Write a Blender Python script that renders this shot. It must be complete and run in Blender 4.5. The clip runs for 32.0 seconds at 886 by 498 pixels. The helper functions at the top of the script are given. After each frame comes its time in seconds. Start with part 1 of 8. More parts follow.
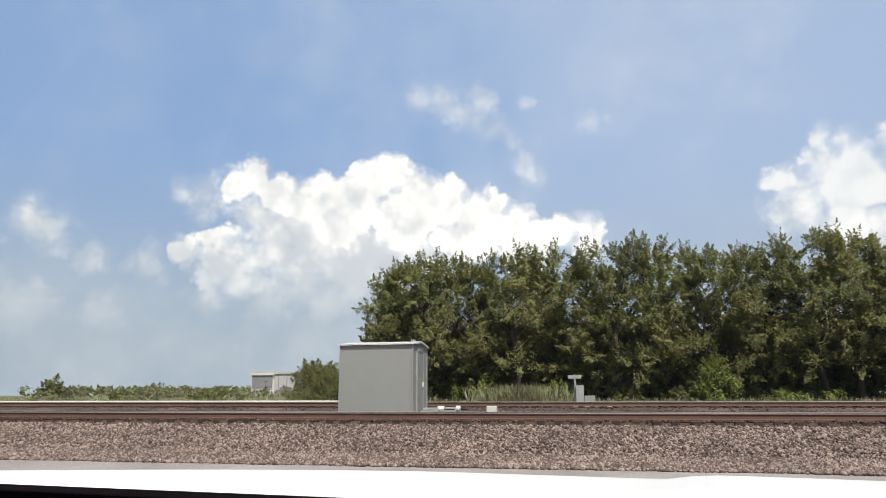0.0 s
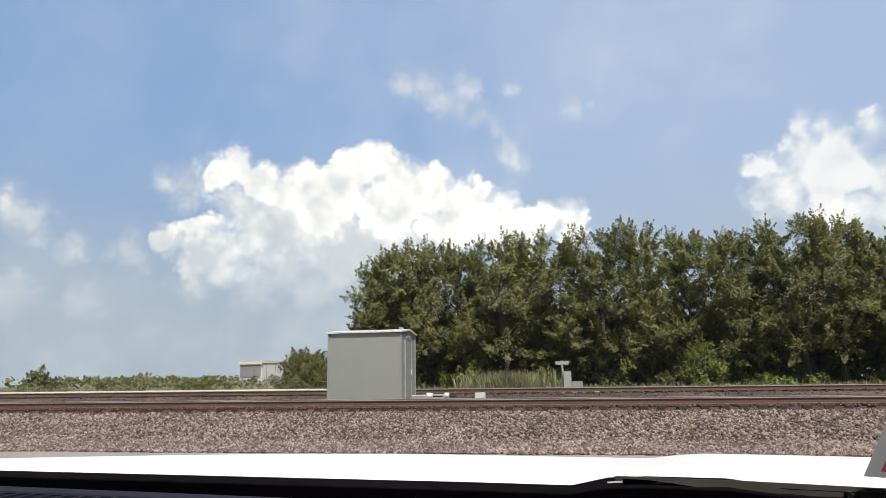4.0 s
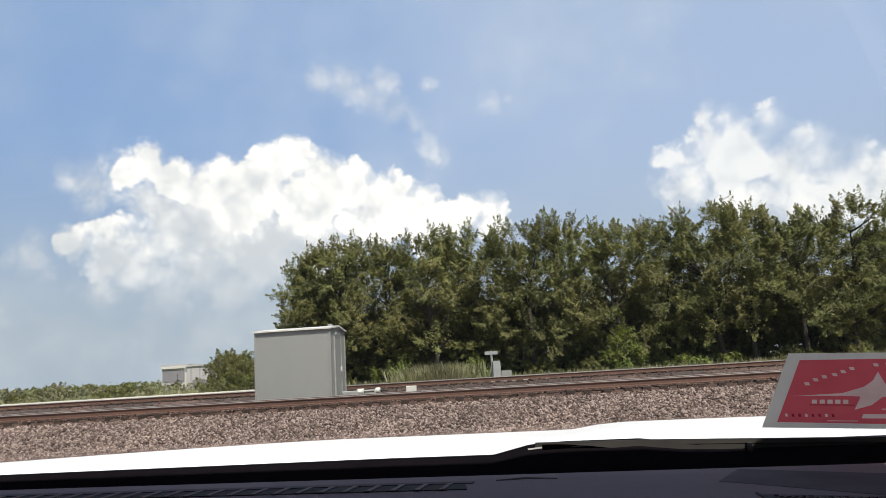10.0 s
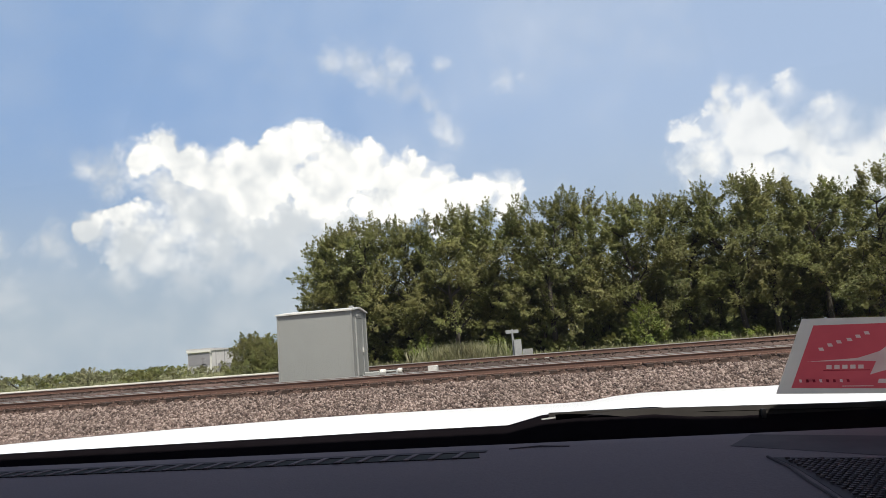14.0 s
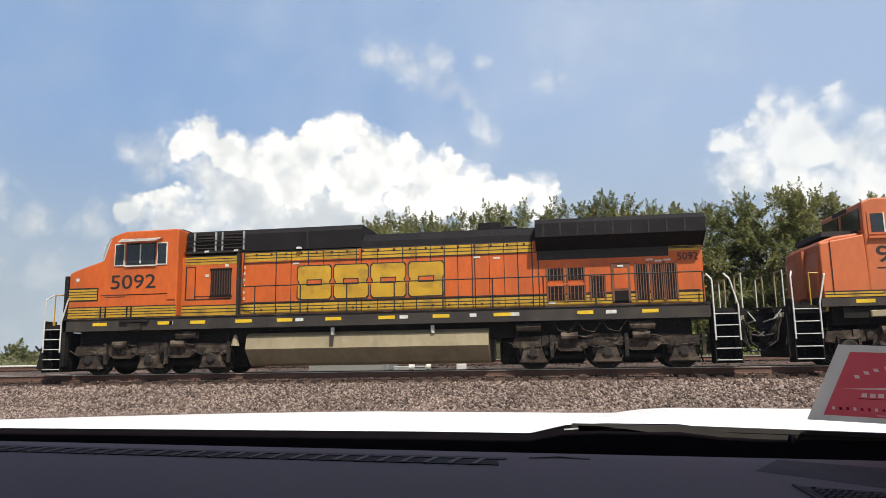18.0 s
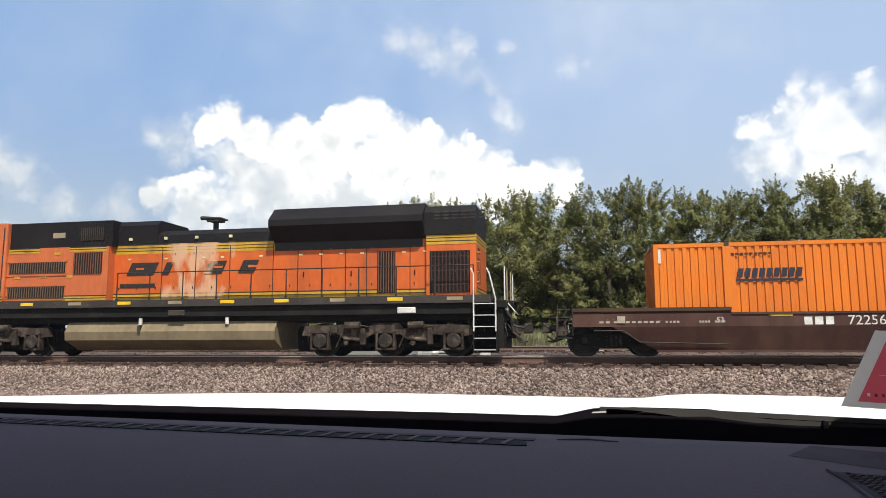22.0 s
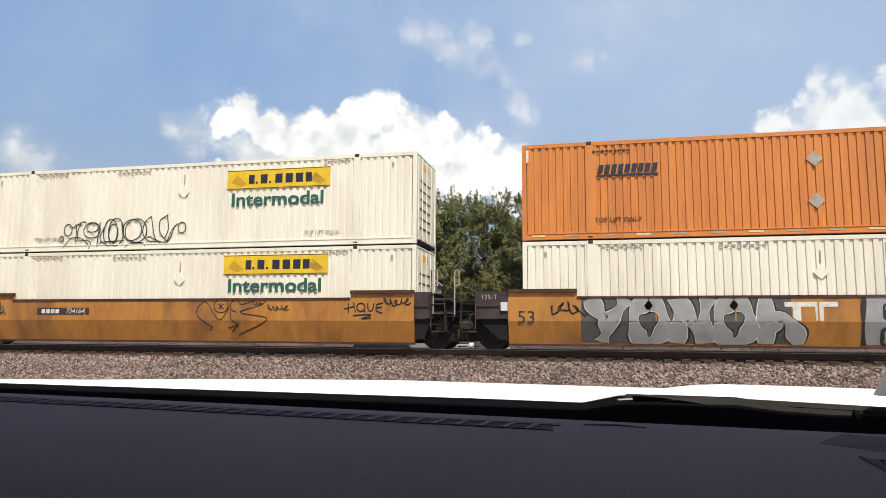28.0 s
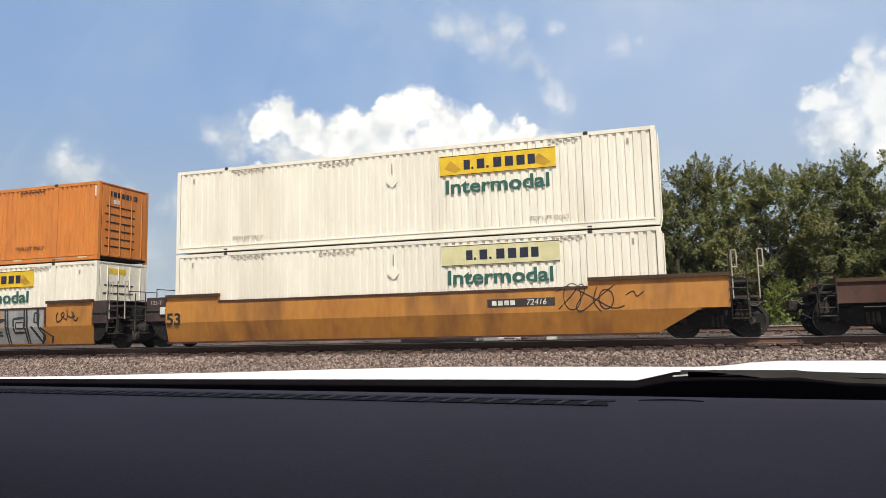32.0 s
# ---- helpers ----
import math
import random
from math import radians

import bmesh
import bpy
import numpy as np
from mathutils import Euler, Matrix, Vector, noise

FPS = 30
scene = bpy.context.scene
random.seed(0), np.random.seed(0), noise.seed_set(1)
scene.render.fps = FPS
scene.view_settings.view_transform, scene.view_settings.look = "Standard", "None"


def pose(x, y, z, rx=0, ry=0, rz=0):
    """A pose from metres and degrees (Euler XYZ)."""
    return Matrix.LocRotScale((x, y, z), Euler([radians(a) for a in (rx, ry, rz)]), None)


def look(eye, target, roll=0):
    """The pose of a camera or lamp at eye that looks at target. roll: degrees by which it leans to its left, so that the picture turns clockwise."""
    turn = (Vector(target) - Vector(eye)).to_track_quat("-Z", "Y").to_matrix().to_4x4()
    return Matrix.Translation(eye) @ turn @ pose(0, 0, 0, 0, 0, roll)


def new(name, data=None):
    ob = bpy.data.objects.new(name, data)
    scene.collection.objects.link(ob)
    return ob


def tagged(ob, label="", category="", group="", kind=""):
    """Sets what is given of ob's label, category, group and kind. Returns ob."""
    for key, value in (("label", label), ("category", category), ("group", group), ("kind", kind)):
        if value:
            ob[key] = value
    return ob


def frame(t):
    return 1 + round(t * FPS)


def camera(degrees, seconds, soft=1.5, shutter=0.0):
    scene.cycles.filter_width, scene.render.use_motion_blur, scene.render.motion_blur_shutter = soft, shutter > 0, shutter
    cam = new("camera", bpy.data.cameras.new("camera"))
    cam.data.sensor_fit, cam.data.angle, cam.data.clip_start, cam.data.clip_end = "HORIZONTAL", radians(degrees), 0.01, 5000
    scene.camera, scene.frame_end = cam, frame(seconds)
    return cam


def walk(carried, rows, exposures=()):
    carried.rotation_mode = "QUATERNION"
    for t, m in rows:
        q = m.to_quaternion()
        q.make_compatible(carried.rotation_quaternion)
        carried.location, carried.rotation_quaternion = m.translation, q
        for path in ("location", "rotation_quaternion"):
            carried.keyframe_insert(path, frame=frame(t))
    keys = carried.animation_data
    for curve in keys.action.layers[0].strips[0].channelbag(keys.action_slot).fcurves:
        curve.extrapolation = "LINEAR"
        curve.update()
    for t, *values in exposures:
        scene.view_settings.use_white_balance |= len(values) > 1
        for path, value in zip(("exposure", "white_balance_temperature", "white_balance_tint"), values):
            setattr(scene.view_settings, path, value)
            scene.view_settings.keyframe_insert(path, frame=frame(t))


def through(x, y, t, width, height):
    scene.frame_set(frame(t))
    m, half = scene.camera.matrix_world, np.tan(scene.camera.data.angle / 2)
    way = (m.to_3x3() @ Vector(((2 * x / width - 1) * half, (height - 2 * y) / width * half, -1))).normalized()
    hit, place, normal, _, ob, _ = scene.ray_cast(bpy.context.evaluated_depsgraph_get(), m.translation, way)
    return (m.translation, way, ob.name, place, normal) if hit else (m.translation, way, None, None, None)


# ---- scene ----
from mathutils import geometry

# One plan: x runs along the railway (trains run towards -x), y away from the parked car, z up; the road under the car is z = 0.
RT = 0.94          # rail top of the near track
TY = 21.65         # centre of the near track
FY, FZ = 34.0, 1.12  # centre and rail top of the far track

# ---- camera ----
cam = camera(65.45, 32.0, soft=0.8)
PATH = [  # seconds, x, z, yaw, pitch, roll
    (0, -0.019, 1.4945, 11.4, 11.89, -0.18),
    (0.5, -0.019, 1.4942, 11.33, 12.21, -0.3),
    (1, -0.019, 1.4938, 11.42, 11.95, -0.17),
    (1.5, -0.019, 1.4927, 11.14, 11.97, -0.19),
    (2, -0.019, 1.4925, 11.03, 12.09, -0.3),
    (2.5, -0.019, 1.4909, 11.03, 11.82, -0.32),
    (3, -0.019, 1.4893, 10.62, 11.75, -0.37),
    (3.5, -0.018, 1.4880, 10.6, 11.37, -0.53),
    (5.5, -0.017, 1.4836, 9.3, 10, -1.47),
    (6, -0.016, 1.4823, 9.29, 10.12, -1.48),
    (6.5, -0.015, 1.4784, 9.03, 9.66, -1.32),
    (7, -0.015, 1.4755, 7.65, 9.01, -1.61),
    (7.5, -0.014, 1.4748, 6.84, 9.07, -1.71),
    (8, -0.013, 1.4740, 6.37, 8.97, -1.38),
    (8.5, -0.013, 1.4723, 5.67, 9.04, -1.82),
    (9, -0.012, 1.4705, 5.79, 9.39, -1.94),
    (9.5, -0.010, 1.4685, 4.16, 10.72, -2.19),
    (10, -0.008, 1.4665, 4.26, 10.16, -3.42),
    (10.5, -0.006, 1.4636, 4.27, 10.44, -3.77),
    (11, -0.004, 1.4607, 3.43, 11.14, -3.74),
    (11.5, -0.002, 1.4608, 3.65, 10.68, -3.13),
    (12, 0.000, 1.4610, 3.24, 10, -2.47),
    (12.5, 0.001, 1.4595, 3.8, 10.03, -2.74),
    (13, 0.002, 1.4580, 4.61, 8.59, -2.6),
    (13.5, 0.002, 1.4580, 6.19, 8.3, -4.61),
    (15.5, -0.003, 1.4560, 6.12, 10.39, -1.7),
    (16, -0.003, 1.453, 8.86, 7.46, -0.46),
    (16.5, -0.001, 1.4500, 12.07, 5.86, 1.02),
    (17, 0.002, 1.4810, 8.94, 7.5, -1.02),
    (17.5, 0.005, 1.4698, 9.14, 6.92, -0.88),
    (18, 0.006, 1.4635, 8.91, 8.59, -0.97),
    (18.5, 0.003, 1.4605, 8.98, 8.79, -0.84),
    (19, 0.000, 1.4595, 10.69, 8.29, -0.21),
    (19.5, 0.000, 1.4587, 11.31, 7.76, 0.25),
    (20, 0.000, 1.4580, 11.07, 8.43, -0.25),
    (20.5, 0.000, 1.4585, 10.63, 7.88, -0.39),
    (21, 0.001, 1.4590, 10.73, 7.87, -0.35),
    (21.5, 0.001, 1.4587, 10.86, 7.73, -0.47),
    (22, 0.001, 1.4585, 10.98, 7.47, -0.21),
    (22.5, 0.001, 1.4577, 10.98, 7.55, -0.45),
    (23, 0.001, 1.4580, 10.93, 7.65, -0.71),
    (23.5, 0.001, 1.4577, 10.89, 7.64, -0.22),
    (24, 0.002, 1.4575, 10.87, 7.45, 0.01),
    (24.5, 0.001, 1.4567, 10.9, 7.29, -0.15),
    (26.5, 0.000, 1.4533, 11, 7.44, 0.37),
    (27, 0.000, 1.4525, 10.94, 7.44, 0.31),
    (27.5, -0.003, 1.4513, 10.8, 7.23, 0.53),
    (28, -0.006, 1.4500, 12.62, 6.9, 0.34),
    (28.5, -0.007, 1.4497, 16.05, 6.56, -0.35),
    (29, -0.007, 1.4483, 17.35, 8.28, -0.47),
    (29.5, -0.007, 1.4436, 16.36, 8.6, -0.54),
    (30, -0.007, 1.4390, 17.04, 7.53, -0.72),
    (30.5, -0.008, 1.4390, 16.18, 7.33, -0.68),
    (31, -0.008, 1.4380, 14.98, 8, -0.73),
    (31.5, -0.010, 1.4390, 15.81, 7.74, 0.07),
    (32, -0.010, 1.4370, 16.23, 6.43, -1.39),
]


def eye_pose(x, z, yaw, pitch, roll):
    a, b = radians(yaw), radians(pitch)
    return look((x, 0, z), (x - math.sin(a) * math.cos(b), math.cos(a) * math.cos(b), z + math.sin(b)), roll)


walk(cam, [(r[0], eye_pose(*r[1:])) for r in PATH], [(0.0, 0.2), (13.0, 0.2), (18.0, 0.22), (22.0, 0.4), (24.0, 0.47), (25.0, 0.45), (27.0, 0.25), (32.0, 0.23)])

# ---- world and sun ----
SUN_EL, SUN_AZ = 57.0, 151.0     # degrees; azimuth clockwise from +y
world = bpy.data.worlds.new("world")
scene.world = world
world.use_nodes = True
wn, wl = world.node_tree.nodes, world.node_tree.links
sky = wn.new("ShaderNodeTexSky")
sky.sky_type, sky.sun_disc = "NISHITA", False
sky.sun_elevation, sky.sun_rotation = radians(SUN_EL), radians(SUN_AZ)
sky.air_density, sky.dust_density, sky.ozone_density = 1.0, 2.2, 1.6
wl.new(sky.outputs[0], wn["Background"].inputs[0])
wn["Background"].inputs[1].default_value = 0.085
sun = new("sun", bpy.data.lights.new("sun", "SUN"))
sun.data.energy, sun.data.angle, sun.data.color = 4.5, radians(0.6), (1.0, 0.95, 0.87)
sd = Vector((math.sin(radians(SUN_AZ)) * math.cos(radians(SUN_EL)), math.cos(radians(SUN_AZ)) * math.cos(radians(SUN_EL)), math.sin(radians(SUN_EL))))
sun.matrix_world = look(sd * 50, (0, 0, 0))


# ---- materials ----
def mat(name, col, rough=0.6, metal=0.0, col2=None, scale=3.0, fine=40.0, bump=0.0, stretch=(1, 1, 1), spec=0.5, dirt=None, per=0.0, amount=0.5):
    """Two scales of variation between col and col2, dirt in patches, and a bump. per: how far each object differs in brightness."""
    m = bpy.data.materials.new(name)
    m.use_nodes = True
    n, l = m.node_tree.nodes, m.node_tree.links
    b = n["Principled BSDF"]
    b.inputs["Roughness"].default_value, b.inputs["Metallic"].default_value = rough, metal
    b.inputs["Specular IOR Level"].default_value = spec
    tc, mp = n.new("ShaderNodeTexCoord"), n.new("ShaderNodeMapping")
    mp.inputs["Scale"].default_value = stretch
    l.new(tc.outputs["Object"], mp.inputs[0])
    big, small = n.new("ShaderNodeTexNoise"), n.new("ShaderNodeTexNoise")
    for t, s, d in ((big, scale, 5), (small, fine, 4)):
        t.inputs["Scale"].default_value, t.inputs["Detail"].default_value = s, d
        l.new(mp.outputs[0], t.inputs[0])
    c2 = col2 or tuple(v * 0.72 for v in col)
    add = n.new("ShaderNodeMath")
    add.operation = "ADD"
    l.new(big.outputs[0], add.inputs[0])
    l.new(small.outputs[0], add.inputs[1])
    ramp = n.new("ShaderNodeMapRange")
    ramp.inputs[1].default_value, ramp.inputs[2].default_value = 1.0 - amount / 2, 1.0 + amount / 2
    l.new(add.outputs[0], ramp.inputs[0])
    mix = n.new("ShaderNodeMix")
    mix.data_type = "RGBA"
    mix.inputs[6].default_value, mix.inputs[7].default_value = (*c2, 1), (*col, 1)
    l.new(ramp.outputs[0], mix.inputs[0])
    out = mix.outputs[2]
    if dirt:
        dn, dr, dm = n.new("ShaderNodeTexNoise"), n.new("ShaderNodeMapRange"), n.new("ShaderNodeMix")
        dn.inputs["Scale"].default_value, dn.inputs["Detail"].default_value = dirt[1], 7
        l.new(mp.outputs[0], dn.inputs[0])
        dr.inputs[1].default_value, dr.inputs[2].default_value, dr.inputs[4].default_value = 0.5, 0.72, dirt[2]
        l.new(dn.outputs[0], dr.inputs[0])
        dm.data_type = "RGBA"
        dm.inputs[7].default_value = (*dirt[0], 1)
        l.new(dr.outputs[0], dm.inputs[0])
        l.new(out, dm.inputs[6])
        out = dm.outputs[2]
    if per:
        oi, pr, hv = n.new("ShaderNodeObjectInfo"), n.new("ShaderNodeMapRange"), n.new("ShaderNodeHueSaturation")
        pr.inputs[3].default_value, pr.inputs[4].default_value = 1 - per, 1 + per
        l.new(oi.outputs["Random"], pr.inputs[0])
        l.new(pr.outputs[0], hv.inputs["Value"])
        l.new(out, hv.inputs["Color"])
        out = hv.outputs[0]
    l.new(out, b.inputs["Base Color"])
    if bump:
        bp = n.new("ShaderNodeBump")
        bp.inputs["Strength"].default_value, bp.inputs["Distance"].default_value = 0.6, bump
        l.new(small.outputs[0], bp.inputs["Height"])
        l.new(bp.outputs[0], b.inputs["Normal"])
    return m


def island_mat(name, a, b_, c, rough=0.8, spec=0.3, through=0.0, vary=0.3):
    """Each loose piece takes its own shade between three colours."""
    m = bpy.data.materials.new(name)
    m.use_nodes = True
    n, l = m.node_tree.nodes, m.node_tree.links
    p = n["Principled BSDF"]
    p.inputs["Roughness"].default_value, p.inputs["Specular IOR Level"].default_value = rough, spec
    g, r = n.new("ShaderNodeNewGeometry"), n.new("ShaderNodeValToRGB")
    r.color_ramp.elements[0].color, r.color_ramp.elements[1].color = (*a, 1), (*c, 1)
    r.color_ramp.elements.new(0.55).color = (*b_, 1)
    l.new(g.outputs["Random Per Island"], r.inputs[0])
    tc, big, hv, mr = n.new("ShaderNodeTexCoord"), n.new("ShaderNodeTexNoise"), n.new("ShaderNodeHueSaturation"), n.new("ShaderNodeMapRange")
    big.inputs["Scale"].default_value, big.inputs["Detail"].default_value = 0.45, 3
    l.new(tc.outputs["Object"], big.inputs[0])
    mr.inputs[1].default_value, mr.inputs[2].default_value, mr.inputs[3].default_value, mr.inputs[4].default_value = 0.32, 0.68, 1 - vary, 1 + vary
    l.new(big.outputs[0], mr.inputs[0])
    l.new(mr.outputs[0], hv.inputs["Value"])
    l.new(r.outputs[0], hv.inputs["Color"])
    hn, hr = n.new("ShaderNodeTexNoise"), n.new("ShaderNodeMapRange")
    hn.inputs["Scale"].default_value = 0.3
    hr.inputs[1].default_value, hr.inputs[2].default_value, hr.inputs[3].default_value, hr.inputs[4].default_value = 0.35, 0.65, 0.478, 0.515
    l.new(tc.outputs["Object"], hn.inputs[0])
    l.new(hn.outputs[0], hr.inputs[0])
    if through:
        l.new(hr.outputs[0], hv.inputs["Hue"])
    l.new(hv.outputs[0], p.inputs["Base Color"])
    if through:
        t, mx = n.new("ShaderNodeBsdfTranslucent"), n.new("ShaderNodeMixShader")
        mx.inputs[0].default_value = through
        l.new(hv.outputs[0], t.inputs[0])
        l.new(p.outputs[0], mx.inputs[1])
        l.new(t.outputs[0], mx.inputs[2])
        l.new(mx.outputs[0], n["Material Output"].inputs[0])
    return m


M = dict(
    orange=mat("loco_orange", (0.62, 0.122, 0.015), 0.5, col2=(0.5, 0.088, 0.012), scale=0.8, fine=9, stretch=(1, 1, 0.3), dirt=((0.22, 0.07, 0.024), 1.4, 0.5)),
    faded=mat("loco_orange_faded", (0.55, 0.14, 0.042), 0.55, col2=(0.45, 0.105, 0.032), scale=0.7, fine=8, stretch=(1, 1, 0.3), dirt=((0.27, 0.1, 0.05), 1.2, 0.45)),
    yellow=mat("stripe_yellow", (0.62, 0.36, 0.02), 0.5, col2=(0.44, 0.24, 0.016), scale=1.2, dirt=((0.13, 0.075, 0.025), 2.0, 0.65)),
    black=mat("roof_black", (0.013, 0.0112, 0.012), 0.65, col2=(0.008, 0.007, 0.0075), scale=1.0, spec=0.2, dirt=((0.022, 0.019, 0.018), 1.1, 0.5)),
    line=mat("seam_black", (0.02, 0.017, 0.015), 0.7),
    steel=mat("truck_steel", (0.042, 0.033, 0.026), 0.8, col2=(0.012, 0.010, 0.008), scale=2.2, fine=18, bump=0.01, spec=0.25, dirt=((0.16, 0.13, 0.095), 3.0, 0.55)),
    dustysteel=mat("truck_dusty", (0.062, 0.044, 0.033), 0.85, col2=(0.016, 0.012, 0.01), scale=3.4, fine=18, bump=0.01, spec=0.25, dirt=((0.2, 0.152, 0.11), 2.4, 0.75)),
    endgrey=mat("end_frame_brown", (0.055, 0.037, 0.036), 0.7, col2=(0.036, 0.023, 0.022), scale=0.8, fine=7, spec=0.3, dirt=((0.1, 0.07, 0.055), 1.3, 0.5)),
    darksteel=mat("frame_dark", (0.012, 0.0105, 0.0095), 0.8, col2=(0.008, 0.007, 0.0065), scale=1.5, spec=0.25, dirt=((0.04, 0.033, 0.027), 1.7, 0.45)),
    sill=mat("sill_grey", (0.052, 0.044, 0.039), 0.7, col2=(0.034, 0.029, 0.026), scale=1.2, spec=0.25, dirt=((0.085, 0.07, 0.055), 1.5, 0.5)),
    tank=mat("tank_dusty", (0.34, 0.285, 0.18), 0.7, col2=(0.27, 0.22, 0.135), scale=0.8, fine=7, stretch=(1, 1, 0.4), spec=0.3, dirt=((0.09, 0.07, 0.042), 1.3, 0.5)),
    tank_brown=mat("tank_brown", (0.235, 0.185, 0.11), 0.65, col2=(0.175, 0.132, 0.078), scale=0.8, fine=7, stretch=(1, 1, 0.4), spec=0.35, dirt=((0.07, 0.05, 0.03), 1.3, 0.5)),
    slat_tan=mat("grille_tan", (0.17, 0.11, 0.065), 0.8, col2=(0.1, 0.062, 0.038), scale=3),
    wheel=mat("wheel_steel", (0.03, 0.025, 0.021), 0.7, 0.2, col2=(0.014, 0.012, 0.01), scale=4),
    tread=mat("wheel_tread", (0.45, 0.43, 0.40), 0.3, 1.0),
    whitepaint=mat("white_paint", (0.74, 0.73, 0.69), 0.5, col2=(0.55, 0.53, 0.48), scale=3, dirt=((0.25, 0.2, 0.15), 4, 0.5)),
    stencil=mat("stencil_brown", (0.30, 0.25, 0.20), 0.7, col2=(0.42, 0.37, 0.3), scale=6),
    glass=mat("cab_glass", (0.02, 0.024, 0.028), 0.08, spec=0.7),
    slat=mat("grille_rust", (0.2, 0.085, 0.045), 0.8, col2=(0.11, 0.05, 0.03), scale=3),
    grille=mat("grille_dark", (0.016, 0.012, 0.01), 0.8, spec=0.2),
    c_orange=mat("container_orange", (0.70, 0.18, 0.006), 0.5, col2=(0.63, 0.155, 0.006), scale=0.6, fine=5, stretch=(1, 1, 0.25), dirt=((0.42, 0.095, 0.018), 0.9, 0.35)),
    c_rust=mat("container_orange_weathered", (0.66, 0.235, 0.042), 0.6, col2=(0.54, 0.175, 0.034), scale=0.9, fine=6, stretch=(1, 1, 0.15), dirt=((0.38, 0.12, 0.035), 0.9, 0.7)),
    c_white=mat("container_white", (0.84, 0.785, 0.66), 0.5, col2=(0.77, 0.715, 0.59), scale=0.6, fine=5, stretch=(1, 1, 0.2), dirt=((0.52, 0.46, 0.36), 0.9, 0.4)),
    well_y=mat("well_yellow", (0.49, 0.212, 0.036), 0.6, col2=(0.36, 0.142, 0.026), scale=0.6, fine=6, stretch=(1, 1, 0.35), dirt=((0.13, 0.055, 0.022), 0.9, 0.85)),
    well_b=mat("well_brown", (0.068, 0.028, 0.021), 0.7, col2=(0.045, 0.019, 0.014), scale=0.6, fine=6, stretch=(1, 1, 0.35), spec=0.3, dirt=((0.15, 0.085, 0.055), 0.9, 0.45)),
    deck=mat("deck_edge", (0.075, 0.045, 0.024), 0.75, col2=(0.045, 0.026, 0.016), scale=1.2, spec=0.25),
    navy=mat("decal_navy", (0.018, 0.02, 0.04), 0.5),
    green=mat("decal_green", (0.03, 0.12, 0.09), 0.5),
    decal=mat("decal_yellow", (0.85, 0.55, 0.02), 0.5, dirt=((0.6, 0.36, 0.03), 2.5, 0.4)),
    pale=mat("decal_pale", (0.72, 0.66, 0.36), 0.55),
    graf=mat("graffiti_silver", (0.36, 0.355, 0.345), 0.5, col2=(0.25, 0.245, 0.235), scale=2, dirt=((0.12, 0.11, 0.1), 1.5, 0.5)),
    graf_dark=mat("graffiti_grey", (0.1, 0.095, 0.09), 0.6, col2=(0.06, 0.055, 0.05), scale=2),
    tag=mat("graffiti_black", (0.025, 0.024, 0.024), 0.6),
    rail=mat("rail_rust", (0.145, 0.076, 0.054), 0.8, col2=(0.095, 0.05, 0.036), scale=2, fine=30, bump=0.004),
    shine=mat("rail_head", (0.66, 0.64, 0.61), 0.42, 0.6, col2=(0.52, 0.48, 0.44), scale=1.0, stretch=(0.3, 1, 1)),
    tie=mat("tie_wood", (0.06, 0.036, 0.026), 0.9, col2=(0.03, 0.019, 0.014), scale=4, fine=30, stretch=(3, 0.6, 1), bump=0.01, per=0.25),
    ballast=mat("ballast_bed", (0.085, 0.06, 0.049), 0.95, col2=(0.05, 0.034, 0.027), scale=1.1, fine=26, bump=0.05, dirt=((0.19, 0.115, 0.09), 0.45, 0.6)),
    shed=mat("shed_aluminium", (0.315, 0.32, 0.3), 0.55, 0.15, col2=(0.29, 0.293, 0.275), scale=0.9, fine=5, stretch=(1, 1, 0.3), dirt=((0.29, 0.28, 0.255), 0.9, 0.35)),
    shedtrim=mat("shed_trim", (0.42, 0.425, 0.41), 0.5, 0.2),
    concrete=mat("concrete", (0.42, 0.4, 0.37), 0.9, scale=3, bump=0.01),
    bark=mat("bark", (0.075, 0.062, 0.05), 0.95, col2=(0.045, 0.037, 0.03), scale=3, fine=20, stretch=(2, 2, 0.4), bump=0.03),
    far=mat("far_wall", (0.52, 0.5, 0.5), 0.8, scale=0.05),
    fardark=mat("far_roof", (0.26, 0.25, 0.27), 0.8, scale=0.05),
    carwhite=mat("car_white", (0.93, 0.92, 0.9), 0.3, spec=0.3, amount=0.2, col2=(0.91, 0.9, 0.88)),
    dash=mat("dash_vinyl", (0.195, 0.15, 0.16), 0.8, col2=(0.17, 0.131, 0.139), scale=4, fine=420, bump=0.0006, spec=0.12),
    # dark vinyl for the trim, and for the shade painted on the dash
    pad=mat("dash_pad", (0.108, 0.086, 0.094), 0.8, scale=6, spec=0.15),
    mesh=mat("grille_mesh", (0.165, 0.13, 0.138), 0.8, scale=6, spec=0.1),
    cowlgrey=mat("cowl_panel", (0.03, 0.027, 0.024), 0.8, scale=8, spec=0.2),
    cowl=mat("cowl_black", (0.009, 0.0075, 0.009), 0.95, spec=0.0),
    rubber=mat("trim_dark", (0.02, 0.02, 0.022), 0.6),
    red=mat("sticker_red", (0.54, 0.09, 0.1), 0.9, col2=(0.48, 0.075, 0.088), scale=14, spec=0.0),
    maroon=mat("sticker_maroon", (0.3, 0.03, 0.045), 0.9, scale=20, spec=0.0),
    card=mat("sticker_card", (0.56, 0.5, 0.43), 0.9, col2=(0.49, 0.435, 0.37), scale=14, spec=0.0),
    cardprint=mat("sticker_print", (0.58, 0.42, 0.37), 0.9, col2=(0.51, 0.34, 0.3), scale=20, spec=0.0),
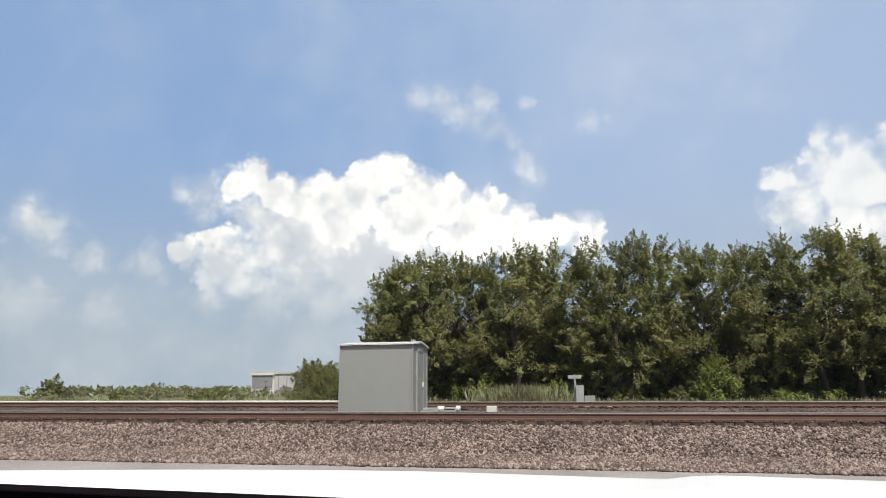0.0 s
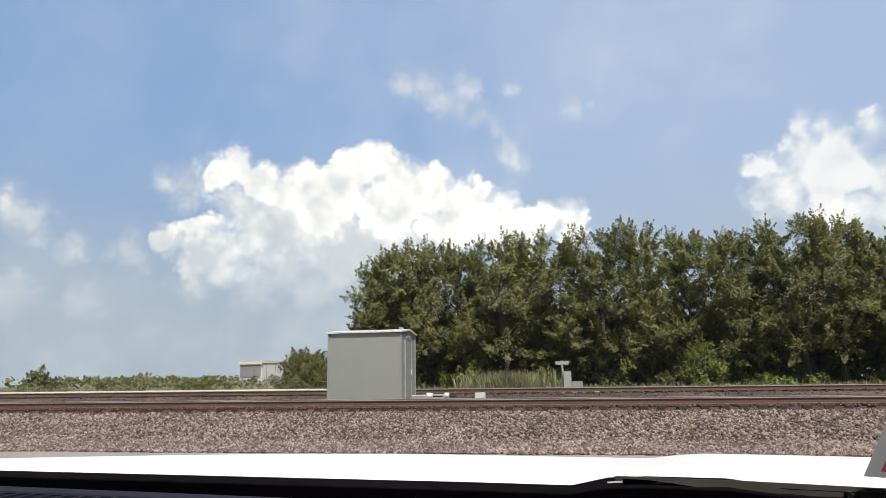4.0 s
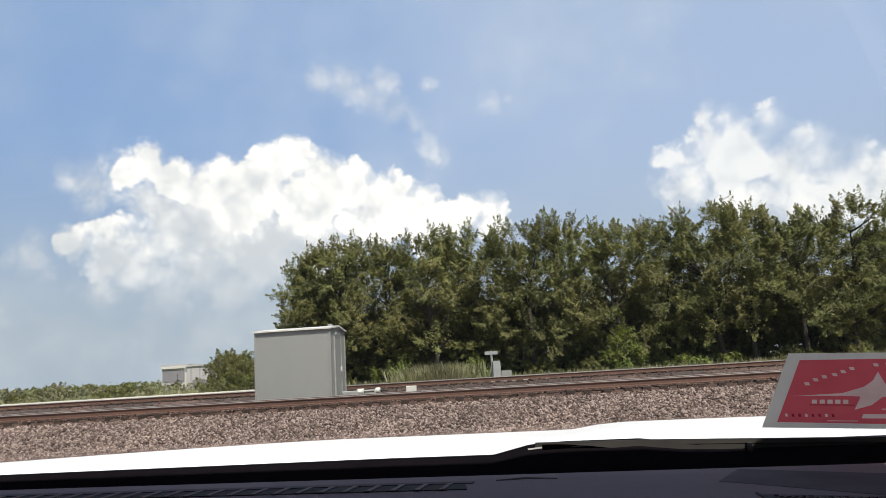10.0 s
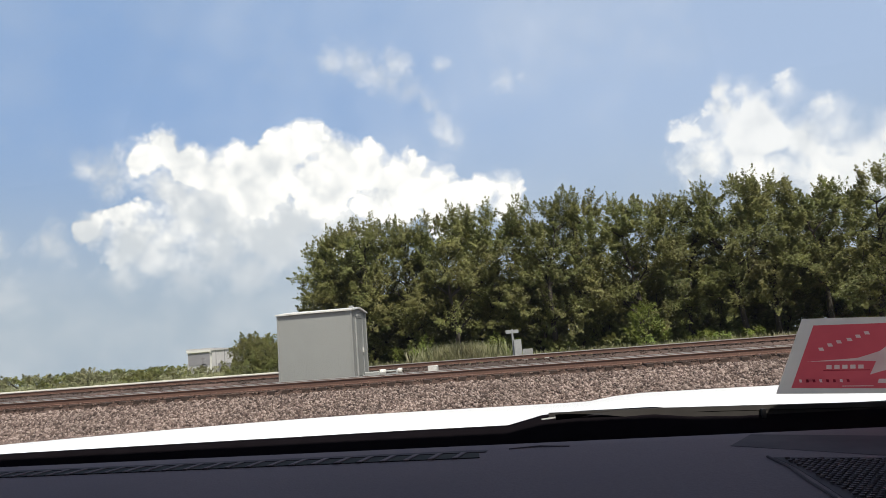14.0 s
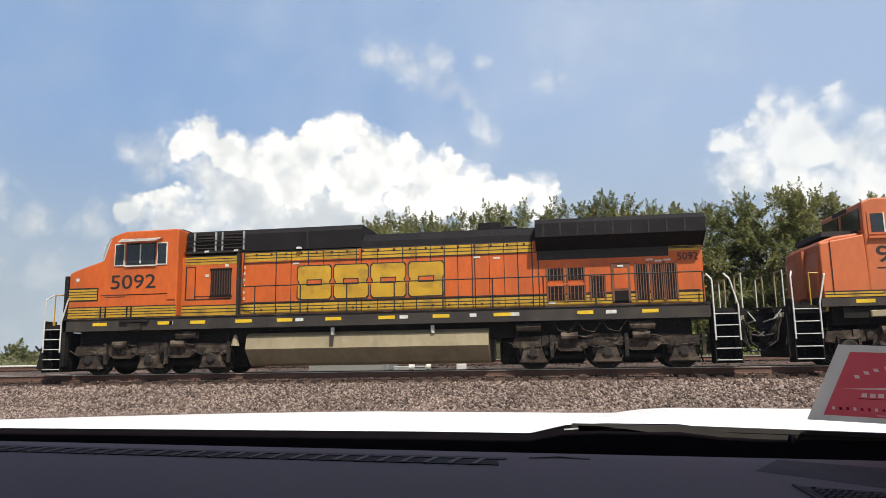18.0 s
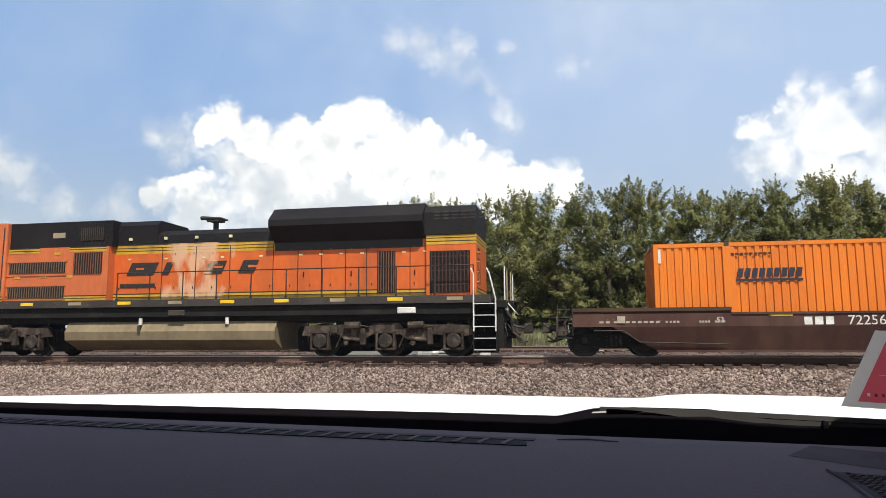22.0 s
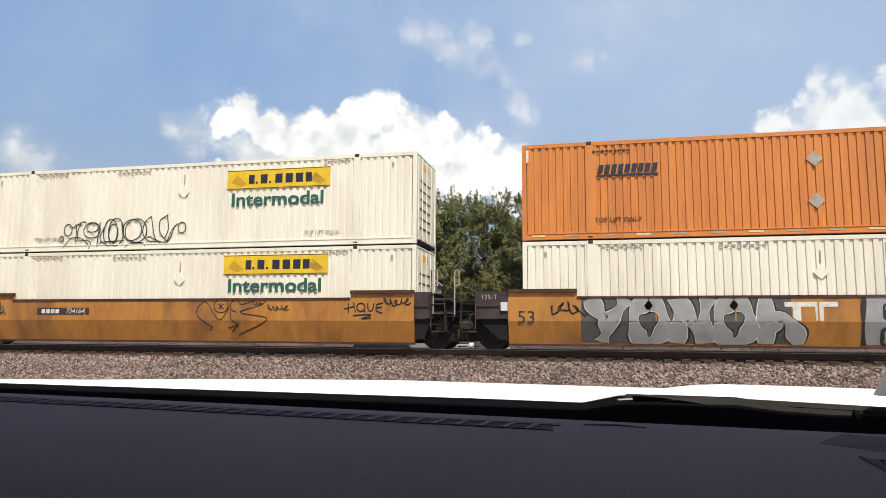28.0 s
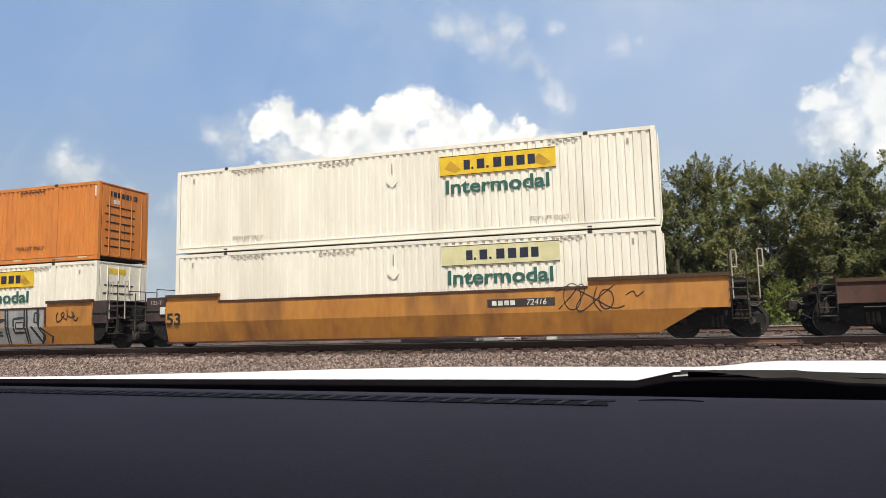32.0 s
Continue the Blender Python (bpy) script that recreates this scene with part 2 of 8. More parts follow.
    lining=mat("head_lining", (0.3, 0.29, 0.27), 0.9, scale=10),
)
for k in ("red", "card", "cardprint"):      # thin card lets daylight through
    n_, l_ = M[k].node_tree.nodes, M[k].node_tree.links
    tl, mx_ = n_.new("ShaderNodeBsdfTranslucent"), n_.new("ShaderNodeMixShader")
    mx_.inputs[0].default_value = 0.7
    l_.new(n_["Principled BSDF"].inputs["Base Color"].links[0].from_socket, tl.inputs[0])
    l_.new(n_["Principled BSDF"].outputs[0], mx_.inputs[1])
    l_.new(tl.outputs[0], mx_.inputs[2])
    l_.new(mx_.outputs[0], n_["Material Output"].inputs[0])
M["stones"] = island_mat("ballast_stones", (0.054, 0.037, 0.031), (0.165, 0.118, 0.098), (0.37, 0.29, 0.248), 0.9, 0.25, vary=0.16)
M["stones_dull"] = island_mat("ballast_stones_dull", (0.03, 0.019, 0.014), (0.076, 0.05, 0.039), (0.165, 0.118, 0.095), 0.9, 0.25, vary=0.15)
M["stones_stained"] = island_mat("ballast_stones_stained", (0.037, 0.022, 0.016), (0.095, 0.058, 0.043), (0.2, 0.135, 0.105), 0.9, 0.25, vary=0.15)
M["leaf_a"] = island_mat("leaves_olive", (0.195, 0.203, 0.066), (0.25, 0.256, 0.086), (0.325, 0.32, 0.128), 0.55, 0.35, 0.48)
M["leaf_b"] = island_mat("leaves_green", (0.158, 0.172, 0.058), (0.21, 0.22, 0.076), (0.28, 0.282, 0.112), 0.55, 0.35, 0.48)
M["leaf_c"] = island_mat("leaves_light", (0.15, 0.19, 0.04), (0.23, 0.28, 0.06), (0.34, 0.38, 0.12), 0.55, 0.35, 0.42)
M["weed"] = island_mat("weeds", (0.2, 0.205, 0.1), (0.29, 0.285, 0.155), (0.4, 0.385, 0.24), 0.8, 0.2, 0.25)


# ---- mesh helpers ----
def link(name, bm, material, parent=None, label="", smooth=False):
    me = bpy.data.meshes.new(name)
    bm.to_mesh(me)
    bm.free()
    for m in (material if isinstance(material, (list, tuple)) else [material]):
        me.materials.append(M[m] if isinstance(m, str) else m)
    if smooth:
        me.polygons.foreach_set("use_smooth", [True] * len(me.polygons))
    ob = new(name, me)
    if parent:
        ob.parent = parent
    if label:
        ob["label"] = label
    return ob


def part(name, bm, material, parent, label="", smooth=False):
    return link(name, bm, material, parent, label, smooth)


def again(ob, m, parent=None):
    """Another object on the same mesh, at the pose m."""
    o = new(ob.name.split(".")[0], ob.data)
    o.parent = parent or ob.parent
    o.matrix_basis = m
    return o


def thing(name, m, label, category, group="", kind=""):
    e = new(name)
    e.empty_display_size = 0.2
    e.matrix_basis = m
    return tagged(e, label, category, group, kind)


def box(bm, x0, x1, y0, y1, z0, z1, bev=0.0, m=None, mi=0):
    ps = [Vector((x, y, z)) for z in (z0, z1) for y in (y0, y1) for x in (x0, x1)]
    v = [bm.verts.new(m @ p if m else p) for p in ps]
    fs = [bm.faces.new([v[i] for i in f]) for f in ((0, 2, 3, 1), (4, 5, 7, 6), (0, 1, 5, 4), (1, 3, 7, 5), (3, 2, 6, 7), (2, 0, 4, 6))]
    for f in fs:
        f.material_index = mi
    if bev:
        es = list({e for f in fs for e in f.edges})
        bmesh.ops.bevel(bm, geom=es, offset=bev, segments=1, affect="EDGES", profile=0.5)
    return fs


def slab(bm, pts, y0, y1, bev=0.0):
    """A profile in x and z, drawn through from y0 to y1."""
    a, b = [bm.verts.new((x, y0, z)) for x, z in pts], [bm.verts.new((x, y1, z)) for x, z in pts]
    n = len(pts)
    fs = [bm.faces.new(a), bm.faces.new(b[::-1])] + [bm.faces.new([a[i], b[i], b[(i + 1) % n], a[(i + 1) % n]]) for i in range(n)]
    bmesh.ops.recalc_face_normals(bm, faces=fs)
    if bev:
        bmesh.ops.bevel(bm, geom=list({e for f in fs for e in f.edges}), offset=bev, segments=2, affect="EDGES", profile=0.5)


def loft(bm, pts, x0, x1):
    """A profile in y and z, drawn through from x0 to x1."""
    a, b = [bm.verts.new((x0, y, z)) for y, z in pts], [bm.verts.new((x1, y, z)) for y, z in pts]
    n = len(pts)
    fs = [bm.faces.new(a), bm.faces.new(b[::-1])] + [bm.faces.new([a[i], b[i], b[(i + 1) % n], a[(i + 1) % n]]) for i in range(n)]
    bmesh.ops.recalc_face_normals(bm, faces=fs)


def rod(bm, p0, p1, r, seg=6, r1=None):
    p0, p1 = Vector(p0), Vector(p1)
    q = (p1 - p0).to_track_quat("Z", "Y")
    r1 = r if r1 is None else r1
    a, b = [], []
    for i in range(seg):
        c = Vector((math.cos(2 * math.pi * i / seg), math.sin(2 * math.pi * i / seg), 0))
        a.append(bm.verts.new(p0 + q @ (c * r)))
        b.append(bm.verts.new(p1 + q @ (c * r1)))
    for i in range(seg):
        bm.faces.new([a[i], a[(i + 1) % seg], b[(i + 1) % seg], b[i]])
    bm.faces.new(a[::-1])
    bm.faces.new(b)


def tube(bm, pts, r, seg=6):
    for a, b in zip(pts, pts[1:]):
        rod(bm, a, b, r, seg)


def B(*boxes):
    bm = bmesh.new()
    for b in boxes:
        box(bm, *b)
    return bm


def words(name, text, size, material, parent, m, label="", squash=1.0, lean=0.0, depth=0.004, bold=0.0):
    """Painted writing, as a thin mesh; it stands in its own x and y."""
    cu = bpy.data.curves.new(name, "FONT")
    cu.body, cu.size, cu.extrude, cu.shear = text, size, depth, lean
    cu.align_x, cu.align_y = "CENTER", "CENTER"
    cu.resolution_u, cu.offset = 3, bold * size
    tmp = new("tmp", cu)
    bpy.context.view_layer.update()
    me = bpy.data.meshes.new_from_object(tmp.evaluated_get(bpy.context.evaluated_depsgraph_get()))
    bpy.data.objects.remove(tmp)
    bpy.data.curves.remove(cu)
    me.name = name
    for v in me.vertices:
        v.co.x *= squash
    me.materials.clear()
    me.materials.append(M[material])
    ob = new(name, me)
    ob.parent, ob.matrix_basis = parent, m
    if label:
        ob["label"] = label
    return ob


def side(x, y, z):
    """A pose for writing on a side that faces the road."""
    return pose(x, y, z, 90, 0, 0)

# ---- clouds: a far shell that drifts with the wind ----
# azimuth to the left, elevation, radius, in degrees
HEADS = [(28.4, 17.3, 1.5), (29.9, 16.4, 1.2), (26.4, 16.2, 1.6), (24.2, 15.6, 1.9), (22.5, 15.9, 2.2), (20.0, 16.2, 2.3), (18.5, 17.3, 2.0), (16.8, 17.9, 1.9), (15.1, 16.9, 2.1), (13.8, 16.2, 1.9), (11.9, 15.6, 2.1), (10.0, 14.8, 2.1),
         (8.2, 15.0, 1.8), (6.3, 13.8, 2.0), (4.2, 12.8, 1.8), (2.4, 13.2, 1.7), (0.7, 13.4, 1.5), (0.6, 12.0, 1.5), (21.5, 14.4, 2.6), (16.0, 14.6, 2.8), (10.5, 12.8, 2.8), (5.0, 11.4, 2.6)]
HEADS_LOW = [(33.4, 11.0, 1.5), (31.0, 11.5, 1.7), (29.4, 11.3, 1.6), (28.0, 10.4, 1.5), (30.6, 10.1, 2.4)]
HEADS_RIGHT = [(-17.2, 18.7, 1.0), (-19.0, 18.0, 1.0), (-13.6, 15.4, 0.4), (-14.6, 15.9, 0.7), (-15.6, 15.4, 1.2), (-17.3, 16.4, 1.7), (-20.0, 16.4, 1.7), (-22.1, 17.2, 1.4), (-24.0, 15.4, 1.5), (-26.0, 13.6, 1.4), (-28.0, 12.9, 1.6), (-30.0, 11.2, 2.0),
               (-19.0, 14.2, 2.6), (-23.0, 13.8, 2.6), (-26.5, 11.4, 2.8), (-20.8, 15.4, 2.0), (-25.0, 13.8, 1.8), (-29.0, 11.4, 2.4)]
BASES = [(44.0, 12.2, 1.4), (42.9, 11.7, 1.3), (18.4, 11.6, 2.8), (21.4, 10.6, 2.6), (24.6, 13.2, 2.4), (15.0, 11.4, 2.8), (32.0, 15.4, 1.6), (33.6, 15.6, 0.7), (27.4, 14.4, 2.2), (26.6, 12.6, 2.6), (24.6, 9.4, 2.4), (23.5, 12.2, 3.0), (29.0, 9.2, 2.2), (19.5, 9.8, 3.0), (14.0, 9.8, 3.2), (22.0, 7.4, 2.0), (26.8, 7.0, 1.5), (31.0, 7.6, 1.4), (36.2, 10.2, 1.2), (40.0, 9.4, 0.9), (44.0, 6.4, 2.2), (39.0, 6.0, 1.6),
         (-15.6, 13.4, 1.8), (-19.0, 11.6, 2.4), (-24.0, 10.4, 2.6), (-29.0, 9.0, 3.0)]
WISPS = [(14.6, 24.1, 1.0), (12.4, 24.1, 1.2), (10.6, 23.2, 1.1), (9.1, 23.8, 0.9), (9.4, 22.4, 1.0), (7.8, 21.6, 1.0), (6.6, 20.4, 0.8), (5.6, 19.0, 0.8), (5.2, 18.0, 1.0), (4.5, 17.5, 0.7), (-0.3, 22.0, 0.8), (-1.6, 21.9, 0.5), (5.2, 23.6, 0.5)]


def cloud_material():
    m = bpy.data.materials.new("cloud")
    m.use_nodes = True
    n, l = m.node_tree.nodes, m.node_tree.links
    n.remove(n["Principled BSDF"])

    def math_(op, a, b=None, c=None):
        k = n.new("ShaderNodeMath")
        k.operation = op
        for i, v in enumerate((a, b, c)):
            if v is None:
                continue
            if isinstance(v, (int, float)):
                k.inputs[i].default_value = v
            else:
                l.new(v, k.inputs[i])
        return k.outputs[0]

    def vec(op, a, b):
        k = n.new("ShaderNodeVectorMath")
        k.operation = op
        l.new(a, k.inputs[0])
        if isinstance(b, tuple):
            k.inputs[1].default_value = b
        else:
            l.new(b, k.inputs[1])
        return k

    def rng(v, a, b, c=0.0, d=1.0, smooth=True):
        k = n.new("ShaderNodeMapRange")
        k.interpolation_type = "SMOOTHSTEP" if smooth else "LINEAR"
        for i, q in enumerate((a, b, c, d)):
            k.inputs[i + 1].default_value = q
        l.new(v, k.inputs[0])
        return k.outputs[0]

    def noise_(v, scale, detail, rough=0.55):
        k = n.new("ShaderNodeTexNoise")
        k.inputs["Scale"].default_value, k.inputs["Detail"].default_value, k.inputs["Roughness"].default_value = scale, detail, rough
        l.new(v, k.inputs[0])
        return k

    tc = n.new("ShaderNodeTexCoord")
    p = vec("MULTIPLY", tc.outputs["Object"], (1 / 3000, 1 / 3000, 1 / 3000)).outputs[0]
    warp = vec("MULTIPLY", vec("SUBTRACT", noise_(p, 17, 3, 0.5).outputs["Color"], (0.5, 0.5, 0.5)).outputs[0], (0.026, 0.026, 0.022)).outputs[0]
    puff = vec("MULTIPLY", vec("SUBTRACT", noise_(p, 75, 3, 0.6).outputs["Color"], (0.5, 0.5, 0.5)).outputs[0], (0.009, 0.009, 0.008)).outputs[0]
    q = vec("ADD", vec("ADD", p, warp).outputs[0], puff).outputs[0]

    def body(v, blobs):
        """Depth inside a heap of round masses, in degrees."""
        mask = None
        for az, el, r in blobs:
            a, e = radians(az), radians(el)
            c = (-math.sin(a) * math.cos(e), math.cos(a) * math.cos(e), math.sin(e))
            k = math_("MULTIPLY_ADD", vec("DISTANCE", v, c).outputs["Value"], -57.3, r)
            mask = k if mask is None else math_("SMOOTH_MAX", mask, k, 0.5)
        return mask

    def lumps(v, scale):
        k = n.new("ShaderNodeTexVoronoi")
        k.feature, k.inputs["Smoothness"].default_value, k.inputs["Scale"].default_value = "SMOOTH_F1", 0.12, scale
        l.new(v, k.inputs[0])
        return math_("MULTIPLY_ADD", k.outputs["Distance"], -1.0, 0.45)

    sep = n.new("ShaderNodeSeparateXYZ")
    l.new(p, sep.inputs[0])
    soft = noise_(p, 7, 5).outputs[0]
    fine = noise_(q, 30, 6, 0.62).outputs[0]
    b1, b2, b3 = lumps(q, 26), lumps(q, 62), lumps(q, 140)
    billow = math_("ADD", math_("MULTIPLY_ADD", b1, 0.8, 0.4), math_("ADD", math_("MULTIPLY", b2, 0.5), math_("MULTIPLY", b3, 0.28)))
    ragged = math_("MULTIPLY_ADD", fine, 2.0, -1.0)
    heads = body(q, HEADS + HEADS_LOW)
    right = body(q, HEADS_RIGHT)
    bases = body(q, BASES)
    thin = body(q, WISPS)

    def edge(v, width):
        k = n.new("ShaderNodeMapRange")
        k.interpolation_type = "SMOOTHSTEP"
        k.inputs[1].default_value = 0.0
        l.new(v, k.inputs[0])
        l.new(width, k.inputs[2])
        return k.outputs[0]

    # crisp tops, softer flanks where the air is moist
    width = rng(noise_(p, 11, 2).outputs[0], 0.42, 0.64, 0.4, 2.0)
    crisp = edge(math_("ADD", heads, billow), width)
    crisp = math_("MULTIPLY", crisp, rng(math_("ADD", sep.outputs[2], math_("MULTIPLY", soft, 0.08)), 0.13, 0.24, 0.6, 1.0))
    far_right = math_("MULTIPLY", edge(math_("ADD", right, math_("ADD", math_("ADD", billow, 0.1), math_("MULTIPLY", ragged, 1.0))), math_("MULTIPLY", width, 1.9)), 0.82)
    loose = math_("MULTIPLY", rng(math_("ADD", bases, math_("ADD", math_("MULTIPLY", ragged, 2.0), billow)), -0.9, 2.2), rng(sep.outputs[2], 0.06, 0.2, 0.36, 0.94))
    shreds = rng(math_("ADD", thin, math_("ADD", math_("MULTIPLY", ragged, 1.3), math_("MULTIPLY", billow, 0.8))), -0.6, 1.5, 0.0, 0.54)
    shred = noise_(q, 10, 6, 0.58).outputs[0]
    low = math_("MULTIPLY", rng(shred, 0.36, 0.7), rng(sep.outputs[2], 0.04, 0.26, 0.34, 0.0))
    veil = math_("MULTIPLY", rng(noise_(p, 5, 5, 0.6).outputs[0], 0.45, 0.75), 0.16)
    cloud = math_("MAXIMUM", math_("MAXIMUM", math_("MAXIMUM", crisp, far_right), loose), math_("MAXIMUM", shreds, math_("MAXIMUM", low, veil)))
    alpha = math_("MAXIMUM", cloud, rng(sep.outputs[2], 0.0, 0.4, 0.97, 0.88))
    # sunlit lumps, greyer folds and bases
    dense = math_("MAXIMUM", heads, right)
    folds = math_("ADD", math_("MULTIPLY_ADD", b1, 0.7, 0.1), math_("ADD", math_("MULTIPLY", b2, 0.34), math_("MULTIPLY", b3, 0.14)))
    lit = math_("ADD", math_("MULTIPLY_ADD", soft, 1.3, -0.65), folds)
    lit = math_("ADD", lit, rng(sep.outputs[0], -0.5, -0.08, 0.0, 0.42))
    lit = math_("ADD", lit, rng(dense, 0.0, 2.6, 0.24, -0.06))
    lit = math_("ADD", lit, rng(dense, -1.2, 0.3, -0.45, 0.0))
    lit = rng(lit, -0.3, 0.72)
    lit = math_("MULTIPLY", lit, rng(sep.outputs[2], 0.1, 0.22, 0.5, 1.0))
    col = n.new("ShaderNodeMix")
    col.data_type = "RGBA"
    col.inputs[6].default_value, col.inputs[7].default_value = (0.66, 0.68, 0.70, 1), (1.05, 1.02, 0.98, 1)
    l.new(lit, col.inputs[0])
    tone, sky_, high = n.new("ShaderNodeMix"), n.new("ShaderNodeMix"), n.new("ShaderNodeMix")
    for k in (tone, sky_, high):
        k.data_type = "RGBA"
    high.inputs[6].default_value, high.inputs[7].default_value = (0.27, 0.405, 0.66, 1), (0.41, 0.52, 0.725, 1)
    l.new(rng(math_("ADD", sep.outputs[0], math_("MULTIPLY_ADD", soft, 0.8, -0.4)), -0.58, 0.04), high.inputs[0])
    sky_.inputs[6].default_value = (0.395, 0.465, 0.545, 1)
    l.new(high.outputs[2], sky_.inputs[7])
    l.new(rng(sep.outputs[2], 0.05, 0.36), sky_.inputs[0])
    l.new(sky_.outputs[2], tone.inputs[6])
    l.new(cloud, tone.inputs[0])
    l.new(col.outputs[2], tone.inputs[7])
    em, tr, mx = n.new("ShaderNodeEmission"), n.new("ShaderNodeBsdfTransparent"), n.new("ShaderNodeMixShader")
    em.inputs[1].default_value = 1.0
    l.new(tone.outputs[2], em.inputs[0])
    l.new(alpha, mx.inputs[0])
    l.new(tr.outputs[0], mx.inputs[1])
    l.new(em.outputs[0], mx.inputs[2])
    l.new(mx.outputs[0], n["Material Output"].inputs[0])
    return m


def build_clouds():
    bm = bmesh.new()
    rows = []
    for j in range(25):
        e = radians(-1 + 50 * j / 24)
        rows.append([bm.verts.new((-3000 * math.sin(a) * math.cos(e), 3000 * math.cos(a) * math.cos(e), 3000 * math.sin(e))) for a in (radians(-75 + 150 * i / 40) for i in range(41))])
    for a, b in zip(rows, rows[1:]):
        for i in range(40):
            bm.faces.new([a[i], a[i + 1], b[i + 1], b[i]])
    return tagged(link("cloud_bank", bm, cloud_material(), smooth=True), "white cumulus clouds drifting over a hazy blue sky", "clouds", kind="structure")


clouds = build_clouds()


# ---- ground ----
def bed(x, y):
    """Height of the ground: road, ballast shoulders of the two tracks, field."""
    def shoulder(cy, top, low):
        d = abs(y - cy)
        return top - max(0.0, d - 1.5) / (4.2 if y < cy else 2.4) if d < 6 else low
    z = 0.0 if y < 20 else min(0.62, (y - 20) * 0.1)
    if y > 39:
        z = 0.85
    if abs(y - TY) < 1.27:
        return RT - 0.235
    return max(z, shoulder(TY, RT - 0.335, -9), shoulder(FY, FZ - 0.25, -9), 0.72 if 23 < y < 32 else -9)


def build_ground():
    xs = [-4000, -1200, -400, -160, -80] + [-60 + 1.2 * i for i in range(101)] + [80, 160, 400, 1200, 4000]
    ys = [-3000, -500, -60, -15, -6, 0, 5, 9, 11] + [12 + 0.25 * i for i in range(33)] + [20.3, 20.36, 20.42, 20.6, 20.8] + [21 + 0.25 * i for i in range(7)] + [22.7, 22.86, 22.94, 23.1] + [23.25 + 0.25 * i for i in range(63)] + [40, 42, 46, 55, 80, 150, 400, 1500, 4500]
    me = bpy.data.meshes.new("ground")
    vs = [(x, y, bed(x, y) + (0.03 * noise.noise((x * 0.9, y * 0.9, 0)) if 12 < y < 39 else 0.0)) for y in ys for x in xs]
    n = len(xs)
    me.from_pydata(vs, [], [(j * n + i, j * n + i + 1, (j + 1) * n + i + 1, (j + 1) * n + i) for j in range(len(ys) - 1) for i in range(n - 1)])
    field = mat("field_grass", (0.17, 0.175, 0.075), 0.95, col2=(0.11, 0.125, 0.045), scale=0.08, fine=1.5)
    gravel = mat("gravel_road", (0.36, 0.325, 0.295), 0.95, col2=(0.25, 0.215, 0.195), scale=0.6, fine=22, bump=0.03)
    stained = mat("ballast_stained", (0.09, 0.052, 0.038), 0.95, col2=(0.046, 0.028, 0.02), scale=1.1, fine=26, bump=0.05)
    for m in (M["ballast"], gravel, field, stained):
        me.materials.append(m)
    k = 0
    for j in range(len(ys) - 1):
        for i in range(n - 1):
            y = (ys[j] + ys[j + 1]) / 2
            me.polygons[k].material_index = 3 if abs(y - TY) < 1.55 else (0 if 17 < y < 38.3 else (1 if y < 17 else 2))
            me.polygons[k].use_smooth = True
            k += 1
    return tagged(new("ground", me), "gravel roadside, pinkish-grey ballast and open field", "ground", kind="structure")


build_ground()


def pieces(name, count, place, size, material, seed, label, category, facets=1):
    """Loose stones, each an uneven octahedron, as one mesh."""
    rs = np.random.RandomState(seed)
    c = np.array([place(rs) for _ in range(count)])
    base = np.array([(1, 0, 0), (-1, 0, 0), (0, 1, 0), (0, -1, 0), (0, 0, 1), (0, 0, -1)], float)
    s = size[0] + (size[1] - size[0]) * rs.rand(count, 1, 1) ** 1.6
    v = base[None] * (0.6 + 0.8 * rs.rand(count, 6, 1)) * s * np.array([1, 1, 0.75]) + 0.22 * s * (rs.rand(count, 6, 3) - 0.5)
    a = rs.rand(count) * 6.28
    ca, sa = np.cos(a)[:, None], np.sin(a)[:, None]
    v = np.stack([v[..., 0] * ca - v[..., 1] * sa, v[..., 0] * sa + v[..., 1] * ca, v[..., 2]], -1) + c[:, None]
    f = np.array([(0, 2, 4), (2, 1, 4), (1, 3, 4), (3, 0, 4), (2, 0, 5), (1, 2, 5), (3, 1, 5), (0, 3, 5)])
    faces = (f[None] + 6 * np.arange(count)[:, None, None]).reshape(-1, 3)
    me = bpy.data.meshes.new(name)
    me.vertices.add(count * 6)
    me.vertices.foreach_set("co", v.ravel())
    me.loops.add(faces.size)
    me.loops.foreach_set("vertex_index", faces.ravel())
    me.polygons.add(len(faces))
    me.polygons.foreach_set("loop_start", np.arange(0, faces.size, 3))
    me.update(calc_edges=True)
    me.materials.append(M[material])
    return tagged(new(name, me), label, category, kind="stuff")


def on_bed(x0, x1, y0, y1):
    def place(rs):
        x, y = x0 + (x1 - x0) * rs.rand(), y0 + (y1 - y0) * rs.rand()
        return x, y, bed(x, y) + 0.02
    return place


pieces("ballast_stones", 98000, on_bed(-24, 19, 14.6, 20.12), (0.03, 0.066), "stones", 3, "pinkish-grey crushed ballast stones on the track shoulder", "ballast")
pieces("ballast_stones_between", 9000, on_bed(-26, 24, 23.2, 33), (0.03, 0.06), "stones_dull", 4, "crushed ballast stones between the tracks", "ballast")
pieces("ballast_stones_stained", 14000, on_bed(-26, 24, 20.08, 23.1), (0.03, 0.06), "stones_stained", 5, "rust-stained crushed ballast stones between the near rails", "ballast")


# ---- tracks ----
def rail_profile():
    return [(-0.07, 0), (0.07, 0), (0.07, 0.014), (0.012, 0.035), (0.01, 0.135), (0.037, 0.148), (0.037, 0.18), (-0.037, 0.18), (-0.037, 0.148), (-0.01, 0.135), (-0.012, 0.035), (-0.07, 0.014)]


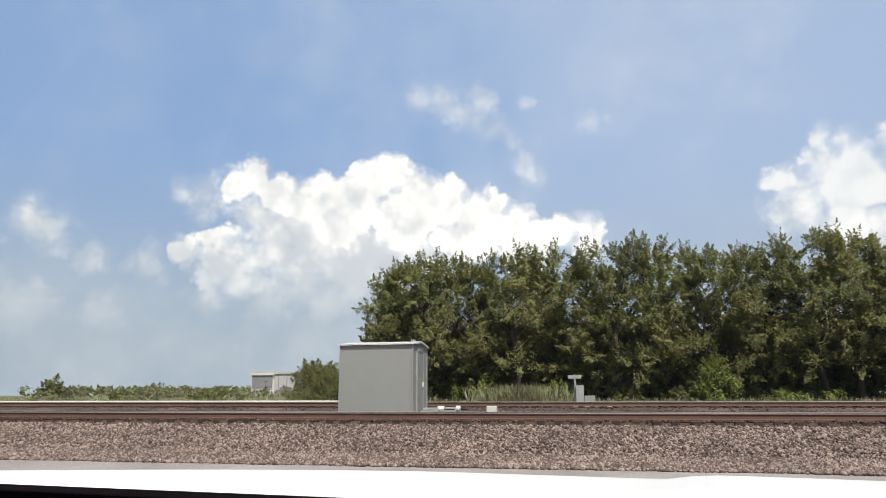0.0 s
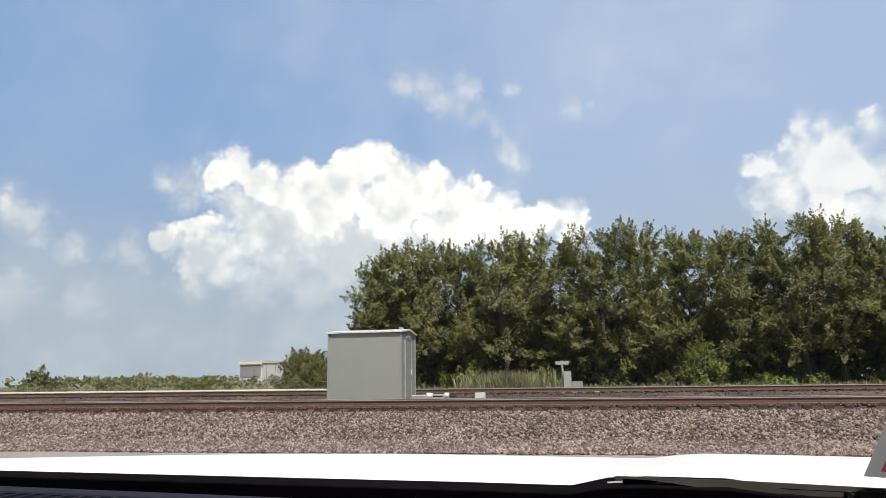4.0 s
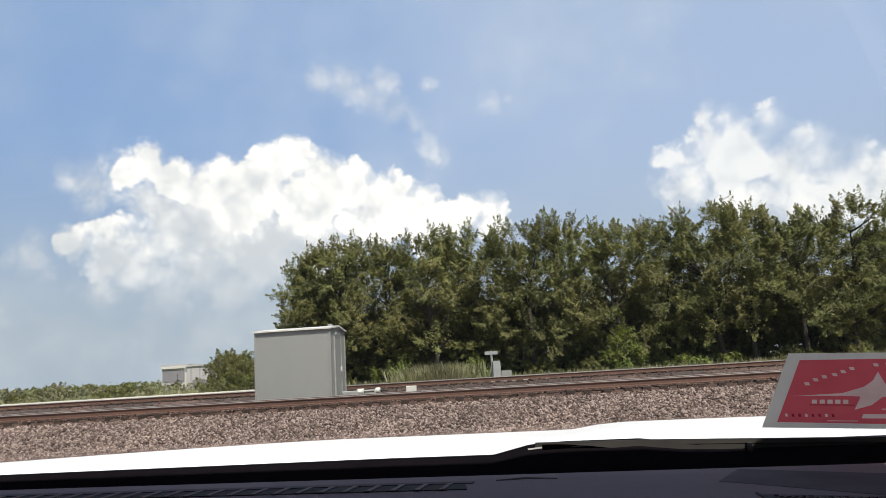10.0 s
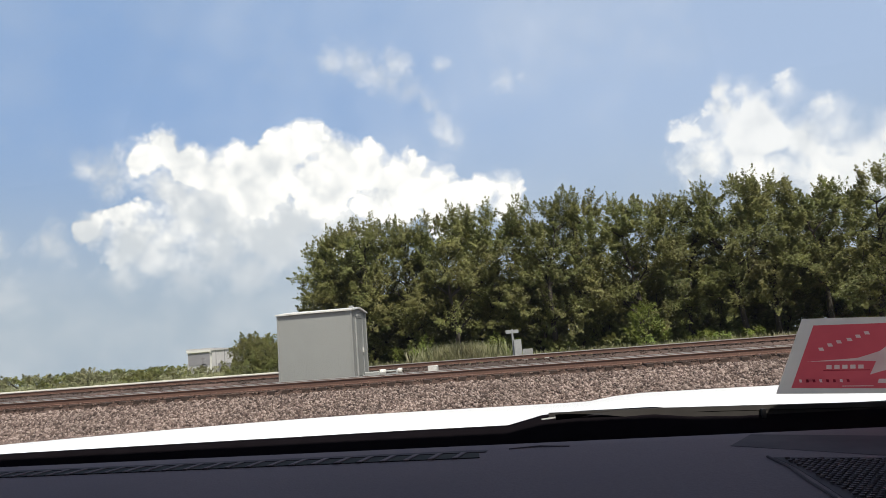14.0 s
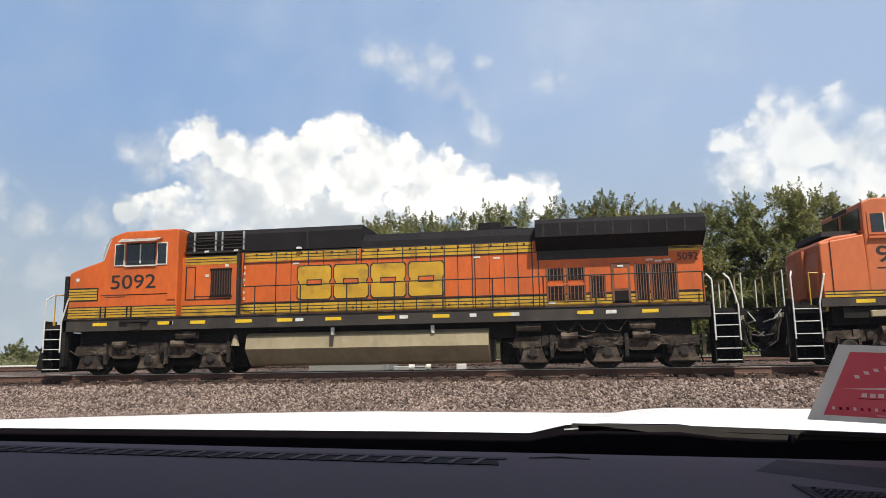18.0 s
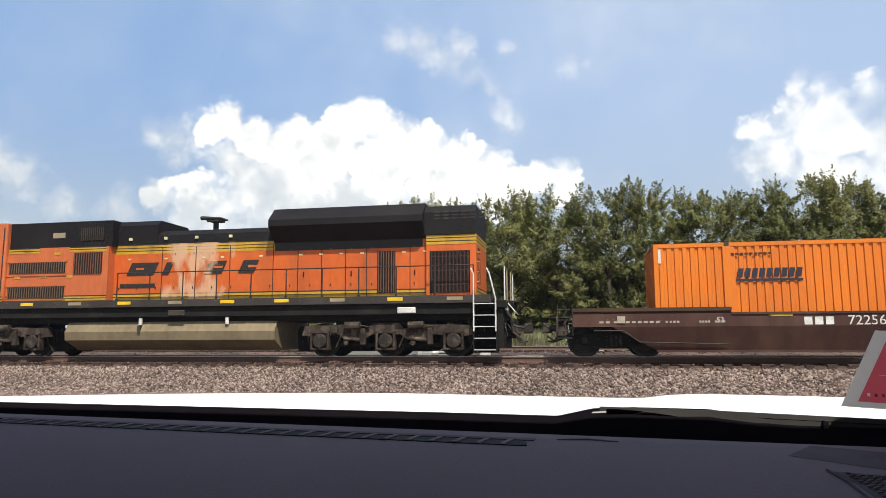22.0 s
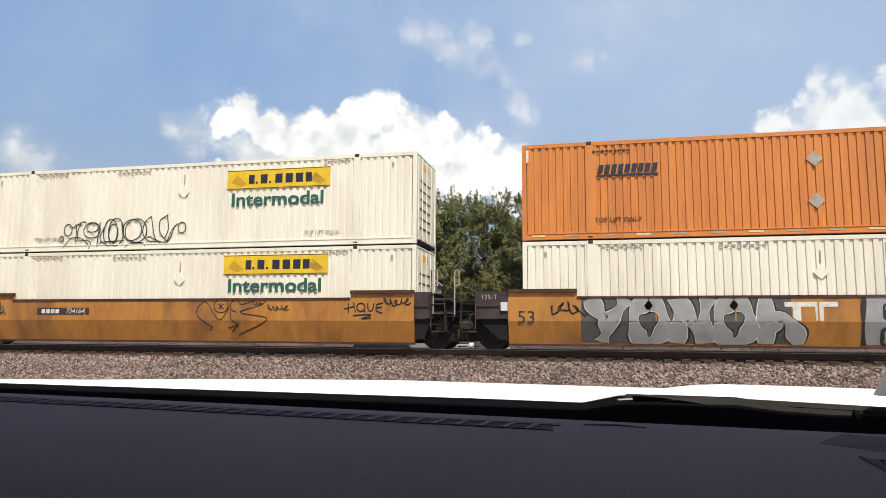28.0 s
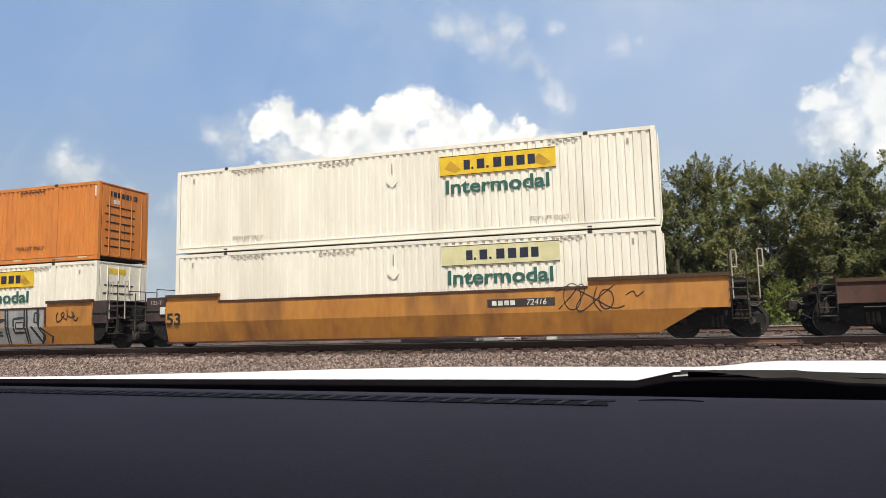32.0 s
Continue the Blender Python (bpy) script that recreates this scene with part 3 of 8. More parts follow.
def build_track(cy, top, name, words_):
    t = thing(name, pose(0, cy, top), words_, "railway track", kind="structure")
    rail = None
    for y in (-0.755, 0.755):
        bm = bmesh.new()
        loft(bm, [(py + y, pz - 0.18) for py, pz in rail_profile()], -260, 260)
        part("rail", bm, "rail", t, "rust-brown steel rail")
        bm = B((-260, 260, y - 0.0385, y + 0.0385, -0.01, 0.004))
        part("rail_head", bm, "shine", t, "polished rail head")
    bm = bmesh.new()
    box(bm, -0.115, 0.115, -1.3, 1.3, -0.36, -0.185, 0.012)
    tie = part("tie", bm, "tie", t)
    tie.matrix_basis = pose(-40, 0, 0)
    bm = bmesh.new()
    for y in (-0.755, 0.755):
        box(bm, -0.1, 0.1, y - 0.18, y + 0.18, -0.185, -0.168)
        for dx in (-0.07, 0.07):
            for dy in (-0.1, 0.1):
                box(bm, dx - 0.014, dx + 0.014, y + dy - 0.014, y + dy + 0.014, -0.168, -0.135)
    plate = part("tie_plate", bm, "rail", t)
    plate.matrix_basis = pose(-40, 0, 0)
    rnd = random.Random(cy)
    for i in range(1, 140):
        x = -40 + 0.53 * i
        again(tie, pose(x + rnd.uniform(-0.03, 0.03), rnd.uniform(-0.06, 0.06), rnd.uniform(-0.012, 0.006), 0, 0, rnd.uniform(-1.5, 1.5)))
        again(plate, pose(x, 0, 0))
    return t


bm = bmesh.new()
loft(bm, [(36.2, 0.6), (36.3, 1.09), (38.2, 1.165), (38.6, 0.6)], -200, -10.6)
tagged(link("service_road", bm, mat("pale_gravel", (0.6, 0.56, 0.47), 0.95, scale=0.5, fine=8)), "pale gravel service road beyond the far track", "road", kind="structure")
build_track(TY, RT, "railway_track", "rusty steel rails on dark timber ties in ballast")
build_track(FY, FZ, "railway_track", "second line of rusty rails beyond the signal shed")


# ---- signal shed ----
def build_shed():
    t = thing("signal_shed", pose(-7.93, 27.25, 0.72), "grey ribbed aluminium signal equipment shed between the tracks", "shed")
    w, d, h = 1.46, 1.22, 2.66
    bm = bmesh.new()
    box(bm, -w, w, -d, d, 0.07, h, 0.015)
    part("body", bm, "shed", t)
    for x in [-w + 0.584 * i for i in range(1, 5)]:
        bm = B((x - 0.008, x + 0.008, -d - 0.004, -d + 0.002, 0.1, h - 0.02))
        part("panel_seam", bm, "shed", t)
    for x in (-w, w):
        for y in (-d, d):
            part("corner_post", B((x - 0.03, x + 0.03, y - 0.03, y + 0.03, 0.0, h)), "shed", t)
    bm = bmesh.new()
    r = [(-d - 0.1, h), (-d - 0.1, h + 0.05), (0, h + 0.2), (d + 0.1, h + 0.05), (d + 0.1, h), (0, h + 0.13)]
    loft(bm, r, -w - 0.08, w + 0.08)
    part("roof", bm, "whitepaint", t, "pale low gabled metal roof")
    bm = bmesh.new()
    slab(bm, [(-d, h), (d, h), (0, h + 0.15)], 0, 0.02)
    g = part("gable", bm, "shed", t)
    g.matrix_basis = pose(w + 0.02, 0, 0, 0, 0, 90)
    door = part("door", B((w, w + 0.035, -0.55, 0.4, 0.16, h - 0.25)), "shed", t, "grey metal door")
    part("door_frame", B((w, w + 0.05, -0.62, -0.55, 0.12, h - 0.2), (w, w + 0.05, 0.4, 0.47, 0.12, h - 0.2), (w, w + 0.05, -0.62, 0.47, h - 0.25, h - 0.18)), "shedtrim", t)
    part("handle", B((w + 0.035, w + 0.09, 0.28, 0.34, 1.05, 1.25)), "whitepaint", door, "white latch handle")
    part("vent", B((w, w + 0.06, -0.4, 0.2, h - 0.18, h - 0.1)), "shedtrim", t)
    part("roof_cap", B((w - 0.35, w - 0.2, -0.1, 0.1, h + 0.17, h + 0.27)), "shedtrim", t)
    for x in (-w + 0.2, 0, w - 0.2):
        part("footing", B((x - 0.12, x + 0.12, -d - 0.08, d + 0.08, -0.08, 0.07)), "concrete", t)
    return t


build_shed()


# ---- lineside equipment ----
def switch_machine(x, y, s, words_):
    t = thing("switch_machine", pose(x, y, 0.7), words_, "switch machine", "switch machines beside the shed")
    bm = bmesh.new()
    box(bm, -0.45 * s, 0.25 * s, -0.16, 0.16, 0.08, 0.27, 0.03)
    part("case", bm, "shedtrim", t)
    bm = bmesh.new()
    rod(bm, (0.25 * s, 0, 0.22), (0.5 * s, 0, 0.22), 0.12, 10)
    part("motor", bm, "whitepaint", t)
    bm = bmesh.new()
    tube(bm, [(-0.4 * s, -0.2, 0.05), (-0.62 * s, -0.2, 0.3), (-0.8 * s, -0.15, 0.3), (-0.85 * s, -0.1, 0.02)], 0.03)
    part("conduit", bm, "shedtrim", t, "bent grey conduit")
    part("base", B((-0.55 * s, 0.6 * s, -0.22, 0.22, 0.0, 0.08)), "steel", t)
    bm = bmesh.new()
    rod(bm, (0.5 * s, 0, 0.2), (0.95 * s, 0, 0.2), 0.03)
    part("throw_rod", bm, "steel", t)


switch_machine(-6.0, 27.6, 0.9, "pale grey switch machine on the ballast beside the shed")
switch_machine(-5.35, 28.2, 0.7, "pale grey switch machine with a round motor housing")
bm = bmesh.new()
box(bm, -0.2, 0.2, -0.18, 0.18, 0.0, 0.32, 0.02)
jb = tagged(link("junction_box", bm, "whitepaint"), "small white junction box on the ballast", "junction box")
jb.matrix_basis = pose(-3.75, 28.4, 0.7)


def relay_case():
    t = thing("signal_post", pose(0.35, 37.9, 0.78), "grey lineside post with a cross head and equipment boxes", "signal post")
    bm = bmesh.new()
    rod(bm, (-0.9, 0, 0), (-0.9, 0, 1.72), 0.06, 8)
    part("post", bm, "shedtrim", t)
    part("cross_head", B((-1.25, -0.55, -0.06, 0.06, 1.5, 1.68)), "shedtrim", t)
    part("tall_case", B((-0.85, -0.45, -0.2, 0.2, 0.25, 1.15)), "shedtrim", t)
    part("low_case", B((-0.42, 0.12, -0.25, 0.25, 0.05, 0.62)), "shed", t)
    part("base", B((-1.15, 0.2, -0.3, 0.3, -0.1, 0.08)), "concrete", t)
    return t


relay_case()
for x, w in ((1.35, 0.28), (2.1, 0.2)):
    bm = bmesh.new()
    box(bm, -w, w, -0.15, 0.15, 0, 0.2, 0.02)
    o = tagged(link("cable_box", bm, "whitepaint"), "low white cable box on the far ballast", "cable box", "cable boxes")
    o.matrix_basis = pose(x, 37.6, 0.78)


# ---- far buildings ----
def far_building(x, y, w, d, h, words_, bays, porch):
    t = thing("warehouse", pose(x, y, 0.8), words_, "warehouse")
    part("wall", B((-w / 2, w / 2, -d / 2, d / 2, 0, h)), "far", t)
    part("roof", B((-w / 2 - 0.6, w / 2 + 0.6, -d / 2 - 0.6, d / 2 + 0.6, h, h + 0.9)), "far", t)
    if porch:
        part("fascia", B((-w / 2 - 0.3, w / 2 + 0.3, -d / 2 - 1.0, -d / 2, h - 1.4, h)), "whitepaint", t, "white fascia band")
        part("column", B((w / 2 - 1.2, w / 2 + 0.3, -d / 2 - 1.0, -d / 2, 0, h - 1.4)), "whitepaint", t, "white end column")
        part("glazing", B((-w / 2 + 0.5, w / 2 - 1.2, -d / 2 - 0.3, -d / 2, h * 0.35, h - 2.2)), "fardark", t, "dark glazed band")
    for i in range(bays):
        px = -w / 2 + w * (i + 0.5) / bays
        part("panel_joint", B((px - 0.15, px + 0.15, -d / 2 - 0.15, -d / 2, 0, h)), "fardark", t)
        part("loading_door", B((px + 1, px + 3.4, -d / 2 - 0.3, -d / 2, 0.3, h * 0.4)), "fardark", t)


far_building(-187, 398, 15, 22, 13.4, "distant grey flat-roofed office block with a white frame", 1, True)
far_building(-166, 400, 26, 30, 12.6, "distant long grey warehouse half behind the bushes", 5, False)
t = thing("delivery_van", pose(-176, 372, 0.85), "distant white delivery van parked by the warehouse", "van")
part("body", B((-3.4, 1.8, -1.2, 1.2, 0.5, 3.2)), "whitepaint", t)
part("cab", B((1.8, 3.4, -1.1, 1.1, 0.5, 2.4)), "whitepaint", t)
part("windscreen", B((3.2, 3.43, -0.9, 0.9, 1.5, 2.2)), "glass", t)
for x in (-2.2, 2.4):
    bm = bmesh.new()
    rod(bm, (x, -1.25, 0.45), (x, 1.25, 0.45), 0.45, 12)
    part("wheel", bm, "rubber", t)
bm = bmesh.new()
box(bm, -2.5, 2.5, -2, 2, 0, 5.5, 0.2)
o = tagged(link("storage_tank", bm, "whitepaint"), "distant white storage tank by the warehouse", "tank")
o.matrix_basis = pose(-196, 396, 0.8)
for x, y in ((-205, 470), (-182, 380)):
    t = thing("utility_pole", pose(x, y, 0.8), "distant thin wooden utility pole", "utility pole", "utility poles")
    bm = bmesh.new()
    rod(bm, (0, 0, 0), (0, 0, 9), 0.18, 6, 0.12)
    part("pole", bm, "bark", t)
    part("crossarm", B((-1.2, 1.2, -0.1, 0.1, 8, 8.25)), "bark", t)

# ---- the train ----
def run(t):
    """How far the train stands from its place at 24 s."""
    if t < 15:
        return run(15) + (15 - t) * 7.9
    u = (t - 24) / 8
    return -(62.573 * u + 2.24 * u ** 2 + 0.149 * u ** 3 + 0.203 * u ** 4 - 0.034 * u ** 5 - 0.252 * u ** 6)


ROLLING = []   # (thing, x at 24 s, height over the rail)


def rolling(name, x, z, label, category, group=""):
    e = thing(name, pose(x, TY, RT + z), label, category, group)
    ROLLING.append((e, x, z))
    return e


def lathe(bm, prof, cx, cz, seg=20):
    """A profile in radius and y, turned about the axle at (cx, cz)."""
    rings = [[bm.verts.new((cx + r * math.cos(2 * math.pi * i / seg), y, cz + r * math.sin(2 * math.pi * i / seg))) for i in range(seg)] for r, y in prof]
    for a, b in zip(rings, rings[1:]):
        for i in range(seg):
            bm.faces.new([a[i], a[(i + 1) % seg], b[(i + 1) % seg], b[i]])
    bm.faces.new(rings[0])
    bm.faces.new(rings[-1][::-1])


def wheel_mesh(r):
    bm = bmesh.new()
    lathe(bm, [(0.05, -0.09), (0.11, -0.09), (0.13, -0.05), (r * 0.72, -0.03), (r * 0.84, -0.065), (r, -0.065), (r + 0.005, 0.03), (r + 0.03, 0.055), (r * 0.8, 0.06), (0.1, 0.04)], 0, 0)
    for k in range(3):      # cast marks on the plate
        a = 2.1 * k
        box(bm, r * 0.5 * math.cos(a) - 0.03, r * 0.5 * math.cos(a) + 0.03, -0.055, -0.03, r * 0.5 * math.sin(a) - 0.03, r * 0.5 * math.sin(a) + 0.03)
    me = bpy.data.meshes.new("wheel")
    bm.to_mesh(me)
    bm.free()
    me.materials.append(M["wheel"])
    me.materials.append(M["tread"])
    for p in me.polygons:
        if abs(math.hypot(p.center.x, p.center.z) - r) < 0.03 and -0.07 < p.center.y < 0.035:
            p.material_index = 1
    return me


WHEEL_BIG, WHEEL_SMALL = wheel_mesh(0.51), wheel_mesh(0.47)


WHEELS = []    # (wheel, its vehicle, place along the vehicle, side, radius)


def wheels(parent, xs, r, mesh):
    for x in xs:
        for s in (-1, 1):
            o = new("wheel", mesh)
            o.parent, o.matrix_basis = parent, pose(x, s * 0.755, r, 0, 0, 0 if s < 0 else 180)
            WHEELS.append((o, parent.parent, x, s, r))
        bm = bmesh.new()
        rod(bm, (x, -0.7, r), (x, 0.7, r), 0.08, 8)
        part("axle", bm, "wheel", parent)


def weathered(base, cx, half):
    """A copy of a paint with pale, streaked patches where it has worn off, around cx in the thing's space."""
    m = base.copy()
    n, l = m.node_tree.nodes, m.node_tree.links
    inp = n["Principled BSDF"].inputs["Base Color"]
    src = inp.links[0].from_socket
    tc, xyz, mp, noise = n.new("ShaderNodeTexCoord"), n.new("ShaderNodeSeparateXYZ"), n.new("ShaderNodeMapping"), n.new("ShaderNodeTexNoise")
    mp.inputs["Scale"].default_value = (1.7, 1.0, 0.75)
    l.new(tc.outputs["Object"], xyz.inputs[0])
    l.new(tc.outputs["Object"], mp.inputs[0])
    l.new(mp.outputs[0], noise.inputs[0])
    noise.inputs["Scale"].default_value, noise.inputs["Detail"].default_value = 1.3, 8
    off, dist, fall, add, thr, mix = [n.new(k) for k in ("ShaderNodeMath", "ShaderNodeMath", "ShaderNodeMapRange", "ShaderNodeMath", "ShaderNodeMapRange", "ShaderNodeMix")]
    off.operation, dist.operation, add.operation = "SUBTRACT", "ABSOLUTE", "ADD"
    off.inputs[1].default_value = cx
    l.new(xyz.outputs[0], off.inputs[0])
    l.new(off.outputs[0], dist.inputs[0])
    l.new(dist.outputs[0], fall.inputs[0])
    fall.inputs[1].default_value, fall.inputs[2].default_value, fall.inputs[3].default_value, fall.inputs[4].default_value = 0.2, half, 0.1, -0.3
    l.new(noise.outputs[0], add.inputs[0])
    l.new(fall.outputs[0], add.inputs[1])
    l.new(add.outputs[0], thr.inputs[0])
    thr.inputs[1].default_value, thr.inputs[2].default_value, thr.inputs[4].default_value = 0.47, 0.6, 0.8
    mix.data_type = "RGBA"
    mix.inputs[7].default_value = (0.62, 0.4, 0.25, 1)
    l.new(thr.outputs[0], mix.inputs[0])
    l.new(src, mix.inputs[6])
    l.new(mix.outputs[2], inp)
    m.name = base.name + "_worn"
    return m


def loco_truck(parent, cx, flip, seed, square=False):
    """Three axles in a cast frame, with journal boxes, springs, brake cylinders and sand pipes."""
    rnd = random.Random(seed)
    t = part("truck", B((cx - 2.3, cx + 2.3, -0.6, 0.6, 0.62, 0.95)), "darksteel", parent, "grimy three-axle truck")
    part("bolster", B((cx - 1.7, cx + 1.5, -0.95, 0.95, 0.95, 1.14)), "darksteel", t)
    for s in (-1, 1):
        y0, y1 = (-1.22, -1.02) if s < 0 else (1.02, 1.22)
        bm = bmesh.new()
        slab(bm, [(cx - 2.7, 0.66), (cx - 2.62, 0.94), (cx - 1.3, 0.98), (cx - 1.05, 0.86), (cx - 0.55, 0.86), (cx - 0.4, 1.02), (cx + 0.4, 1.02), (cx + 0.55, 0.86), (cx + 1.05, 0.86), (cx + 1.3, 0.98), (cx + 2.62, 0.94), (cx + 2.7, 0.66),
                  (cx + 2.3, 0.6), (cx + 1.5, 0.68), (cx + 1.3, 0.52), (cx + 0.7, 0.52), (cx + 0.45, 0.68), (cx - 0.45, 0.68), (cx - 0.7, 0.52), (cx - 1.3, 0.52), (cx - 1.5, 0.68), (cx - 2.3, 0.6)], y0, y1)
        part("side_frame", bm, "dustysteel", t, "cast steel side frame with pale dust")
    axles = [cx - 2.1, cx, cx + 2.1]
    wheels(t, axles, 0.51, WHEEL_BIG)
    for x in axles:
        bm = bmesh.new()
        if square:        # open pedestals with round bearing housings
            lathe(bm, [(0.12, -1.34), (0.2, -1.34), (0.23, -1.3), (0.23, -1.1), (0.12, -1.1)], x, 0.48, 16)
            rod(bm, (x, -1.33, 0.48), (x, -1.2, 0.48), 0.12, 12)
            part("bearing_housing", bm, "steel", t)
            bm = bmesh.new()
            for dx in (-0.3, 0.24):
                box(bm, x + dx, x + dx + 0.06, -1.3, -1.08, 0.26, 0.74)
            box(bm, x - 0.3, x + 0.3, -1.3, -1.08, 0.22, 0.27)
            box(bm, x - 0.3, x + 0.3, -1.3, -1.08, 0.72, 0.78)
            part("pedestal", bm, "dustysteel", t)
            if x < cx + 2:
                bm = bmesh.new()
                box(bm, x + 1.3, x + 1.46, -1.3, -1.1, 0.36, 0.86, 0.02)
                part("brake_guide", bm, "dustysteel", t)
                bm = bmesh.new()
                rod(bm, (x + 0.78, -1.26, 0.55), (x + 1.3, -1.26, 0.5), 0.05, 8)
                rod(bm, (x + 0.85, -1.28, 0.42), (x + 0.85, -1.2, 0.42), 0.08, 8)
                rod(bm, (x + 0.82, -1.28, 0.58), (x + 0.82, -1.2, 0.58), 0.07, 8)
                part("brake_rigging", bm, "dustysteel", t)
            continue
        slab(bm, [(x - 0.42, 0.2), (x + 0.42, 0.2), (x + 0.34, 0.36), (x + 0.24, 0.7), (x + 0.16, 0.78), (x - 0.16, 0.78), (x - 0.24, 0.7), (x - 0.34, 0.36)], -1.33, -1.08, 0.02)
        rod(bm, (x, -1.37, 0.5), (x, -1.3, 0.5), 0.15, 14)
        part("journal_box", bm, "dustysteel", t)
        for dx in (-0.36, 0.36):
            bm = bmesh.new()
            for k in range(4):
                rod(bm, (x + dx, -1.14, 0.42 + 0.07 * k), (x + dx, -1.14, 0.465 + 0.07 * k), 0.09, 9)
            part("spring", bm, "darksteel", t)
    for x in (cx - 1.0, cx + 1.0):
        bm = bmesh.new()
        rod(bm, (x - 0.28, -1.28, 0.95), (x + 0.2, -1.28, 0.95), 0.12, 10)
        rod(bm, (x + 0.2, -1.28, 0.95), (x + 0.5, -1.28, 0.9), 0.03, 6)
        part("brake_cylinder", bm, "dustysteel", t)
        bm = bmesh.new()
        tube(bm, [(x - 0.5, -1.2, 0.9), (x - 0.45, -1.2, 0.6), (x - 0.6, -1.18, 0.28)], 0.025)
        part("brake_hanger", bm, "steel", t)
    for x in (cx - 2.55, cx + 2.55):
        bm = bmesh.new()
        tube(bm, [(x, -1.1, 1.2), (x, -1.1, 0.5), (x + 0.12, -0.95, 0.16)], 0.022)
        part("sand_pipe", bm, "steel", t)
    for x in (cx - 1.15, cx + 0.85, cx + 2.55 * flip):
        bm = bmesh.new()
        box(bm, x - 0.55, x + 0.55, -0.66, 0.66, 0.16, 0.95, 0.08)
        part("traction_motor", bm, "darksteel", t)
    part("brake_beam", B((cx - 2.5, cx + 2.5, -1.0, -0.9, 0.3, 0.42)), "darksteel", t)
    for x in () if square else axles:
        bm = bmesh.new()
        lathe(bm, [(0.07, -1.39), (0.12, -1.39), (0.12, -1.36), (0.07, -1.36)], x, 0.5, 14)
        part("journal_cap", bm, "line", t)
        bm = bmesh.new()
        tube(bm, [(x - 0.7, -1.3, 0.8), (x - 0.35, -1.36, 0.62), (x + 0.3, -1.36, 0.7), (x + 0.62, -1.3, 0.88)], 0.016)
        part("air_pipe", bm, "steel", t)
        part("damper", B((x + 0.5, x + 0.6, -1.32, -1.22, 0.35, 1.0)), "steel", t)
    for k in range(4):
        x = cx + rnd.uniform(-2.2, 2.2)
        part("bracket", B((x - 0.09, x + 0.09, -1.27, -1.1, 0.72, 0.98)), "steel", t)


def railing(parent, x0, x1, n, y, z0, z1, material, name="handrail"):
    bm = bmesh.new()
    rod(bm, (x0, y, z1), (x1, y, z1), 0.019)
    part(name, bm, material, parent)
    for i in range(n):
        x = x0 + (x1 - x0) * i / (n - 1)
        bm = bmesh.new()
        rod(bm, (x, y, z0), (x, y, z1), 0.021)
        box(bm, x - 0.035, x + 0.035, y - 0.015, y + 0.03, z0 - 0.12, z0 + 0.05)
        part("stanchion", bm, material, parent)


def step_well(parent, x0, x1, z_top, s, material="whitepaint", rails=True):
    """Five steps between side plates, with white edges and bent grab rails. s: +1 where the end of the unit lies towards +x."""
    bm = B((x0 - 0.03, x0, -1.5, -0.95, 0.12, z_top + 0.1), (x1, x1 + 0.03, -1.5, -0.95, 0.12, z_top + 0.1), (x0, x1, -1.0, -0.95, 0.12, z_top))
    w = part("step_well", bm, "darksteel", parent, "dark step well at the end platform")
    for i in range(5):
        z = 0.2 + (z_top - 0.2) * i / 4.6
        part("step", B((x0, x1, -1.5, -1.05, z, z + 0.03)), "darksteel", w)
        part("step_edge", B((x0, x1, -1.515, -1.5, z, z + 0.024)), "whitepaint", w)
    if rails:
        for x, lean in ((x0, 0.0), (x1, 0.18 * s)):
            bm = bmesh.new()
            tube(bm, [(x, -1.53, 0.75), (x, -1.53, 1.7), (x - lean, -1.5, 2.45), (x - lean - 0.1 * s, -1.3, 2.62)], 0.024)
            part("grab_rail", bm, material, parent, "white bent grab rail")


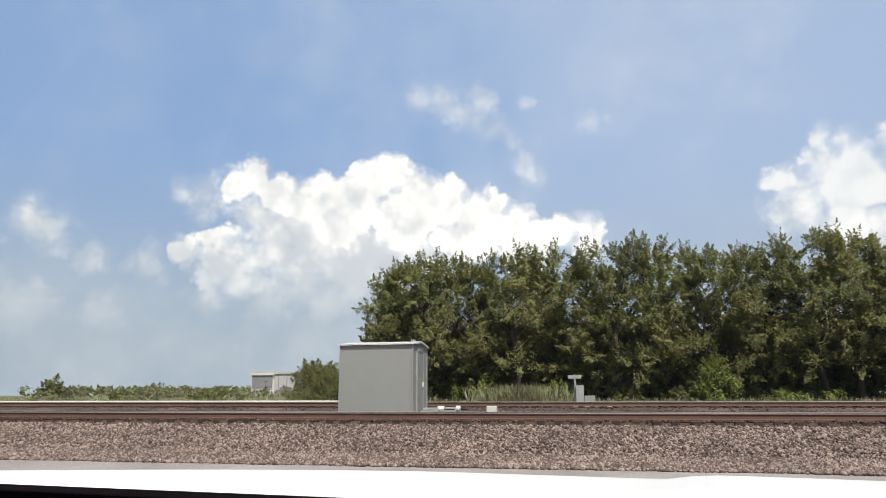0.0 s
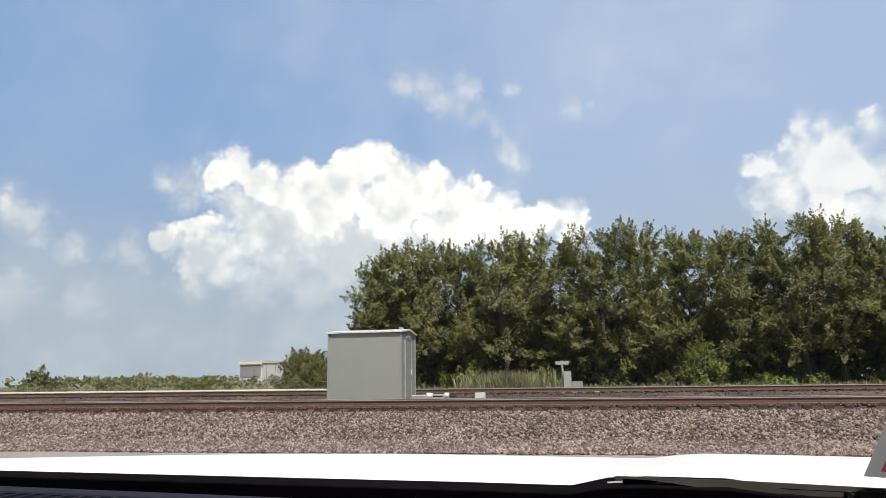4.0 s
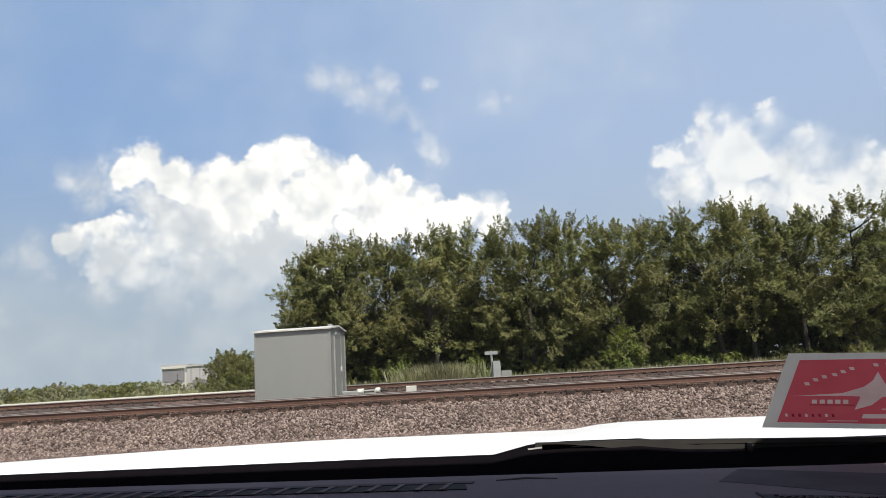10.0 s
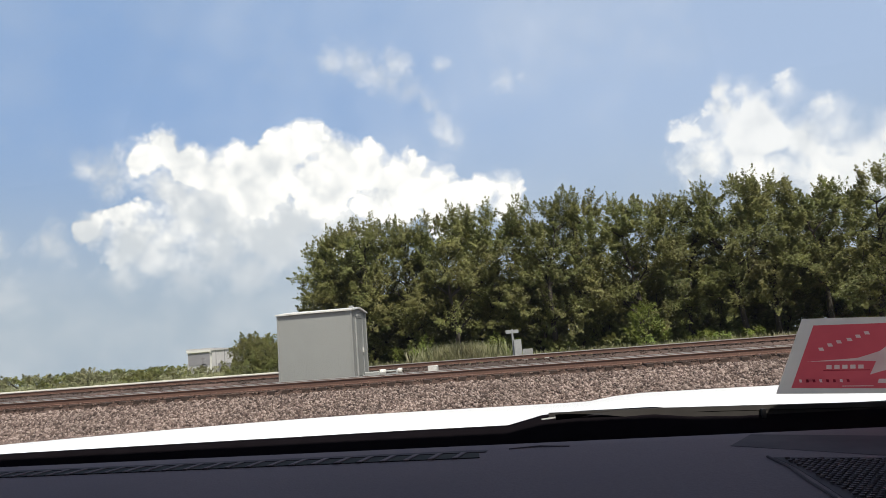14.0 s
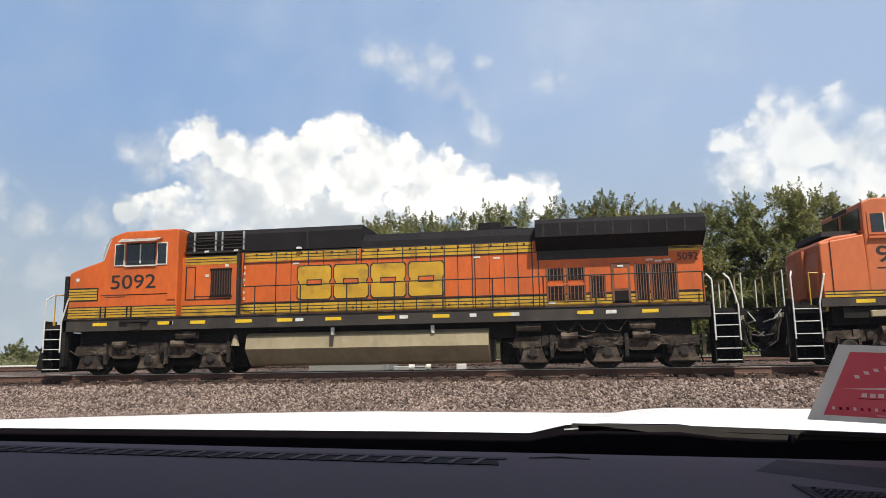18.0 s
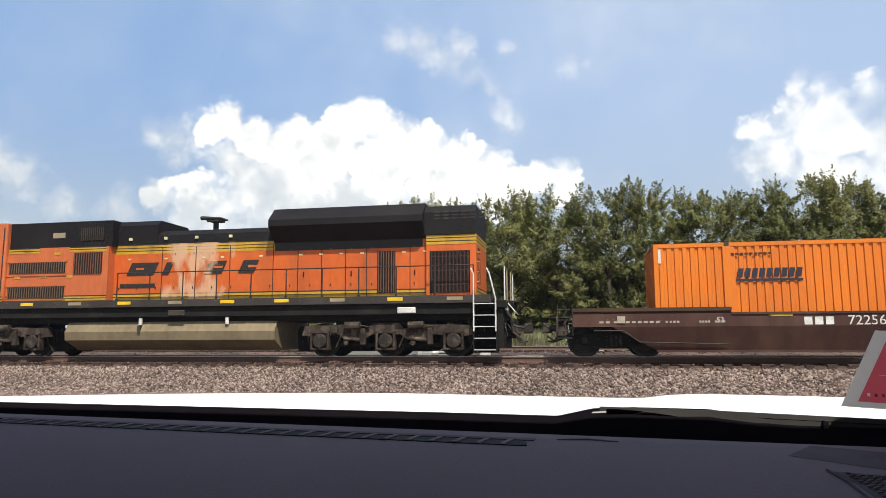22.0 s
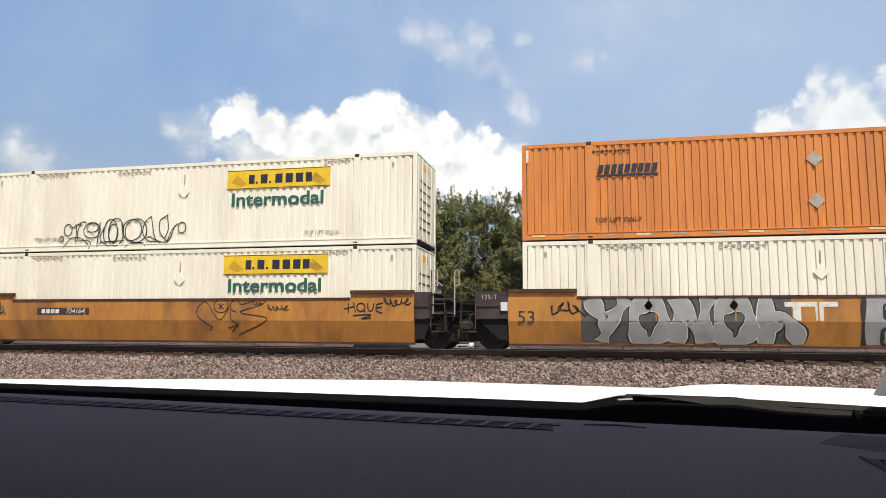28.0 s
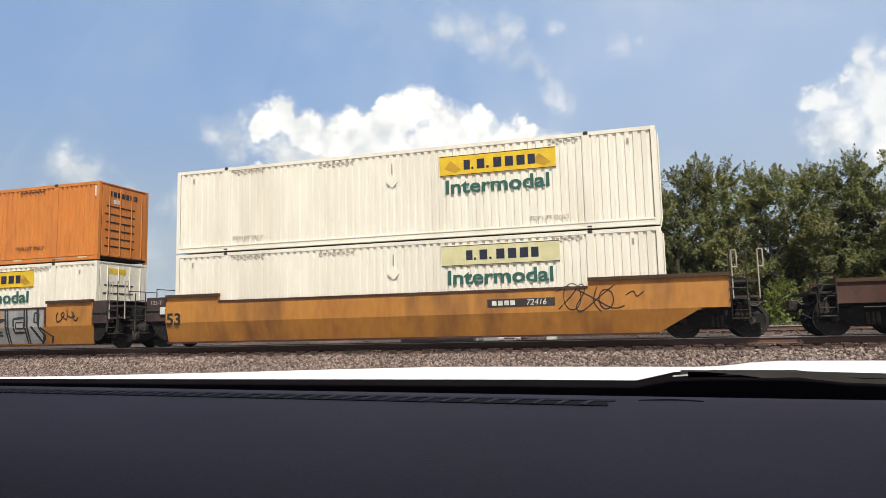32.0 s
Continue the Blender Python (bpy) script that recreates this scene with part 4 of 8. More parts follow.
def end_fittings(parent, x, s, z):
    """Rails, hose bundles and lever gear across an end platform at height z."""
    for y in (-1.3, -0.6, 0.6, 1.3):
        bm = bmesh.new()
        rod(bm, (x, y, z), (x, y, z + 1.0), 0.02)
        part("end_post", bm, "whitepaint" if abs(y) > 1 else "tank", parent)
    bm = bmesh.new()
    tube(bm, [(x, -1.3, z + 0.98), (x, -0.6, z + 0.98), (x, -0.55, z + 0.6)], 0.02)
    tube(bm, [(x, 1.3, z + 0.98), (x, 0.6, z + 0.98), (x, 0.55, z + 0.6)], 0.02)
    part("end_handrail", bm, "tank", parent, "dusty pale end handrail")
    bm = bmesh.new()
    for k in range(5):
        y = -1.15 + 0.16 * k
        tube(bm, [(x, y, z - 0.25), (x + 0.15 * s, y, z - 0.55), (x + (0.2 + 0.03 * k) * s, y + 0.05, z - 0.95), (x + 0.4 * s, y + 0.1, z - 1.1 + 0.04 * k)], 0.026)
    part("hose_bundle", bm, "steel", parent, "dusty black jumper hoses")
    for k in range(5):
        y = -1.15 + 0.16 * k
        bm = bmesh.new()
        rod(bm, (x + 0.02 * s, y, z - 0.3), (x + 0.02 * s, y, z - 0.18), 0.035, 6)
        part("hose_valve", bm, "whitepaint" if k % 2 else "tank", parent)
    part("drop_step", B((min(x, x + 0.35 * s), max(x, x + 0.35 * s), -0.5, 0.5, z - 0.02, z + 0.02)), "steel", parent)
    part("anti_climber", B((min(x, x + 0.2 * s), max(x, x + 0.2 * s), -0.9, 0.9, z - 0.16, z - 0.04)), "darksteel", parent)
    bm = bmesh.new()
    rod(bm, (x + 0.1 * s, -1.35, z - 0.1), (x + 0.3 * s, -1.3, z - 0.35), 0.018)
    rod(bm, (x + 0.3 * s, -1.3, z - 0.35), (x + 0.3 * s, -0.3, z - 0.4), 0.018)
    part("cut_lever", bm, "whitepaint", parent)


def coupler(parent, x, s, z=0.85):
    bm = bmesh.new()
    box(bm, min(x, x + 0.55 * s), max(x, x + 0.55 * s), -0.1, 0.1, z - 0.1, z + 0.1)
    box(bm, min(x + 0.5 * s, x + 0.78 * s), max(x + 0.5 * s, x + 0.78 * s), -0.17, 0.14, z - 0.16, z + 0.16, 0.03)
    part("coupler", bm, "steel", parent, "rusty knuckle coupler")
    for y in (-0.45, -0.28, 0.4):
        bm = bmesh.new()
        tube(bm, [(x, y, z + 0.15), (x + 0.25 * s, y, z - 0.15), (x + 0.42 * s, y, z - 0.42), (x + 0.6 * s, y, z - 0.4)], 0.028)
        part("air_hose", bm, "rubber", parent)
    bm = bmesh.new()
    tube(bm, [(x, -0.9, z + 0.5), (x + 0.3 * s, -0.9, z + 0.05), (x + 0.55 * s, -0.85, z), (x + 0.7 * s, -0.8, z + 0.12)], 0.035)
    part("jumper_cable", bm, "line", parent)
    bm = bmesh.new()
    rod(bm, (x + 0.05 * s, -1.3, z + 0.12), (x + 0.05 * s, -0.2, z + 0.12), 0.02)
    rod(bm, (x + 0.05 * s, -1.3, z + 0.12), (x + 0.12 * s, -1.32, z - 0.25), 0.02)
    part("uncoupling_lever", bm, "steel", parent)
    bm = bmesh.new()
    box(bm, min(x, x + 0.3 * s), max(x, x + 0.3 * s), -0.4, 0.4, z - 0.3, z + 0.25, 0.04)
    part("draft_pocket", bm, "darksteel", parent)


def louvre(parent, x0, x1, z0, z1, y, n, name="grille", vertical=True, slat="slat"):
    g = part(name, B((x0, x1, y - 0.012, y, z0, z1)), "grille", parent, "dark air intake grille")
    for i in range(n):
        if vertical:
            x = x0 + (x1 - x0) * (i + 0.5) / n
            part("slat", B((x - 0.012, x + 0.012, y - 0.035, y - 0.012, z0, z1)), slat, g)
        else:
            z = z0 + (z1 - z0) * (i + 0.5) / n
            part("slat", B((x0, x1, y - 0.04, y - 0.012, z - 0.014, z + 0.014)), "sill", g)
    return g


def block_mark(parent, x0, x1, z0, z1, y, material, lean):
    """One plain leaning block of a painted mark."""
    bm = bmesh.new()
    slab(bm, [(x0, z0), (x1, z0), (x1 + lean * (z1 - z0), z1), (x0 + lean * (z1 - z0), z1)], y - 0.008, y - 0.004)
    part("mark_block", bm, material, parent)


def seams(parent, xs, z0, z1, y, w=0.014):
    for x in xs:
        part("door_seam", B((x - w, x + w, y - 0.006, y + 0.002, z0, z1)), "line", parent)


def bands(parent, x0, x1, z0, z1, y, n=3):
    """A yellow stripe with thin dark pinstripes."""
    part("stripe", B((x0, x1, y - 0.005, y + 0.002, z0, z1)), "yellow", parent, "yellow painted stripe")
    for i in range(1, n):
        z = z0 + (z1 - z0) * i / n
        part("pinstripe", B((x0, x1, y - 0.008, y - 0.005, z - 0.013, z + 0.013)), "line", parent)
    part("stripe_edge", B((x0, x1, y - 0.008, y - 0.005, z1 - 0.012, z1 + 0.022)), "line", parent)


def tank(parent, x0, x1, z0, z1, material="tank", facets=2):
    bm = bmesh.new()
    zm = z0 + (z1 - z0) * 0.52
    prof = [(-0.7, z0), (0.7, z0), (1.36, z0 + 0.36 * (z1 - z0)), (1.4, z0 + 0.66 * (z1 - z0)), (1.22, z1), (-1.22, z1), (-1.4, z0 + 0.66 * (z1 - z0)), (-1.36, z0 + 0.36 * (z1 - z0))] if facets == 3 else [(-0.85, z0), (0.85, z0), (1.0, z0 + 0.08), (1.4, zm), (1.31, z1 - 0.1), (1.15, z1), (-1.15, z1), (-1.31, z1 - 0.1), (-1.4, zm), (-1.0, z0 + 0.08)]
    loft(bm, prof, x0, x1)
    part("fuel_tank", bm, material, parent, "dusty olive-grey fuel tank" if facets == 2 else "dusty brown fuel tank")
    for x in (x0 + (x1 - x0) * 0.37, x0 + (x1 - x0) * 0.78):
        bm = bmesh.new()
        rod(bm, (x, -1.34, z1 - 0.1), (x, -1.34, z1 + 0.12), 0.06, 8)
        part("filler_cap", bm, "whitepaint", parent)
    part("sight_gauge", B((x0 + (x1 - x0) * 0.36, x0 + (x1 - x0) * 0.375, -1.41, -1.33, zm + 0.05, z1 - 0.12)), "sill", parent)


def sill_marks(parent, x0, x1, y, z, n, seed):
    rnd = random.Random(seed)
    for i in range(n):
        x = x0 + (x1 - x0) * (i + 0.5) / n
        part("reflector", B((x - 0.24, x + 0.24, y - 0.006, y + 0.002, z - 0.05, z + 0.05)), "decal" if rnd.random() < 0.8 else "tank", parent)


def mark_piece(parent, x, w, z0, z1, y):
    """One plain piece of the painted mark: a yellow block with a dark rim, clipped corners and a slot that shows the body colour."""
    h = z1 - z0
    outline = [(0.06, 0.0), (0.94, 0.0), (1.0, 0.08), (1.0, 0.4), (0.94, 0.5), (1.0, 0.6), (1.0, 0.92), (0.94, 1.0), (0.06, 1.0), (0.0, 0.92), (0.0, 0.6), (0.06, 0.5), (0.0, 0.4), (0.0, 0.08)]
    slot = [(0.3, 0.44), (0.7, 0.44), (0.7, 0.56), (0.3, 0.56)]
    for pts, grow, a, b, m, nm in ((outline, 0.035, 0.004, 0.0, "line", "mark_rim"), (outline, 0.0, 0.008, 0.004, "yellow", "mark_block"), (slot, 0.035, 0.011, 0.008, "line", "slot_rim"), (slot, 0.0, 0.014, 0.011, "orange", "mark_slot")):
        bm = bmesh.new()
        slab(bm, [(x + w * p + grow * (1 if p > 0.5 else -1), z0 + h * q + grow * (1 if q > 0.5 else -1)) for p, q in pts], y - a, y - b)
        part(nm, bm, m, parent)


def build_loco_one():
    OX = -51.2
    L = lambda x: x - OX
    t = rolling("locomotive", OX, 0, "orange locomotive with yellow stripes, black roof and number 5092", "locomotive", "locomotives")
    part("frame", B((L(-61.3), L(-41.35), -1.5, 1.5, 1.4, 1.8)), "sill", t, "brown-grey side sill")
    part("walkway_edge", B((L(-61.3), L(-41.35), -1.53, -1.5, 1.77, 1.81)), "steel", t)
    part("underframe", B((L(-61.0), L(-41.8), -1.05, 1.05, 0.95, 1.4)), "darksteel", t)
    for k, (a, w) in enumerate(((-60.25, 0.5), (-58.0, 0.5), (-57.6, 0.12), (-56.9, 0.5), (-55.4, 0.55), (-54.05, 0.5), (-53.45, 0.25), (-52.5, 0.5), (-50.85, 0.5), (-50.2, 0.25), (-49.2, 0.5), (-48.1, 0.2), (-47.4, 0.5), (-46.9, 0.25), (-45.0, 0.45), (-44.2, 0.3), (-43.2, 0.45))):
        part("reflector", B((L(a), L(a + w), -1.506, -1.498, 1.56, 1.66)), "decal" if w > 0.4 else "whitepaint", t)
    # cab with a sloping nose
    bm = bmesh.new()
    slab(bm, [(L(-61.2), 1.8), (L(-61.2), 3.28), (L(-60.98), 3.38), (L(-60.02), 3.68), (L(-59.76), 4.45), (L(-59.3), 4.6), (L(-57.42), 4.62), (L(-57.42), 1.8)], -1.47, 1.47, 0.05)
    part("cab", bm, "orange", t, "orange cab with a sloped nose")
    part("cab_roof", B((L(-59.1), L(-57.6), -0.9, 0.9, 4.61, 4.7)), "darksteel", t)
    bands(t, L(-61.18), L(-57.42), 1.83, 2.16, -1.475, 4)
    for x in (-60.02, -59.85, -59.1, -58.95):
        part("stripe_break", B((L(x) - 0.025, L(x) + 0.025, -1.486, -1.472, 1.82, 2.18)), "darksteel", t)
    part("stripe_rim", B((L(-61.19), L(-60.14), -1.474, -1.47, 2.36, 2.8)), "line", t)
    bands(t, L(-61.18), L(-60.18), 2.41, 2.76, -1.477, 4)
    # side windows in bright frames
    for a, b in ((-59.62, -59.26), (-58.14, -57.78)):
        w = part("window_frame", B((L(a), L(b), -1.495, -1.47, 3.47, 4.2)), "whitepaint", t, "bright aluminium window frame")
        part("pane", B((L(a) + 0.035, L(b) - 0.035, -1.503, -1.495, 3.51, 4.16)), "glass", w)
    w = part("sliding_window", B((L(-59.2), L(-58.2), -1.49, -1.47, 3.48, 4.2)), "line", t, "dark sliding cab window")
    for a, b in ((-59.18, -58.73), (-58.66, -58.22)):
        part("pane", B((L(a), L(b), -1.498, -1.49, 3.54, 4.17)), "glass", w)
    part("pane_edge", B((L(-58.73), L(-58.69), -1.503, -1.488, 3.54, 4.15)), "whitepaint", w)
    part("window_sill", B((L(-59.25), L(-58.15), -1.52, -1.47, 3.44, 3.48)), "whitepaint", t)
    bm = bmesh.new()
    v = [bm.verts.new((L(x), y, z)) for x, y, z in ((-59.42, -1.47, 4.36), (-57.95, -1.47, 4.36), (-58.02, -1.82, 4.2), (-59.32, -1.82, 4.2))]
    bm.faces.new(v)
    bmesh.ops.solidify(bm, geom=bm.faces[:], thickness=0.02)
    part("sun_visor", bm, "whitepaint", t, "white sun visor over the cab windows")
    bm = bmesh.new()
    v = [bm.verts.new((L(x), y, z)) for x, y, z in ((-60.04, -1.25, 3.75), (-60.04, 1.25, 3.75), (-59.81, 1.25, 4.4), (-59.81, -1.25, 4.4))]
    bm.faces.new(v)
    bmesh.ops.solidify(bm, geom=bm.faces[:], thickness=0.02)
    part("windscreen", bm, "glass", t)
    bm = bmesh.new()
    tube(bm, [(L(-60.1), -1.4, 3.74), (L(-59.98), -1.44, 4.1), (L(-59.82), -1.44, 4.42)], 0.03)
    part("mirror_bar", bm, "whitepaint", t)
    words("number", "5092", 0.64, "line", t, side(L(-58.94), -1.474, 2.93), "large black number", 1.27, bold=0.004)
    part("nose_light", B((L(-61.1), L(-60.7), -0.35, 0.35, 3.42, 3.56)), "line", t)
    for k, (a, b) in enumerate(((-60.05, -57.7), (-59.9, -59.2), (-59.1, -57.55))):
        part("cab_trim", B((L(a), L(b), -1.479, -1.468, 2.53 - 0.06 * (k == 1), 2.55 - 0.06 * (k == 1))), "line", t)
    part("cab_label", B((L(-60.95), L(-60.84), -1.478, -1.468, 3.02, 3.12)), "whitepaint", t)
    # electrical cabinet behind the cab
    part("electrical_cabinet", B((L(-57.42), L(-55.52), -1.16, 1.16, 1.8, 3.72)), "orange", t, "orange electrical cabinet behind the cab")
    bands(t, L(-57.35), L(-55.55), 3.46, 3.72, -1.163, 3)
    bands(t, L(-57.4), L(-55.55), 1.83, 2.14, -1.163, 3)
    for a, b, c, d in ((-57.3, -57.26, 2.36, 3.4), (-56.98, -56.95, 2.36, 3.4), (-57.3, -55.75, 2.33, 2.36), (-56.98, -56.4, 2.43, 2.45), (-57.3, -56.98, 3.38, 3.4)):
        part("door_seam", B((L(a), L(b), -1.172, -1.158, c, d)), "line", t)
    g = part("inertial_filter", B((L(-56.42), L(-55.74), -1.2, -1.16, 2.44, 3.28)), "grille", t, "dark brown square filter grille")
    for k in range(8):
        x = -56.38 + 0.085 * k
        part("slat", B((L(x), L(x) + 0.03, -1.215, -1.2, 2.48, 3.24)), "well_b", g)
    for z in (2.4, 3.28):
        part("filter_frame", B((L(-56.46), L(-55.7), -1.21, -1.18, z, z + 0.04)), "grille", t)
    part("junction_box", B((L(-57.72), L(-57.46), -1.5, -1.46, 2.36, 2.58)), "orange", t)
    for x, z in ((-56.62, 3.06), (-55.95, 3.37), (-56.8, 1.72), (-56.2, 1.72)):
        part("data_plate", B((L(x), L(x) + 0.12, -1.175, -1.155, z, z + 0.08)), "whitepaint", t)
    # shadow at the cabinet's step, painted as a black strip
    part("cabinet_edge", B((L(-55.55), L(-55.47), -1.19, -1.0, 1.8, 3.8)), "line", t)
    for k in range(6):
        part("edge_mark", B((L(-55.4), L(-55.34), -1.015, -1.0, 2.3 + 0.2 * k, 2.38 + 0.2 * k)), "whitepaint", t)
    # long hood with its doors
    part("hood", B((L(-55.52), L(-41.4), -1.0, 1.0, 1.8, 3.82)), "orange", t, "orange long hood with doors")
    bands(t, L(-55.35), L(-51.6), 3.52, 3.8, -1.0, 3)
    bands(t, L(-51.5), L(-46.2), 3.48, 3.8, -1.0, 3)
    bands(t, L(-55.5), L(-41.42), 1.86, 2.16, -1.0, 3)
    bands(t, L(-42.3), L(-41.42), 3.36, 3.6, -1.0, 3)
    seams(t, [L(x) for x in (-54.31, -53.24, -51.68, -51.52, -50.2, -49.78, -48.9, -48.05, -47.97, -46.67, -46.24, -46.06)], 1.84, 3.82, -1.003, 0.015)
    seams(t, [L(x) for x in (-53.81, -52.75, -52.24, -51.0, -49.33, -48.49, -47.53, -47.08)], 1.84, 3.82, -1.003, 0.009)
    for z in (2.19, 3.46):
        part("hood_rail", B((L(-55.4), L(-41.5), -1.025, -1.0, z, z + 0.028)), "line", t)
    bm = bmesh.new()
    loft(bm, [(-1.0, 3.86), (-1.0, 4.42), (-0.9, 4.58), (0.9, 4.58), (1.0, 4.42), (1.0, 3.86)], L(-57.4), L(-51.5))
    part("roof_front", bm, "black", t, "black roof with intake grilles")
    part("roof_seam", B((L(-53.3), L(-53.26), -1.01, -0.99, 3.9, 4.45)), "line", t)
    bm = bmesh.new()
    loft(bm, [(-1.0, 3.8), (-0.98, 4.02), (-0.7, 4.28), (0.7, 4.28), (0.98, 4.02), (1.0, 3.8)], L(-51.5), L(-46.1))
    part("roof_middle", bm, "black", t)
    for a, b in ((-57.07, -56.4), (-56.11, -55.44)):
        louvre(t, L(a), L(b), 3.95, 4.5, -1.0, 5, "brake_grille", False)
    for x in (-57.1, -56.37, -56.14, -55.41):
        part("grille_post", B((L(x) - 0.025, L(x) + 0.025, -1.05, -1.0, 3.92, 4.52)), "shedtrim", t)
    for z in (4.1, 4.24):
        part("grille_bar", B((L(-57.4), L(-55.3), -1.07, -1.05, z, z + 0.025)), "line", t)
    part("grille_ledge", B((L(-57.4), L(-55.5), -1.12, -1.0, 3.84, 3.9)), "line", t)
    for x in (-56.7, -55.7, -53.6):
        part("data_plate", B((L(x), L(x) + 0.14, -1.13, -0.99, 3.86, 3.92)), "whitepaint", t)
    bm = bmesh.new()
    loft(bm, [(-1.0, 3.5), (-1.5, 3.84), (-1.5, 4.24), (-1.36, 4.38), (1.36, 4.38), (1.5, 4.24), (1.5, 3.84), (1.0, 3.5)], L(-46.12), L(-41.32))
    part("radiator", bm, "black", t, "black overhanging radiator housing")
    for k in range(9):
        x = -45.9 + 0.5 * k
        part("radiator_rib", B((L(x), L(x) + 0.04, -1.515, -1.5, 3.86, 4.22)), "line", t)
    # black strip: the panel and the overhang's shadow in one colour
    part("radiator_panel", B((L(-46.1), L(-42.3), -1.003, -0.99, 3.22, 3.5)), "line", t)
    bm = bmesh.new()
    box(bm, L(-47.9), L(-47.2), -0.4, 0.4, 4.2, 4.56, 0.03)
    part("exhaust", bm, "black", t, "black exhaust stack")
    h = part("horn", B((L(-47.0), L(-46.7), -0.1, 0.1, 4.28, 4.36)), "line", t)
    for k in range(3):
        bm = bmesh.new()
        rod(bm, (L(-47.1), -0.18 + 0.18 * k, 4.42), (L(-46.7), -0.18 + 0.18 * k, 4.42), 0.06, 8, 0.03)
        part("horn_trumpet", bm, "line", h)
    # intakes and doors under the radiator
    for a, b, c, d in ((-45.79, -45.35, 2.6, 2.96), (-45.2, -44.75, 2.6, 2.96), (-45.79, -45.33, 2.0, 2.43), (-45.2, -44.75, 2.0, 2.43), (-44.53, -44.17, 2.06, 2.7), (-43.24, -42.94, 1.97, 3.0), (-42.8, -42.5, 1.97, 3.0), (-42.42, -42.13, 1.97, 3.0)):
        louvre(t, L(a), L(b), c, d, -1.0, 4)
        for x in (L(a) - 0.05, L(b)):
            part("intake_frame", B((x, x + 0.05, -1.03, -1.0, c - 0.05, d + 0.05)), "slat", t)
    d = part("side_door", B((L(-43.95), L(-43.42), -1.03, -1.0, 1.84, 3.06)), "slat", t, "rust-red side door")
    part("door_panel", B((L(-43.88), L(-43.49), -1.04, -1.03, 2.3, 2.9)), "orange", d)
    part("door_grille", B((L(-43.88), L(-43.49), -1.04, -1.03, 1.88, 2.24)), "grille", d)
    part("door_label", B((L(-43.78), L(-43.6), -1.045, -1.038, 2.94, 2.99)), "whitepaint", d)
    for x, z in ((-42.95, 3.1), (-42.7, 3.06), (-42.45, 3.08), (-48.0, 3.36), (-47.4, 3.32), (-53.75, 3.38), (-45.8, 1.9)):
        part("data_plate", B((L(x), L(x) + 0.2, -1.012, -1.0, z, z + 0.05)), "whitepaint", t)
    for k in range(4):
        mark_piece(t, L(-53.58 + 1.19 * k), 1.08, 2.27, 3.3, -1.01)
    for k in range(18):
        x = -55.0 + 0.5 * k
        part("door_latch", B((L(x), L(x) + 0.06, -1.025, -1.0, 3.7, 3.76)), "line", t)
        part("door_hinge", B((L(x) + 0.2, L(x) + 0.25, -1.02, -1.0, 1.94, 2.0)), "line", t)
    words("number", "5092", 0.3, "line", t, side(L(-41.78), -1.016, 3.18), "small black number")
    railing(t, L(-54.8), L(-41.5), 10, -1.47, 1.8, 2.68, "line")
    bm = bmesh.new()
    tube(bm, [(L(-54.8), -1.47, 2.68), (L(-55.2), -1.4, 2.68), (L(-55.34), -1.2, 2.8), (L(-55.34), -1.1, 3.8)], 0.019)
    part("handrail_end", bm, "line", t)
    railing(t, L(-61.75), L(-61.3), 2, -1.35, 1.7, 2.6, "yellow", "end_rail")
    step_well(t, L(-61.95), L(-61.35), 1.66, -1)
    step_well(t, L(-41.27), L(-40.62), 1.66, 1)
    part("nose_corner", B((L(-61.33), L(-61.2), -1.5, -1.3, 0.3, 3.2)), "darksteel", t)
    part("platform", B((L(-62.0), L(-61.2), -1.45, 1.45, 1.45, 1.62)), "darksteel", t)
    part("platform", B((L(-41.4), L(-40.5), -1.45, 1.45, 1.45, 1.62)), "darksteel", t)
    bm = bmesh.new()
    slab(bm, [(L(-62.0), 1.4), (L(-62.3), 0.25), (L(-61.95), 0.12), (L(-61.7), 0.12), (L(-61.8), 1.4)], -1.35, 1.35)
    part("snow_plough", bm, "darksteel", t, "dark snow plough")
    part("pilot", B((L(-40.72), L(-40.56), -1.35, 1.35, 0.25, 1.45)), "darksteel", t)
    coupler(t, L(-62.1), -1)
    end_fittings(t, L(-40.45), 1, 1.62)
    coupler(t, L(-40.5), 1)
    part("rear_wall", B((L(-41.4), L(-41.36), -0.96, 0.96, 1.8, 3.6)), "orange", t)
    for z0, z1 in ((1.84, 2.08), (3.12, 3.52)):
        part("end_stripe", B((L(-41.36), L(-41.352), -0.95, 0.95, z0, z1)), "yellow", t)
        for k in range(3):
            z = z0 + (z1 - z0) * (k + 0.5) / 3
            part("pinstripe", B((L(-41.352), L(-41.346), -0.95, 0.95, z - 0.014, z + 0.014)), "line", t)
    bm = bmesh.new()
    tube(bm, [(L(-41.352), -0.3 + 0.26 * math.cos(0.393 * k), 2.72 + 0.26 * math.sin(0.393 * k)) for k in range(17)], 0.03, 4)
    rod(bm, (L(-41.352), -0.46, 2.72), (L(-41.352), -0.14, 2.72), 0.04, 4)
    part("end_emblem", bm, "line", t, "round black painted emblem")
    for z in (2.3, 2.62, 2.94):
        bm = bmesh.new()
        tube(bm, [(L(-41.36), -0.88, z), (L(-41.28), -0.88, z), (L(-41.28), -0.68, z), (L(-41.36), -0.68, z)], 0.012)
        part("hand_hold", bm, "yellow", t)
    tank(t, L(-55.11), L(-47.58), 0.21, 1.23)
    bm = bmesh.new()
    rod(bm, (L(-55.5), -1.25, 0.86), (L(-55.5), -1.25, 1.2), 0.13, 10, 0.05)
    part("bell", bm, "tank", t, "dusty brass bell")
